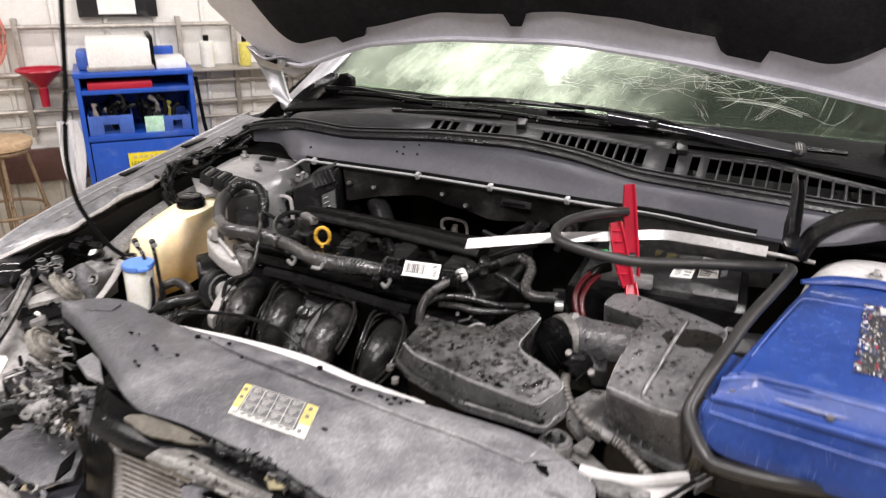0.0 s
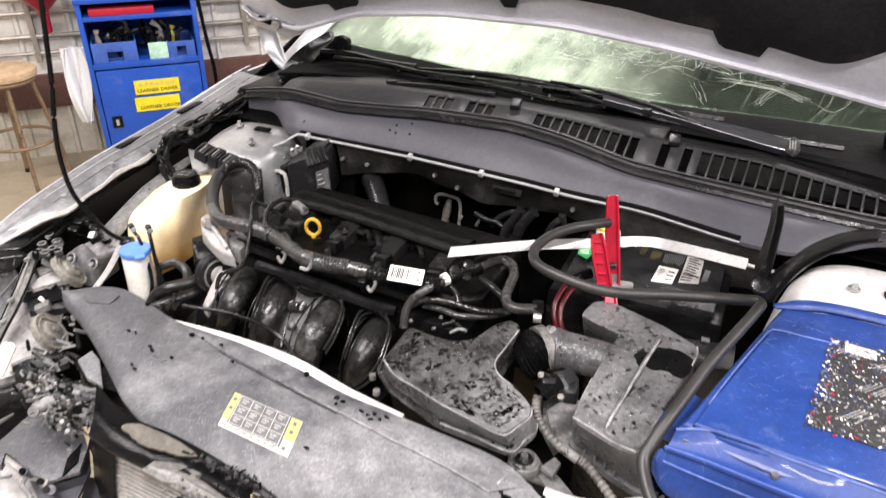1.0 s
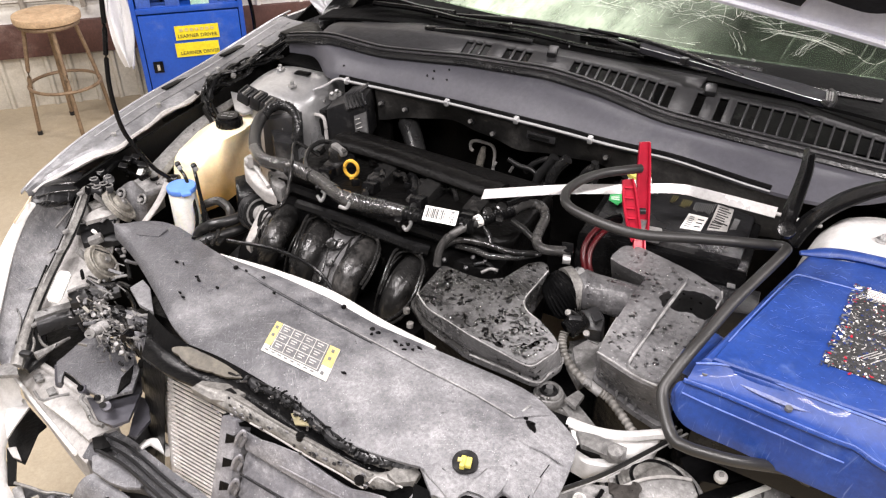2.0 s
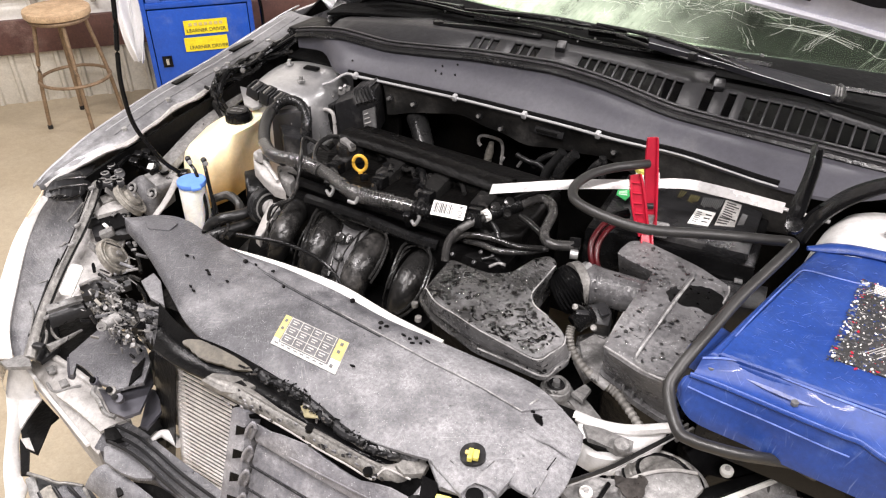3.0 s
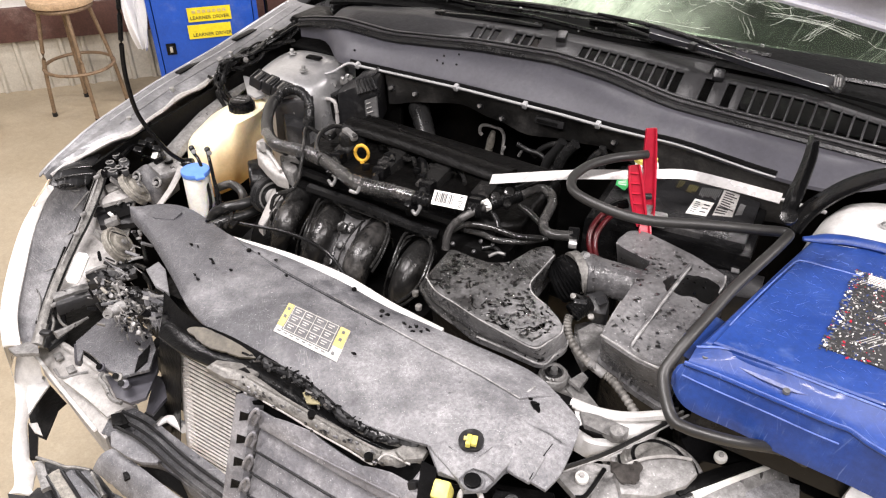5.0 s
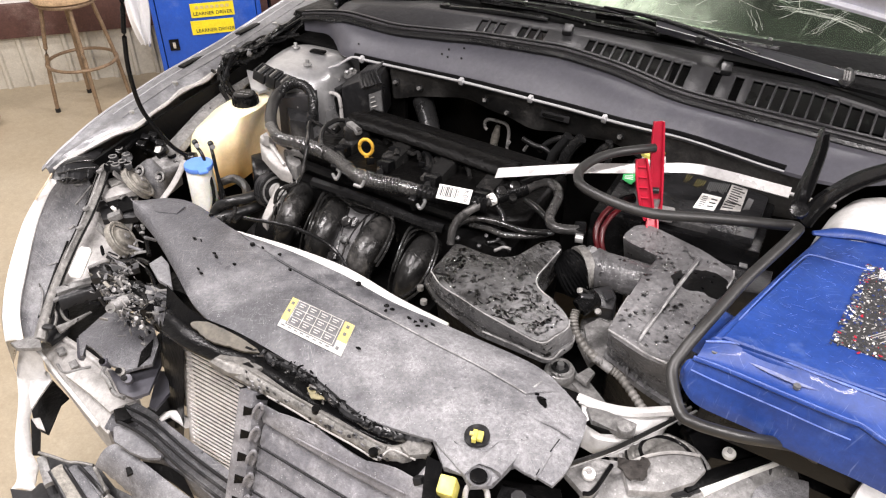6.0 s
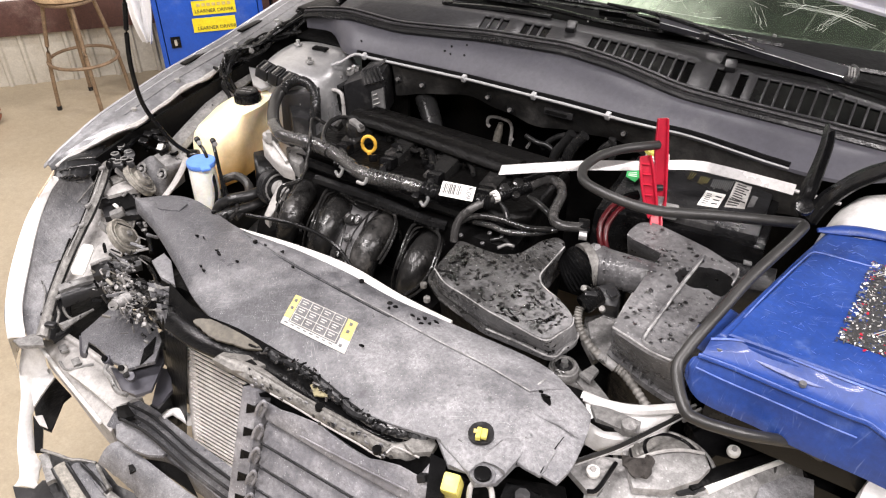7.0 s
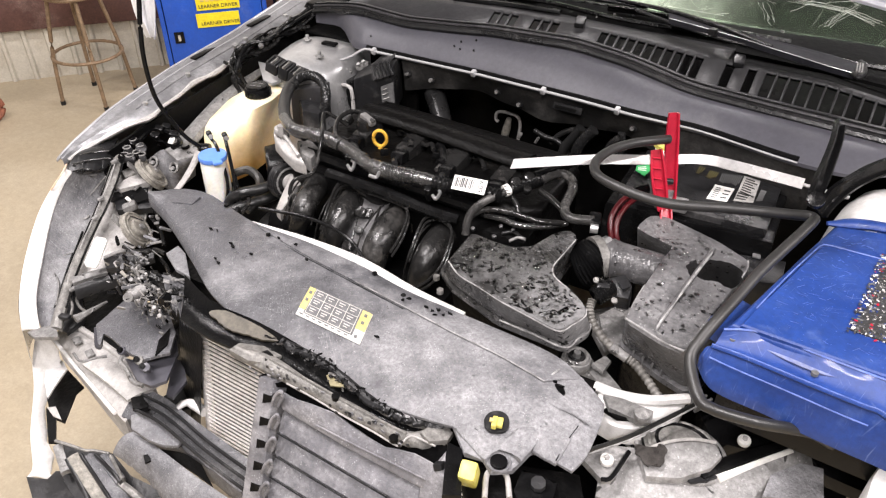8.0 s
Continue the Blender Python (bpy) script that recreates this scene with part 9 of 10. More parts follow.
for k in range(36):
    u = random.random()
    c = Vector((-0.179, 0.018, 0.846)).lerp(Vector((0.003, 0.002, 0.846)), u) + Vector((random.gauss(0, 0.006), random.gauss(0, 0.005), random.gauss(0.002, 0.002)))
    part("wet_bit", box(B(), c, (random.uniform(0.003, 0.013), random.uniform(0.0015, 0.005), random.uniform(0.001, 0.003)), (random.uniform(0, 40), random.uniform(0, 40), random.uniform(0, 180)), 0.0008, 1), random.choice((M_BLACK, M_SHINE, M_RUNNER, M_GRILLE, M_DAMP)), chan, smooth=0)

# crash beam
beam = part("crash_beam", ruled(B(), [(-0.728, -0.018, 0.600), (-0.649, -0.035, 0.600), (-0.551, -0.060, 0.600), (-0.469, -0.079, 0.600), (-0.444, -0.083, 0.600)], [(-0.702, 0.010, 0.620), (-0.622, 0.006, 0.620), (-0.525, -0.002, 0.620), (-0.469, -0.010, 0.620), (-0.442, -0.014, 0.620)], 0.06, 26, 6, 0.010), M_BEAM, car, "pale dusty crash beam")
part("beam_lip", tube(B(), [(-0.743, -0.018, 0.603), (-0.686, -0.031, 0.603), (-0.617, -0.048, 0.603), (-0.542, -0.065, 0.603), (-0.472, -0.081, 0.603)], 0.0035, 8), M_WHITE, beam)
part("beam_edge", tube(B(), [(-0.700, 0.013, 0.624), (-0.624, 0.009, 0.624), (-0.527, 0.000, 0.624), (-0.443, -0.009, 0.624)], 0.006, 8), M_BEAM, beam)
for c in [(-0.651, -0.015, 0.628), (-0.602, -0.024, 0.628), (-0.516, -0.046, 0.628)]:
    part("beam_hole", box(B(), c, (0.020, 0.014, 0.006), (0, 0, -20), 0.002), M_DIRTY, beam)
part("beam_wire", tube(B(), [(-0.621, -0.042, 0.635), (-0.592, -0.048, 0.635), (-0.573, -0.025, 0.635), (-0.564, -0.015, 0.635)], 0.0025, 6), M_DIRTY, beam)
part("beam_step", ruled(B(), [(-0.588, -0.050, 0.632), (-0.520, -0.055, 0.632), (-0.451, -0.064, 0.632)], [(-0.572, -0.016, 0.632), (-0.500, -0.019, 0.632), (-0.435, -0.025, 0.632)], 0.006, 12, 3, 0.003), M_BEAM, beam)

# absorber and shell torn off in front of the beam
absorb = part("bumper_absorber", ruled(B(), [(-0.463, -0.027, 0.625), (-0.404, -0.023, 0.625), (-0.314, -0.032, 0.625), (-0.166, -0.044, 0.625)], [(-0.457, -0.079, 0.605), (-0.396, -0.077, 0.605), (-0.312, -0.074, 0.605), (-0.179, -0.083, 0.605)], 0.04, 36, 8, 0.004, 0.06, 5.0), M_SHIELD, car, "torn black bumper absorber")
part("absorber_plate", slab(B(), [(-0.429, -0.078, 0.622), (-0.419, -0.063, 0.622), (-0.367, -0.065, 0.622), (-0.317, -0.067, 0.622), (-0.315, -0.080, 0.622), (-0.335, -0.092, 0.622), (-0.363, -0.097, 0.622), (-0.406, -0.096, 0.622)], 0.006, 0.001), M_LOOSE, absorb, "dusty torn plate")
for o in (0, 1, 2):
    part("absorber_rib", tube(B(), [(x + 0.008 * o, y - 0.014 * o + 0.006, z + 0.004) for x, y, z in [(-0.436, -0.050, 0.632), (-0.373, -0.048, 0.632), (-0.267, -0.062, 0.632), (-0.163, -0.070, 0.632)]], 0.003, 6), M_GRILLE, absorb)
part("absorber_tear", slab(B(), [(-0.444, -0.061, 0.640), (-0.433, -0.047, 0.640), (-0.402, -0.056, 0.640), (-0.411, -0.069, 0.640), (-0.424, -0.074, 0.640)], 0.01, 0.002), M_DEEP, absorb)
part("grille_shell", ruled(B(), [(-0.416, -0.088, 0.600), (-0.342, -0.091, 0.600), (-0.259, -0.097, 0.600), (-0.161, -0.099, 0.600)], [(-0.441, -0.121, 0.565), (-0.351, -0.126, 0.560), (-0.289, -0.139, 0.555), (-0.210, -0.142, 0.555)], 0.006, 30, 6, 0.012, 0.05, 7.0), M_LOOSE, car, "dusty torn grille shell")
part("shell_hole", slab(B(), [(-0.369, -0.111, 0.594), (-0.363, -0.102, 0.594), (-0.353, -0.110, 0.592), (-0.358, -0.118, 0.590)], 0.004), M_DEEP, car)
# black sheet painted in as the shadow behind the shell
part("shell_shadow_panel", ruled(B(), [(-0.353, -0.091, 0.600), (-0.312, -0.076, 0.600), (-0.272, -0.076, 0.600)], [(-0.347, -0.091, 0.590), (-0.287, -0.089, 0.590), (-0.233, -0.092, 0.590)], 0.004, 12, 3), M_DEEP, car)
for top, low, w, m in (((-0.580, -0.129, 0.470), (-0.480, -0.154, 0.430), 0.010, M_TAN), ((-0.566, -0.121, 0.474), (-0.460, -0.146, 0.436), 0.003, M_GRILLE), ((-0.557, -0.114, 0.470), (-0.446, -0.133, 0.430), 0.011, M_SHIELD), ((-0.543, -0.107, 0.476), (-0.471, -0.115, 0.456), 0.003, M_GRILLE),
                       ((-0.533, -0.102, 0.472), (-0.476, -0.112, 0.452), 0.009, M_SHIELD), ((-0.518, -0.094, 0.474), (-0.471, -0.111, 0.458), 0.003, M_STRIP), ((-0.483, -0.114, 0.450), (-0.410, -0.113, 0.430), 0.006, M_STRIP), ((-0.586, -0.138, 0.466), (-0.499, -0.165, 0.430), 0.004, M_GRILLE), ((-0.624, -0.129, 0.470), (-0.574, -0.153, 0.455), 0.008, M_DIRTY)):
    a, b = Vector(top), Vector(low)
    side = (b - a).cross(Vector((0, 0, 1))).normalized() * w
    part("grille_strut", ruled(B(), [a - side, a.lerp(b, 0.5) - side + Vector((0, 0, 0.003)), b - side], [a + side, a.lerp(b, 0.5) + side, b + side], 0.010, 20, 3, 0.002, 0.05, 40 * w), m, car, "broken grille strut")
part("grille_rim", tube(B(), [(-0.624, -0.129, 0.482), (-0.593, -0.120, 0.480), (-0.565, -0.112, 0.476), (-0.552, -0.103, 0.474), (-0.526, -0.091, 0.470)], 0.0030, 8), M_STRIP, car, "broken grille rim")
part("grille_back", slab(B(), [(-0.663, -0.116, 0.440), (-0.595, -0.102, 0.440), (-0.547, -0.076, 0.440), (-0.486, -0.088, 0.430), (-0.403, -0.074, 0.420), (-0.350, -0.087, 0.400), (-0.486, -0.185, 0.400), (-0.592, -0.156, 0.420)], 0.006), M_GRILLE, car, "black grille backing")
part("torn_flap", slab(B(), [(-0.676, -0.182, 0.400), (-0.635, -0.165, 0.400), (-0.640, -0.145, 0.400), (-0.618, -0.131, 0.400), (-0.562, -0.147, 0.400), (-0.533, -0.190, 0.400), (-0.584, -0.222, 0.400)], 0.006, 0.001), M_GRILLE, car, "torn black plastic flap")
part("inner_flap", slab(B(), [(-0.680, -0.102, 0.410), (-0.597, -0.081, 0.410), (-0.525, -0.111, 0.410), (-0.512, -0.145, 0.410), (-0.589, -0.136, 0.410), (-0.627, -0.130, 0.410)], 0.006, 0.001), M_DEEP, car)

# broken bumper cover: a white ribbon hanging from the fender corner
part("bumper_cover", ruled(B(), [(-0.761, -0.032, 0.605), (-0.763, -0.057, 0.550), (-0.751, -0.080, 0.500), (-0.729, -0.127, 0.430), (-0.701, -0.157, 0.385), (-0.701, -0.175, 0.370)], [(-0.736, -0.019, 0.600), (-0.723, -0.026, 0.545), (-0.734, -0.061, 0.500), (-0.722, -0.099, 0.430), (-0.678, -0.128, 0.385), (-0.665, -0.153, 0.360)], 0.004, 40, 8, 0.010, 0.16, 9.0), M_WHITE, car, "broken white bumper cover")
part("bumper_tongue", slab(B(), [(-0.776, -0.020, 0.535), (-0.729, -0.018, 0.535), (-0.706, -0.027, 0.535), (-0.686, -0.069, 0.535), (-0.672, -0.093, 0.535), (-0.714, -0.070, 0.535)], 0.004), M_WHITE, car)
part("torn_liner", slab(B(), [(-0.710, -0.080, 0.500), (-0.744, -0.011, 0.500), (-0.675, -0.024, 0.500), (-0.673, -0.043, 0.500), (-0.629, -0.100, 0.500), (-0.649, -0.103, 0.500), (-0.689, -0.091, 0.500)], 0.004), M_DEEP, car, "torn black inner liner")
part("torn_liner", slab(B(), [(-0.735, -0.079, 0.460), (-0.693, -0.086, 0.460), (-0.640, -0.124, 0.460), (-0.652, -0.131, 0.460)], 0.004), M_DEEP, car)
part("liner_scrap", slab(B(), [(-0.683, -0.096, 0.505), (-0.672, -0.086, 0.505), (-0.636, -0.100, 0.505), (-0.656, -0.103, 0.505)], 0.003), M_BEAM, car)

# fender corner: white skin round the empty lamp opening
band = part("fender_corner", ruled(B(), [(-0.804, 0.145, 0.862), (-0.813, 0.121, 0.838), (-0.816, 0.076, 0.795), (-0.775, 0.003, 0.745), (-0.735, -0.047, 0.705), (-0.718, -0.068, 0.665)], [(-0.791, 0.153, 0.862), (-0.801, 0.133, 0.838), (-0.800, 0.096, 0.795), (-0.762, 0.032, 0.745), (-0.724, -0.021, 0.705), (-0.690, -0.051, 0.665)], 0.004, 30, 5, 0.004), M_WHITE, car, "bent white fender corner")
part("scorched_edge", tube(B(), [(-0.810, 0.159, 0.868), (-0.793, 0.137, 0.866), (-0.803, 0.124, 0.848), (-0.810, 0.114, 0.834)], 0.0016, 6), M_ORANGE, band, "orange scorched paint edge")
part("corner_skin", ruled(B(), [(-0.827, 0.094, 0.800), (-0.773, 0.005, 0.745), (-0.737, -0.047, 0.705), (-0.718, -0.068, 0.665)], [(-0.85, 0.10, 0.62), (-0.83, 0.02, 0.58), (-0.80, -0.04, 0.55), (-0.76, -0.06, 0.54)], 0.004, 20, 5, 0.0), M_SILVER, band)
part("corner_foot", slab(B(), [(-0.696, -0.070, 0.672), (-0.680, -0.039, 0.672), (-0.656, -0.038, 0.672), (-0.638, -0.048, 0.672), (-0.672, -0.072, 0.672)], 0.008, 0.002), M_DIRTY, car, "broken black corner mount")

# empty headlamp bay
part("bay_skin", ruled(B(), [(-0.793, 0.154, 0.860), (-0.805, 0.133, 0.834), (-0.802, 0.095, 0.792), (-0.767, 0.033, 0.742), (-0.732, -0.019, 0.700), (-0.694, -0.047, 0.660)], [(-0.802, 0.237, 0.830), (-0.776, 0.171, 0.775), (-0.743, 0.075, 0.725), (-0.709, 0.009, 0.690), (-0.684, -0.027, 0.660)], 0.004, 26, 8, -0.010), M_LOOSE, car, "dusty grey bay panel")
for pts, r, m in (([(-0.778, 0.193, 0.838), (-0.834, 0.174, 0.822), (-0.824, 0.148, 0.792), (-0.804, 0.116, 0.760)], 0.0016, M_DIRTY), ([(-0.773, 0.207, 0.830), (-0.791, 0.175, 0.798), (-0.797, 0.148, 0.780), (-0.785, 0.120, 0.758), (-0.759, 0.075, 0.728)], 0.0018, M_DIRTY), ([(-0.797, 0.125, 0.764), (-0.790, 0.136, 0.768), (-0.777, 0.139, 0.766), (-0.772, 0.149, 0.770)], 0.0022, M_PALE),
                  ([(-0.763, 0.062, 0.728), (-0.749, 0.081, 0.732)], 0.0014, M_PALE), ([(-0.766, 0.041, 0.720), (-0.727, 0.027, 0.705), (-0.693, -0.007, 0.690)], 0.0018, M_DIRTY), ([(-0.763, 0.121, 0.752), (-0.733, 0.057, 0.716), (-0.711, 0.021, 0.700)], 0.0022, M_DEEP), ([(-0.744, 0.079, 0.734), (-0.719, 0.032, 0.708), (-0.697, -0.010, 0.684)], 0.0016, M_GRILLE)):
    part("panel_crease", tube(B(), pts, r, 6, 6), m, car)
part("bay_shelf", ruled(B(), [(-0.801, 0.236, 0.830), (-0.775, 0.171, 0.775), (-0.743, 0.075, 0.725), (-0.721, 0.037, 0.705)], [(-0.729, 0.277, 0.800), (-0.678, 0.191, 0.745), (-0.664, 0.130, 0.715), (-0.658, 0.112, 0.705)], 0.004, 26, 8, -0.012), M_BEAM, car, "dusty headlamp bay")
part("bay_rail", ruled(B(), [(-0.804, 0.259, 0.852), (-0.771, 0.209, 0.832), (-0.755, 0.170, 0.806), (-0.740, 0.128, 0.780), (-0.724, 0.080, 0.752), (-0.709, 0.030, 0.716), (-0.687, -0.013, 0.690), (-0.671, -0.042, 0.672)], [(-0.792, 0.271, 0.850), (-0.754, 0.219, 0.830), (-0.738, 0.177, 0.802), (-0.727, 0.134, 0.776), (-0.711, 0.086, 0.748), (-0.698, 0.040, 0.712), (-0.673, -0.004, 0.686), (-0.656, -0.031, 0.668)], 0.008, 50, 5, 0.004), M_STRIP, car, "dusty bay rail")
# dark tube in place of the shade between the rail's edges
part("bay_rail", tube(B(), [(-0.765, 0.248, 0.846), (-0.747, 0.210, 0.824), (-0.728, 0.165, 0.800), (-0.719, 0.125, 0.774), (-0.705, 0.081, 0.748), (-0.695, 0.038, 0.712), (-0.673, -0.001, 0.688)], 0.0019, 8), M_DEEP, car, "black strip for the shaded rail gap")
part("bay_rail", tube(B(), [(-0.776, 0.230, 0.846), (-0.757, 0.187, 0.820), (-0.738, 0.140, 0.792), (-0.728, 0.102, 0.766), (-0.715, 0.055, 0.732)], 0.0012, 8), M_DEEP, car)
part("bay_rail", tube(B(), [(-0.778, 0.243, 0.852), (-0.753, 0.201, 0.832), (-0.742, 0.167, 0.810), (-0.730, 0.128, 0.784), (-0.713, 0.080, 0.756)], 0.0011, 8), M_PALE, car)
part("rail_foot", slab(B(), [(-0.771, 0.038, 0.672), (-0.743, 0.068, 0.676), (-0.713, 0.055, 0.664), (-0.675, 0.023, 0.640), (-0.671, -0.018, 0.640), (-0.702, -0.023, 0.650)], 0.008, 0.002), M_GRILLE, car, "dark rail foot")
for pts in ([(-0.701, 0.050, 0.690), (-0.688, 0.029, 0.680), (-0.667, 0.020, 0.676), (-0.652, 0.021, 0.672)], [(-0.700, 0.021, 0.694), (-0.676, 0.012, 0.684), (-0.659, -0.007, 0.676)]):
    part("foot_wire", tube(B(), pts, 0.0026, 6), M_STRIP, car)
for c in ((-0.774, 0.233, 0.850), (-0.740, 0.164, 0.812), (-0.726, 0.133, 0.790), (-0.687, 0.028, 0.706)):
    part("rail_clip", box(B(), c, (0.008, 0.012, 0.006), (20, 0, -30), 0.002), M_PALE, car)
part("reflector_strip", slab(B(), [(-0.674, 0.059, 0.754), (-0.696, 0.102, 0.770), (-0.697, 0.109, 0.772), (-0.681, 0.115, 0.772), (-0.672, 0.111, 0.770), (-0.648, 0.068, 0.754), (-0.647, 0.061, 0.752), (-0.666, 0.055, 0.752)], 0.004, 0.001), M_PAPER, car, "white reflector strip")
part("shelf_hole", slab(B(), blob([(-0.695, 0.142, 0.752), (-0.694, 0.147, 0.752), (-0.678, 0.137, 0.748), (-0.680, 0.132, 0.748)], 5), 0.004), M_PIT, car)
part("shelf_opening", slab(B(), [(-0.748, 0.212, 0.806), (-0.732, 0.245, 0.806), (-0.685, 0.234, 0.796), (-0.698, 0.218, 0.792), (-0.710, 0.195, 0.790)], 0.004), M_PIT, car, "dark shelf opening")
part("shelf_lip", slab(B(), [(-0.754, 0.209, 0.812), (-0.756, 0.236, 0.816), (-0.749, 0.272, 0.816), (-0.712, 0.256, 0.812), (-0.724, 0.242, 0.810), (-0.739, 0.209, 0.809)], 0.010, 0.002), M_BEAM, car, "bent dusty shelf lip")
part("shelf_lip", slab(B(), [(-0.776, 0.243, 0.824), (-0.767, 0.278, 0.826), (-0.747, 0.268, 0.820), (-0.757, 0.236, 0.818)], 0.006, 0.002), M_STRIP, car)
part("clip_body", box(B(), (-0.695, 0.190, 0.795), (0.018, 0.026, 0.014), (15, 0, -35), 0.003), M_DIRTY, car, "brown plastic clip")
part("clip_tip", box(B(), (-0.703, 0.196, 0.806), (0.013, 0.006, 0.006), (15, 0, -10), 0.001), M_PAPER, car)
part("black_fold", ruled(B(), [(-0.826, 0.207, 0.872), (-0.822, 0.229, 0.872), (-0.824, 0.262, 0.868), (-0.825, 0.286, 0.862)], [(-0.802, 0.147, 0.858), (-0.782, 0.174, 0.856), (-0.776, 0.206, 0.850), (-0.787, 0.239, 0.846)], 0.004, 24, 8, 0.008, 0.16, 12.0), M_GRILLE, car, "crumpled black plastic")
for a, b in (((-0.800, 0.164, 0.868), (-0.771, 0.226, 0.862)), ((-0.812, 0.189, 0.872), (-0.787, 0.236, 0.868)), ((-0.781, 0.156, 0.864), (-0.768, 0.176, 0.862))):
    part("fold_edge", tube(B(), [a, Vector(a).lerp(Vector(b), 0.5) + Vector((0, 0, 0.003)), b], 0.0018, 6), M_RUNNER, car)
part("bay_bar", ruled(B(), [(-0.680, 0.030, 0.715), (-0.665, 0.069, 0.715), (-0.639, 0.104, 0.715)], [(-0.672, 0.022, 0.700), (-0.657, 0.058, 0.700), (-0.634, 0.096, 0.700)], 0.01, 12, 3, 0.004), M_GRILLE, car, "black lamp carrier bar")
part("bay_bar", ruled(B(), [(-0.702, 0.038, 0.720), (-0.680, 0.081, 0.720), (-0.653, 0.123, 0.720)], [(-0.690, 0.033, 0.715), (-0.672, 0.074, 0.715), (-0.645, 0.111, 0.715)], 0.008, 12, 3, 0.002), M_DIRTY, car)
part("lamp_spike", tube(B(), [(-0.618, -0.019, 0.700), (-0.615, 0.004, 0.700), (-0.611, 0.042, 0.700)], lambda t: 0.008 - 0.006 * t, 6), M_DIRTY, car)
part("bay_clip", box(B(), (-0.658, -0.016, 0.685), (0.022, 0.012, 0.008), (0, 0, 20), 0.004), M_GRILLE, car)
part("bay_floor", slab(B(), [(-0.782, 0.060, 0.620), (-0.757, 0.161, 0.620), (-0.627, 0.118, 0.620), (-0.553, 0.001, 0.620), (-0.651, -0.009, 0.620)], 0.006), M_DEEP, car)


def horn(c, face):
    """A pressed-steel disc horn whose front looks along face."""
    m = Matrix.Translation(c) @ Vector(face).to_track_quat("Z", "Y").to_matrix().to_4x4()

    def turned(bm):
        bm.transform(m)
        return bm

    h = part("horn", turned(cyl(B(), (0, 0, 0), 0.036, 0.012, seg=32, bevel=0.004)), M_TAN, car, "dusty tan disc horn")
    for r, z, w in ((0.0345, 0.006, 0.0024), (0.027, 0.0065, 0.0014), (0.036, -0.003, 0.0012)):
        part("horn_rim", turned(tube(B(), [(r * math.cos(t), r * math.sin(t), z) for t in np.linspace(0, 6.2832, 32, endpoint=False)], w, 6, smooth=False, closed=True)), M_TAN, h)
    part("horn_dome", turned(cyl(B(), (0, 0, 0.008), 0.019, 0.012, seg=24, bevel=0.005)), M_TAN, h)
    part("horn_nut", turned(cyl(B(), (0, 0, 0.015), 0.006, 0.006, seg=6)), M_DIRTY, h)
    part("horn_bracket", turned(box(B(), (0, 0.030, -0.012), (0.016, 0.034, 0.004), bevel=0.001)), M_DIRTY, h)


horn((-0.653, 0.162, 0.772), (0.660, 0.554, 0.507))
horn((-0.723, 0.271, 0.818), (0.521, 0.635, 0.571))
part("bay_bracket", ruled(B(), [(-0.743, 0.284, 0.838), (-0.737, 0.324, 0.846), (-0.684, 0.313, 0.841), (-0.665, 0.338, 0.845)], [(-0.773, 0.314, 0.785), (-0.729, 0.303, 0.772), (-0.711, 0.325, 0.772), (-0.701, 0.360, 0.785)], 0.006, 30, 8, 0.004), M_LOOSE, car, "dusty grey bracket")
part("bracket_top", slab(B(), [(-0.734, 0.324, 0.848), (-0.719, 0.367, 0.854), (-0.678, 0.361, 0.850), (-0.667, 0.338, 0.846), (-0.686, 0.312, 0.842)], 0.008, 0.002), M_PALE, car)
for c, r in (((-0.698, 0.347, 0.853), 0.0085), ((-0.723, 0.286, 0.838), 0.009), ((-0.675, 0.294, 0.836), 0.009)):
    c = Vector(c)
    part("bracket_hole", cyl(B(), c, r, 0.004, (0, 0, 0) if c.z > 0.85 else (58, 0, 12), 16), M_PIT, car)
    if c.z < 0.85:
        part("bracket_boss", tube(B(), [c + Vector((1.1 * r * math.cos(t), 0.55 * r * math.sin(t) - 0.002, 0.9 * r * math.sin(t) + 0.002)) for t in np.linspace(0, 6.2832, 20, endpoint=False)], 0.0026, 6, smooth=False, closed=True), M_DIRTY, car)
        part("boss_bolt", cyl(B(), c + Vector((0, -0.004, 0.002)), 0.0040, 0.006, (58, 0, 12), 6), M_PALE, car)
part("wire_bundle", tube(B(), [(-0.766, 0.292, 0.870), (-0.785, 0.343, 0.870), (-0.746, 0.353, 0.870), (-0.697, 0.336, 0.870), (-0.691, 0.312, 0.870)], 0.006, 8), M_BLACK, car)
for c in [(-0.765, 0.345, 0.875), (-0.748, 0.320, 0.875), (-0.760, 0.359, 0.875), (-0.720, 0.344, 0.875)]:
    part("wire_plug", box(B(), c, (0.018, 0.014, 0.014), (20, 10, 30), 0.003), M_BLACK, car)
part("plug_tag", box(B(), (-0.720, 0.338, 0.870), (0.012, 0.024, 0.004), (40, 0, 10), 0.001), M_PAPER, car)
random.seed(61)
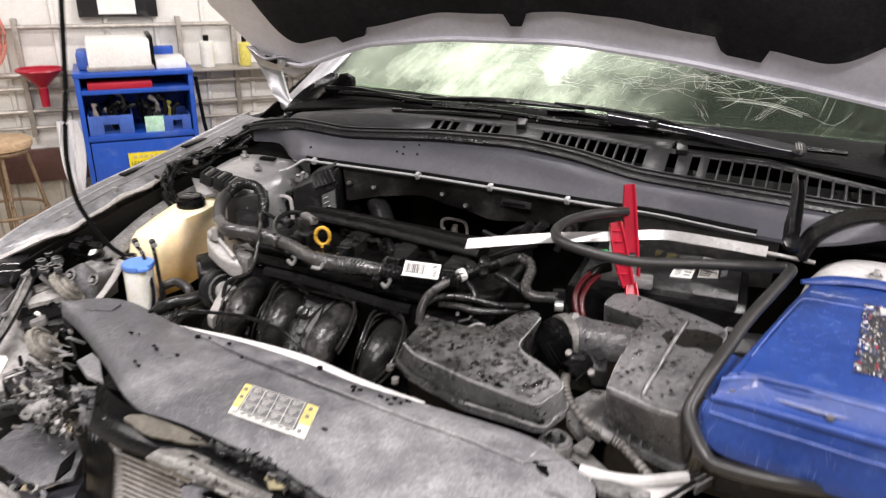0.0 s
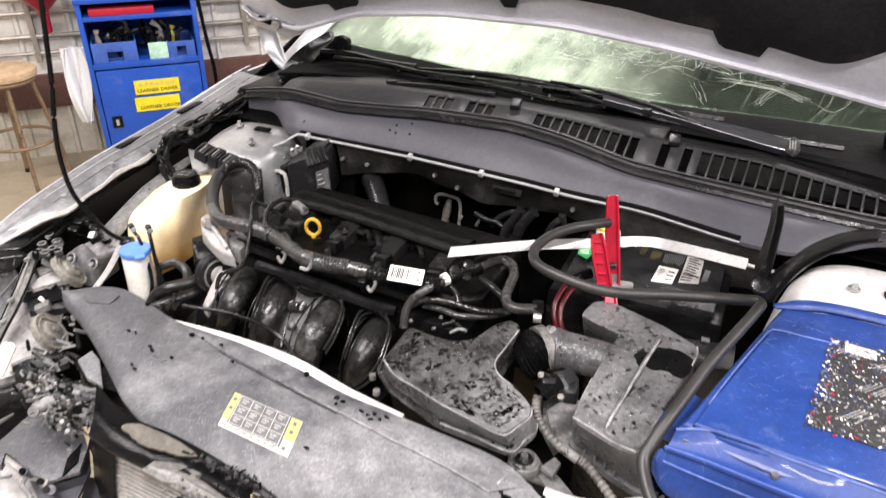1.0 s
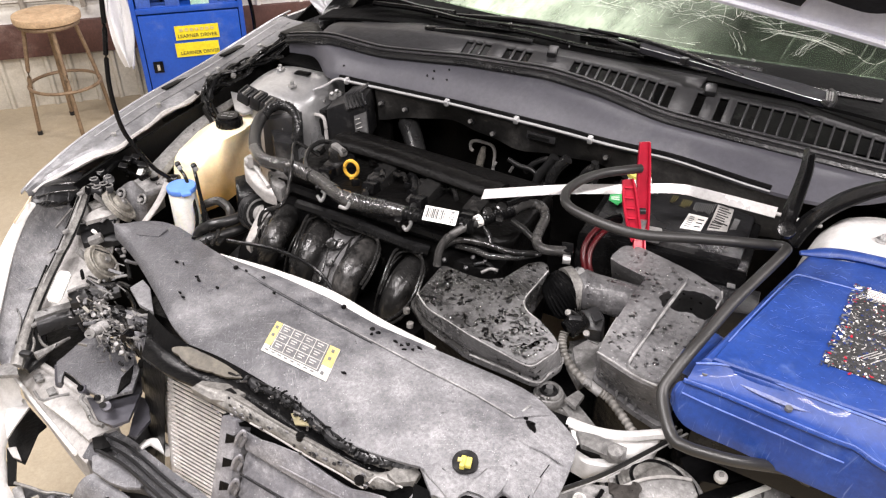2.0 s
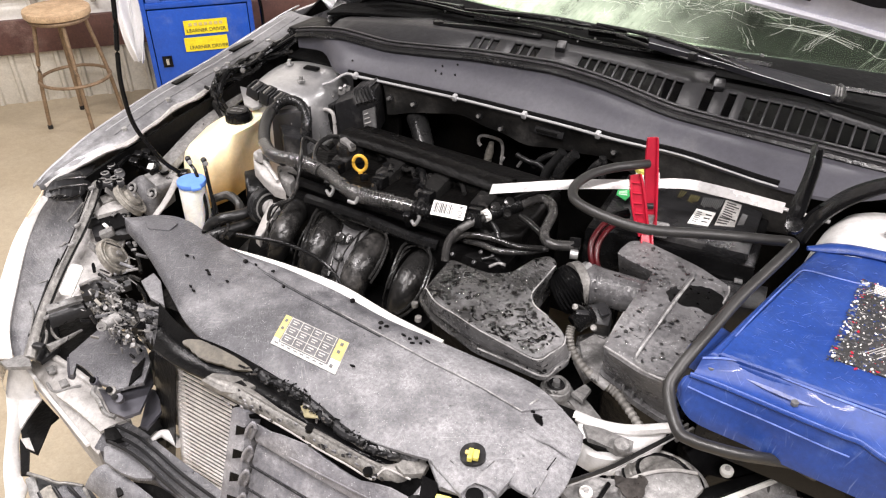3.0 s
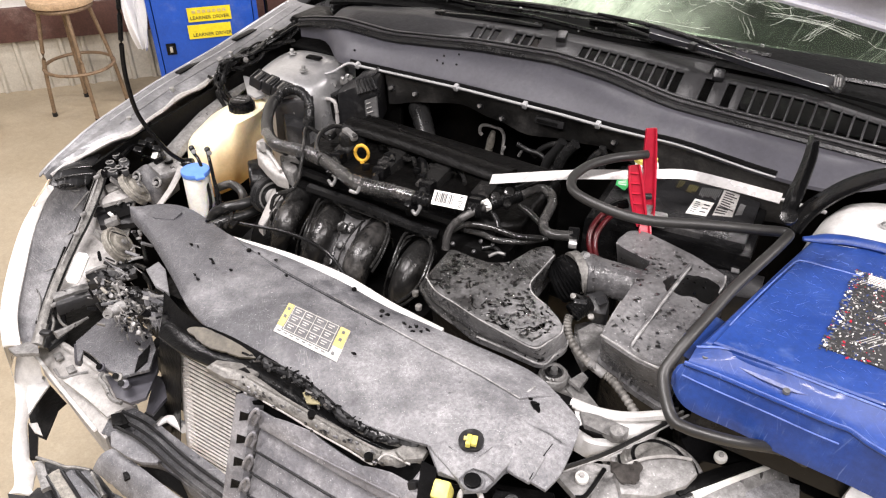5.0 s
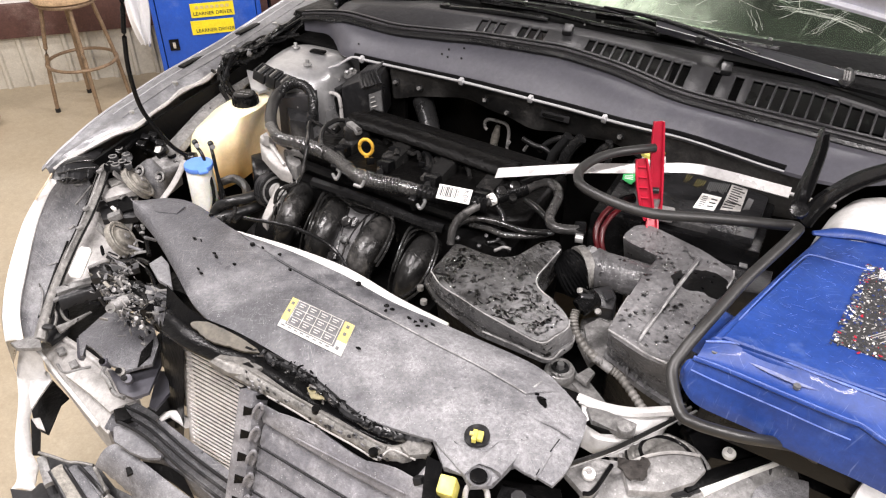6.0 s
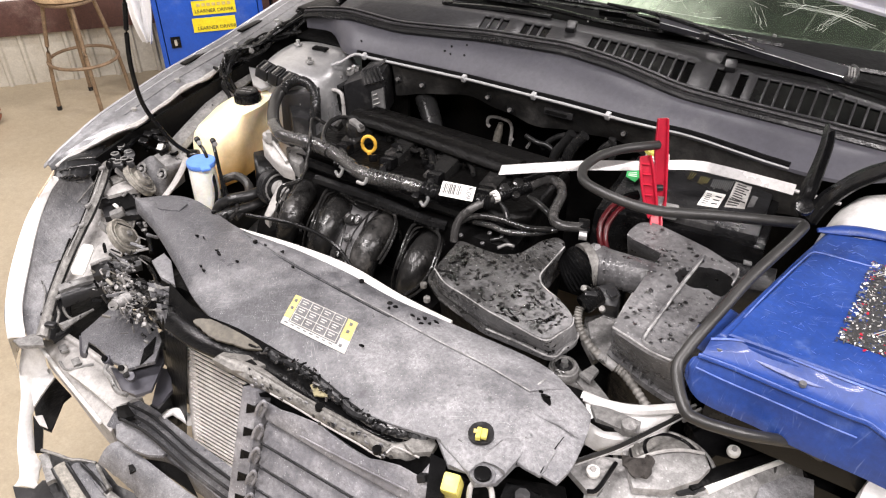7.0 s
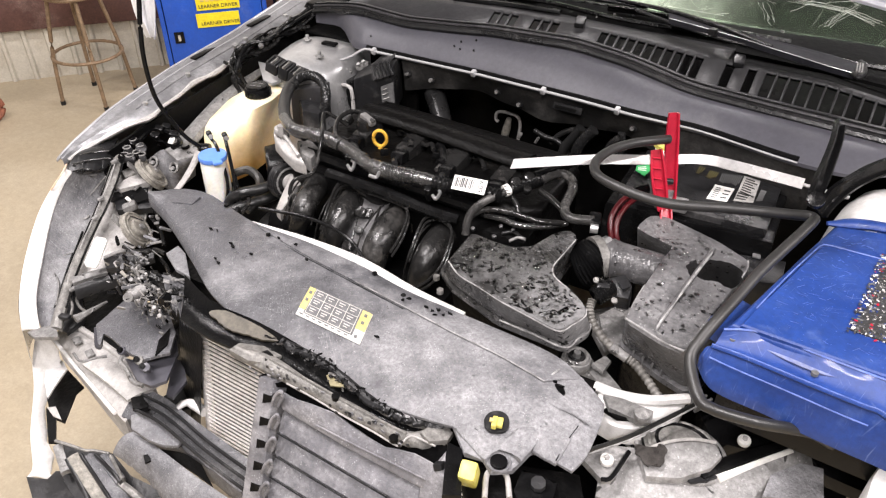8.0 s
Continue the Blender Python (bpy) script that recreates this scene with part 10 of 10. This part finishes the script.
for k, c in enumerate(((-0.777, 0.270, 0.855), (-0.786, 0.293, 0.860), (-0.757, 0.287, 0.858), (-0.751, 0.271, 0.852), (-0.757, 0.259, 0.848), (-0.770, 0.256, 0.848), (-0.742, 0.275, 0.848))):
    plug = part("bay_connector", cyl(B(), c, 0.0075 + 0.0015 * (k % 3), 0.020, (25 * k, 40 - 17 * k, 30 * k), 12, 0.002), M_BLACK if k % 2 else M_GRILLE, car, "dusty cable plug")
    part("plug_ring", tube(B(), [Vector(c) + Vector((0.007 * math.cos(t), 0.007 * math.sin(t), 0.009)) for t in np.linspace(0, 6.2832, 14, endpoint=False)], 0.0014, 6, smooth=False, closed=True), M_DIRTY, plug)

# broken lamp remains
brk = part("torn_bracket", slab(B(), [(-0.541, -0.026, 0.730), (-0.543, -0.008, 0.730), (-0.549, 0.019, 0.730), (-0.553, 0.043, 0.730), (-0.505, 0.064, 0.730), (-0.455, 0.057, 0.730), (-0.412, 0.032, 0.730), (-0.384, -0.006, 0.730), (-0.397, -0.022, 0.730), (-0.407, -0.038, 0.730), (-0.440, -0.042, 0.730), (-0.494, -0.032, 0.730), (-0.514, -0.032, 0.730), (-0.493, -0.052, 0.730), (-0.498, -0.055, 0.730)], 0.006, 0.001), M_SHIELD, car, "torn grey plastic bracket")
part("bracket_skirt", slab(B(), [(-0.447, 0.054, 0.700), (-0.401, 0.019, 0.700), (-0.368, -0.035, 0.700), (-0.380, -0.056, 0.700), (-0.408, -0.060, 0.700), (-0.465, -0.037, 0.700), (-0.434, -0.025, 0.700), (-0.417, 0.009, 0.700)], 0.006, 0.001), M_COWL, brk)
part("bracket_leg", tube(B(), [(-0.538, -0.026, 0.725), (-0.530, -0.039, 0.700), (-0.529, -0.037, 0.695)], 0.006, 8), M_COWL, brk)
part("bracket_slit", slab(B(), [(-0.418, 0.002, 0.734), (-0.425, 0.032, 0.734), (-0.399, 0.003, 0.734), (-0.395, -0.025, 0.734)], 0.003), M_DEEP, brk)
for k, c in enumerate([(-0.456, -0.039, 0.722), (-0.416, -0.039, 0.722), (-0.396, -0.045, 0.722)]):
    part("bracket_tube", cyl(B(), c, 0.0075, 0.018, (35, 0, 25 * k), 14, 0.002), M_STRIP if k == 1 else M_COWL, brk)
    part("tube_hole", cyl(B(), Vector(c) + Vector((0, -0.006, 0.009)), 0.005, 0.004, (35, 0, 25 * k), 10), M_DEEP, brk)
part("bracket_wire", tube(B(), [(-0.453, -0.045, 0.720), (-0.443, -0.058, 0.720), (-0.423, -0.063, 0.720), (-0.392, -0.075, 0.720), (-0.372, -0.073, 0.720)], 0.004, 6), M_DIRTY, brk)
mot = part("lamp_motor", box(B(), (-0.514, 0.062, 0.765), (0.055, 0.05, 0.03), (12, -10, 25), 0.008), M_BLACK, car, "broken headlamp adjuster")
part("motor_shaft", tube(B(), [(-0.490, 0.017, 0.785), (-0.488, 0.030, 0.785), (-0.484, 0.044, 0.785)], 0.0095, 14, smooth=False), M_PALE, mot)
part("motor_bore", cyl(B(), (-0.486, 0.013, 0.787), 0.008, 0.006, (60, 0, 40), 12), M_DIRTY, mot)
random.seed(33)
for k in range(300):
    u = random.random()
    c = Vector((-0.554, 0.068, 0.775)).lerp(Vector((-0.413, 0.024, 0.775)), u) + Vector((random.gauss(0, 0.018), random.gauss(0, 0.017), 0.006 + random.gauss(0, 0.010)))
    part("broken_bit", box(B(), c, (random.uniform(0.004, 0.020), random.uniform(0.0012, 0.006), random.uniform(0.001, 0.004)), (random.uniform(0, 90), random.uniform(0, 90), random.uniform(0, 180)), 0.0008, 1), random.choice((M_DIRTY, M_BLACK, M_STRIP, M_DIRTY, M_TAN, M_PALE, M_GRILLE, M_LOOSE, M_BEAM)), mot, smooth=0)
for c in [(-0.514, 0.044, 0.790), (-0.504, 0.059, 0.790), (-0.425, 0.016, 0.790), (-0.402, 0.007, 0.790)]:
    part("screw_boss", cyl(B(), c, 0.0038, 0.010, (30, 20, 0), 12, 0.001), M_PALE, mot)
part("lamp_hose", tube(B(), [(-0.479, 0.061, 0.800), (-0.451, 0.061, 0.800), (-0.421, 0.046, 0.800), (-0.412, 0.024, 0.800)], 0.010, 8), M_BLACK, mot)
part("torn_sheet", ruled(B(), [(-0.455, 0.063, 0.815), (-0.424, 0.067, 0.818), (-0.380, 0.061, 0.822), (-0.330, 0.041, 0.826)], [(-0.411, 0.034, 0.790), (-0.376, 0.023, 0.790), (-0.344, 0.018, 0.795), (-0.330, 0.029, 0.805)], 0.004, 40, 10, 0.010, 0.25, 31.0), M_SHIELD, car, "crumpled dusty sheet")
for k in range(40):
    c = Vector((-0.430, 0.055, 0.826)).lerp(Vector((-0.324, 0.024, 0.826)), random.random()) + Vector((random.gauss(0, 0.012), random.gauss(0, 0.012), random.uniform(-0.006, 0.006)))
    part("sheet_scrap", box(B(), c, (random.uniform(0.004, 0.020), random.uniform(0.002, 0.007), 0.002), (random.uniform(0, 40), random.uniform(0, 40), random.uniform(0, 180)), 0.0006, 1), random.choice((M_BLACK, M_DEEP, M_GRILLE, M_STRIP, M_DIRTY)), car, smooth=0)
part("bracket_flap", slab(B(), [(-0.464, 0.087, 0.840), (-0.464, 0.113, 0.840), (-0.437, 0.104, 0.840), (-0.382, 0.063, 0.840), (-0.418, 0.066, 0.840)], 0.006, 0.001), M_LOOSE, car, "bent grey flap")
part("side_frame", slab(B(), [(-0.477, 0.080, 0.800), (-0.453, 0.086, 0.800), (-0.352, 0.049, 0.800), (-0.316, 0.032, 0.800), (-0.331, 0.016, 0.800), (-0.382, 0.030, 0.800)], 0.008, 0.002), M_BLACK, car, "black side frame")
part("shroud", ruled(B(), [(-0.393, 0.036, 0.790), (-0.343, 0.021, 0.790), (-0.308, 0.006, 0.790)], [(-0.439, 0.026, 0.560), (-0.390, -0.004, 0.560), (-0.337, -0.028, 0.560)], 0.004, 10, 8), M_DEEP, car, "black radiator shroud")
part("shroud_edge", slab(B(), [(-0.434, 0.029, 0.660), (-0.416, 0.033, 0.660), (-0.376, 0.004, 0.660), (-0.367, -0.034, 0.660), (-0.381, -0.035, 0.660)], 0.006), M_COWL, car)
part("lower_shroud", slab(B(), [(-0.437, -0.015, 0.600), (-0.435, 0.033, 0.600), (-0.398, 0.033, 0.600), (-0.365, 0.008, 0.600), (-0.388, -0.021, 0.600)], 0.02, 0.004), M_GRILLE, car)
part("brace_stub", tube(B(), [(-0.372, -0.029, 0.625), (-0.369, -0.012, 0.625), (-0.354, -0.008, 0.625), (-0.327, -0.010, 0.625)], lambda t: 0.0035 + 0.0050 * min(1.0, 1.6 * t), 10), M_WHITE, car, "white brace stub")
part("brace_tip", tube(B(), [(-0.378, -0.035, 0.620), (-0.378, -0.021, 0.620), (-0.379, -0.011, 0.620)], 0.005, 8), M_DIRTY, car)

# driver-side nose
part("white_channel", ruled(B(), [(0.260, 0.180, 0.842), (0.291, 0.183, 0.842), (0.328, 0.197, 0.842), (0.367, 0.224, 0.842)], [(0.279, 0.148, 0.828), (0.303, 0.147, 0.828), (0.334, 0.163, 0.828), (0.366, 0.202, 0.828)], 0.03, 24, 5, 0.008), M_WHITE, car, "white painted frame channel")
part("channel_lip", tube(B(), [(0.256, 0.178, 0.850), (0.291, 0.180, 0.850), (0.328, 0.193, 0.850), (0.369, 0.222, 0.850)], 0.007, 8), M_WHITE, car)
part("channel_pad", slab(B(), [(0.272, 0.169, 0.852), (0.292, 0.176, 0.852), (0.337, 0.176, 0.852), (0.341, 0.155, 0.852), (0.325, 0.148, 0.852), (0.309, 0.152, 0.852), (0.287, 0.149, 0.852)], 0.008, 0.002), M_DIRTY, car)
part("channel_bolt", cyl(B(), (0.327, 0.156, 0.857), 0.010, 0.008, (0, 0, 0), 18, 0.002), M_DIRTY, car)
part("channel_hollow", slab(B(), [(0.280, 0.150, 0.846), (0.288, 0.163, 0.846), (0.305, 0.163, 0.846), (0.316, 0.154, 0.846), (0.301, 0.146, 0.846)], 0.006), M_DEEP, car)
part("seal_strip", ruled(B(), [(0.287, 0.067, 0.860), (0.322, 0.113, 0.860), (0.351, 0.163, 0.860), (0.376, 0.207, 0.860)], [(0.290, 0.065, 0.857), (0.326, 0.113, 0.857), (0.355, 0.163, 0.857), (0.380, 0.2075, 0.857)], 0.006, 20, 3, 0.003), M_RUBBER, car, "black seal strip")
part("seal_bead", tube(B(), [(0.293, 0.064, 0.858), (0.329, 0.112, 0.858), (0.358, 0.162, 0.858), (0.382, 0.206, 0.858)], 0.0012, 6), M_PALE, car)
dome_c = Vector((0.382, 0.174, 0.800))
def dome_point(u, v):
    """A drum-shaped lamp back: a rounded crown over a short skirt."""
    a, k = 2 * math.pi * u, v * 1.45
    r = 0.047 * math.sin(min(1.5708, k * 1.083)) if v < 1 else 0.047
    return dome_c + Vector((r * 1.12 * math.cos(a), r * 0.92 * math.sin(a), 0.026 * math.cos(k)))
lamp_back = part("lamp_housing", sheet(B(), dome_point, 40, 10), M_STRIP, car, "dusty grey lamp back")
for r, z, rad, m in ((0.030, 0.0215, 0.0026, M_BLACK), (0.0385, 0.0165, 0.0034, M_STRIP), (0.0445, 0.0100, 0.0020, M_BLACK), (0.050, 0.004, 0.0040, M_PALE), (0.0545, -0.004, 0.0024, M_BLACK), (0.058, -0.010, 0.0040, M_STRIP)):
    part("lamp_ring", tube(B(), [dome_c + Vector((1.12 * r * math.cos(t), 0.92 * r * math.sin(t), z)) for t in np.linspace(0, 6.2832, 40, endpoint=False)], rad, 8, smooth=False, closed=True), m, lamp_back, "dusty lamp ring")
part("headlamp_top", ruled(B(), [(0.294, 0.127, 0.810), (0.349, 0.151, 0.810), (0.390, 0.182, 0.810), (0.439, 0.187, 0.810), (0.510, 0.272, 0.810)], [(0.312, 0.063, 0.790), (0.378, 0.077, 0.790), (0.447, 0.120, 0.790), (0.500, 0.180, 0.790), (0.549, 0.278, 0.790)], 0.01, 30, 8, 0.006), M_PALE, car, "dusty headlamp housing")
part("lamp_cover", slab(B(), [(0.340, 0.125, 0.826), (0.366, 0.156, 0.829), (0.392, 0.176, 0.830), (0.418, 0.186, 0.830), (0.430, 0.173, 0.828), (0.423, 0.151, 0.824), (0.394, 0.119, 0.820), (0.358, 0.102, 0.818)], 0.012, 0.003), M_PALE, car, "dusty grey lamp cover")
part("cover_lip", tube(B(), [(0.342, 0.127, 0.829), (0.366, 0.156, 0.831), (0.392, 0.176, 0.832), (0.418, 0.186, 0.832)], 0.0022, 6), M_BEAM, car)
part("damp_patch", slab(B(), blob([(0.339, 0.133, 0.834), (0.350, 0.130, 0.834), (0.363, 0.146, 0.834), (0.370, 0.134, 0.834), (0.371, 0.119, 0.832), (0.359, 0.108, 0.832), (0.346, 0.113, 0.832), (0.336, 0.118, 0.832)], 5, 0.006), 0.003), M_DAMP, car, "dark damp patch")
part("damp_patch", slab(B(), blob([(0.396, 0.138, 0.812), (0.423, 0.165, 0.812), (0.439, 0.165, 0.812), (0.423, 0.140, 0.812), (0.405, 0.128, 0.812)], 5, 0.004), 0.004), M_GRILLE, car, "dark damp patch")
part("bolt_plate", slab(B(), [(0.282, 0.078, 0.828), (0.307, 0.118, 0.828), (0.331, 0.117, 0.828), (0.325, 0.069, 0.828), (0.315, 0.061, 0.828)], 0.010, 0.002), M_PALE, car)
part("plate_edge", tube(B(), [(0.329, 0.117, 0.829), (0.324, 0.070, 0.829), (0.315, 0.060, 0.829)], 0.003, 6), M_BLACK, car)
for c in ((0.311, 0.086, 0.834), (0.448, 0.227, 0.812)):
    bt = part("white_bolt", cyl(B(), c, 0.0085, 0.008, (8, 0, 0), 20, 0.0025), M_PAPER, car, "white plastic bolt")
    part("bolt_core", cyl(B(), (c[0], c[1], c[2] + 0.005), 0.0036, 0.003, (8, 0, 0), 6), M_BEAM, bt)
part("dark_trough", slab(B(), [(0.381, 0.257, 0.800), (0.441, 0.272, 0.800), (0.535, 0.308, 0.800), (0.620, 0.313, 0.800), (0.603, 0.236, 0.800), (0.546, 0.238, 0.800), (0.512, 0.277, 0.800), (0.453, 0.225, 0.800), (0.415, 0.217, 0.800)], 0.02, 0.002), M_BLACK, car, "black fender trough")
part("lamp_tab", slab(B(), [(0.387, 0.175, 0.818), (0.411, 0.193, 0.818), (0.424, 0.171, 0.818), (0.396, 0.158, 0.818)], 0.006, 0.002), M_PALE, car)
part("chrome_strip", ruled(B(), [(0.430, 0.154, 0.812), (0.463, 0.197, 0.812), (0.501, 0.247, 0.812)], [(0.438, 0.152, 0.808), (0.471, 0.197, 0.808), (0.507, 0.246, 0.808)], 0.004, 12, 3, 0.002), M_PAPER, car, "bright headlamp strip")
part("trough_edge", ruled(B(), [(0.407, 0.144, 0.818), (0.442, 0.195, 0.818), (0.486, 0.244, 0.818)], [(0.420, 0.140, 0.814), (0.457, 0.192, 0.814), (0.500, 0.248, 0.814)], 0.006, 16, 3, 0.002), M_DEEP, car, "dark seal edge")
part("lens_shade", slab(B(), [(0.487, 0.161, 0.803), (0.489, 0.200, 0.803), (0.518, 0.238, 0.803), (0.544, 0.244, 0.803), (0.552, 0.193, 0.803)], 0.004), M_SHIELD, car)
part("right_edge", slab(B(), [(0.573, 0.133, 0.900), (0.576, 0.170, 0.900), (0.583, 0.194, 0.900), (0.596, 0.206, 0.900), (0.625, 0.210, 0.900), (0.637, 0.173, 0.900)], 0.05, 0.008), M_WHITE, car, "white fender corner")
for k, c in enumerate([(0.371, 0.246, 0.830), (0.379, 0.244, 0.830), (0.387, 0.241, 0.830)]):
    part("trough_rib", box(B(), c, (0.004, 0.03, 0.012), (0, 0, -30), 0.001), M_DIRTY, car)
# latch group under the cover's end
part("yellow_connector", box(B(), (0.188, -0.039, 0.862), (0.020, 0.022, 0.042), (24, 0, 14), 0.004), M_NEON, car, "yellow connector")
part("latch_post", slab(B(), [(0.141, -0.010, 0.860), (0.163, -0.010, 0.860), (0.194, -0.067, 0.860), (0.175, -0.078, 0.860), (0.155, -0.038, 0.860)], 0.02, 0.003), M_BLACK, car)
part("white_latch", tube(B(), [(0.215, -0.050, 0.850), (0.202, -0.021, 0.850), (0.207, -0.009, 0.850), (0.222, -0.010, 0.850), (0.239, -0.035, 0.850)], 0.0034, 8), M_CAST, car)
part("latch_cup", slab(B(), [(0.236, -0.020, 0.845), (0.231, 0.012, 0.845), (0.254, 0.016, 0.845), (0.276, 0.018, 0.845), (0.282, -0.012, 0.845), (0.252, -0.035, 0.845)], 0.03, 0.004), M_BLACK, car)
part("latch_bolt", cyl(B(), (0.259, -0.002, 0.852), 0.009, 0.008, (10, 0, 0), 8), M_GRILLE, car)
part("latch_frame", slab(B(), [(0.170, -0.022, 0.830), (0.214, 0.024, 0.830), (0.290, 0.053, 0.830), (0.314, 0.015, 0.830), (0.203, -0.063, 0.830)], 0.03, 0.004), M_DEEP, car)
# rubber mount beside the resonator
mc = Vector((0.217, 0.207, 0.850))
part("rubber_mount", cyl(B(), mc, 0.021, 0.018, (0, 0, 0), 24, 0.005), M_DIRTY, car, "dusty rubber mount")
for r in (0.015, 0.009):
    part("mount_ring", tube(B(), [mc + Vector((r * math.cos(t), r * math.sin(t), 0.010)) for t in np.linspace(0, 6.2832, 20, endpoint=False)], 0.003, 6, smooth=False, closed=True), M_DIRTY if r > 0.01 else M_RUBBER, car)
part("mount_stud", cyl(B(), mc + Vector((0, 0, 0.012)), 0.005, 0.012, seg=8), M_ALU, car)
part("mount_plate", slab(B(), [(0.181, 0.201, 0.842), (0.197, 0.231, 0.842), (0.223, 0.240, 0.842), (0.243, 0.221, 0.842), (0.263, 0.203, 0.842), (0.225, 0.197, 0.842)], 0.012, 0.003), M_DIRTY, car)
part("small_bracket", slab(B(), [(0.239, 0.207, 0.858), (0.249, 0.232, 0.858), (0.260, 0.226, 0.858), (0.258, 0.200, 0.858)], 0.006, 0.002), M_DIRTY, car)
part("cover_brace", slab(B(), [(0.238, 0.203, 0.845), (0.251, 0.223, 0.845), (0.300, 0.188, 0.845), (0.282, 0.175, 0.845)], 0.006, 0.002), M_DIRTY, car)
for c in [(-0.030, 0.240, 0.870), (-0.008, 0.215, 0.870)]:
    part("cross_bolt", cyl(B(), c, 0.0052, 0.007, seg=8), M_STRIP, car)
part("bay_pan", slab(B(), [(0.132, 0.352, 0.700), (0.225, 0.475, 0.700), (0.363, 0.407, 0.700), (0.374, 0.309, 0.700), (0.204, 0.281, 0.700)], 0.01), M_DEEP, car)
part("meter_shelf", slab(B(), [(0.182, 0.383, 0.800), (0.219, 0.423, 0.800), (0.254, 0.352, 0.800), (0.231, 0.296, 0.800), (0.198, 0.332, 0.800)], 0.01, 0.003), M_DIRTY, car, "tan dusty shelf")

# loose clutter of the lamp bay: stripped wires, clips, splinters of plastic
random.seed(52)
for pts, r, m in (([(-0.860, 0.390, 0.840), (-0.814, 0.370, 0.840), (-0.788, 0.374, 0.840), (-0.783, 0.395, 0.840), (-0.758, 0.393, 0.840)], 0.0035, M_RUNNER), ([(-0.824, 0.352, 0.850), (-0.782, 0.338, 0.850), (-0.759, 0.341, 0.850), (-0.732, 0.335, 0.850)], 0.003, M_BLACK), ([(-0.859, 0.404, 0.840), (-0.822, 0.383, 0.840), (-0.805, 0.351, 0.840), (-0.770, 0.339, 0.840)], 0.003, M_RUNNER), ([(-0.860, 0.321, 0.830), (-0.869, 0.345, 0.830), (-0.847, 0.347, 0.830), (-0.817, 0.336, 0.830), (-0.796, 0.309, 0.830)], 0.004, M_RUNNER),
                  ([(-0.845, 0.285, 0.800), (-0.778, 0.247, 0.800), (-0.725, 0.225, 0.800)], 0.003, M_BLACK), ([(-0.754, 0.262, 0.780), (-0.693, 0.233, 0.780), (-0.649, 0.214, 0.780)], 0.004, M_RUNNER), ([(-0.670, 0.211, 0.770), (-0.616, 0.189, 0.770), (-0.571, 0.158, 0.770)], 0.004, M_BLACK), ([(-0.618, 0.108, 0.780), (-0.576, 0.111, 0.780), (-0.564, 0.132, 0.780), (-0.539, 0.134, 0.780)], 0.004, M_RUNNER), ([(-0.633, 0.075, 0.770), (-0.624, 0.104, 0.770), (-0.597, 0.113, 0.770)], 0.003, M_DIRTY),
                  ([(-0.505, 0.083, 0.780), (-0.474, 0.081, 0.780), (-0.446, 0.080, 0.780), (-0.404, 0.067, 0.780)], 0.006, M_RUNNER), ([(-0.477, 0.086, 0.790), (-0.441, 0.073, 0.790), (-0.418, 0.070, 0.790)], 0.004, M_DIRTY), ([(-0.583, 0.152, 0.740), (-0.545, 0.136, 0.740), (-0.502, 0.106, 0.740)], 0.004, M_BLACK), ([(-0.568, 0.341, 0.800), (-0.537, 0.319, 0.790), (-0.507, 0.279, 0.790)], 0.005, M_RUNNER)):
    part("bay_wire", tube(B(), pts, r, 6, 6), m, car)
for k in range(70):
    u = random.random()
    c = Vector(random.choice([(-0.898, 0.361, 0.790), (-0.857, 0.342, 0.790), (-0.910, 0.432, 0.790), (-0.866, 0.418, 0.790), (-0.879, 0.398, 0.790), (-0.744, 0.224, 0.790), (-0.731, 0.240, 0.790), (-0.729, 0.259, 0.790), (-0.623, 0.195, 0.790), (-0.600, 0.165, 0.790), (-0.580, 0.136, 0.790), (-0.583, 0.090, 0.790), (-0.552, 0.094, 0.790), (-0.526, 0.091, 0.790), (-0.567, 0.066, 0.790), (-0.561, 0.148, 0.790)])) + Vector((random.gauss(0, 0.009), random.gauss(0, 0.012), random.uniform(-0.01, 0.02)))
    part("bay_bit", box(B(), c, (random.uniform(0.006, 0.028), random.uniform(0.0015, 0.006), random.uniform(0.001, 0.005)), (random.uniform(0, 60), random.uniform(0, 60), random.uniform(0, 180)), 0.001, 1), random.choice((M_DIRTY, M_GRILLE, M_BLACK, M_DIRTY, M_LOOSE)), car, smooth=0)
for a, b, w in (([(-0.784, 0.205, 0.800), (-0.726, 0.259, 0.800)], [(-0.763, 0.195, 0.790), (-0.712, 0.242, 0.790)], 0), ([(-0.753, 0.196, 0.785), (-0.698, 0.245, 0.785)], [(-0.727, 0.181, 0.780), (-0.679, 0.223, 0.780)], 0), ([(-0.680, 0.099, 0.735), (-0.607, 0.159, 0.750)], [(-0.653, 0.083, 0.730), (-0.588, 0.142, 0.745)], 0)):
    part("carrier_bar", ruled(B(), [a[0], Vector(a[0]).lerp(Vector(a[1]), 0.5) + Vector((0, 0, 0.006)), a[1]], [b[0], Vector(b[0]).lerp(Vector(b[1]), 0.5), b[1]], 0.012, 14, 3, 0.003, 0.1, 4.0), M_GRILLE, car, "black lamp carrier bar")
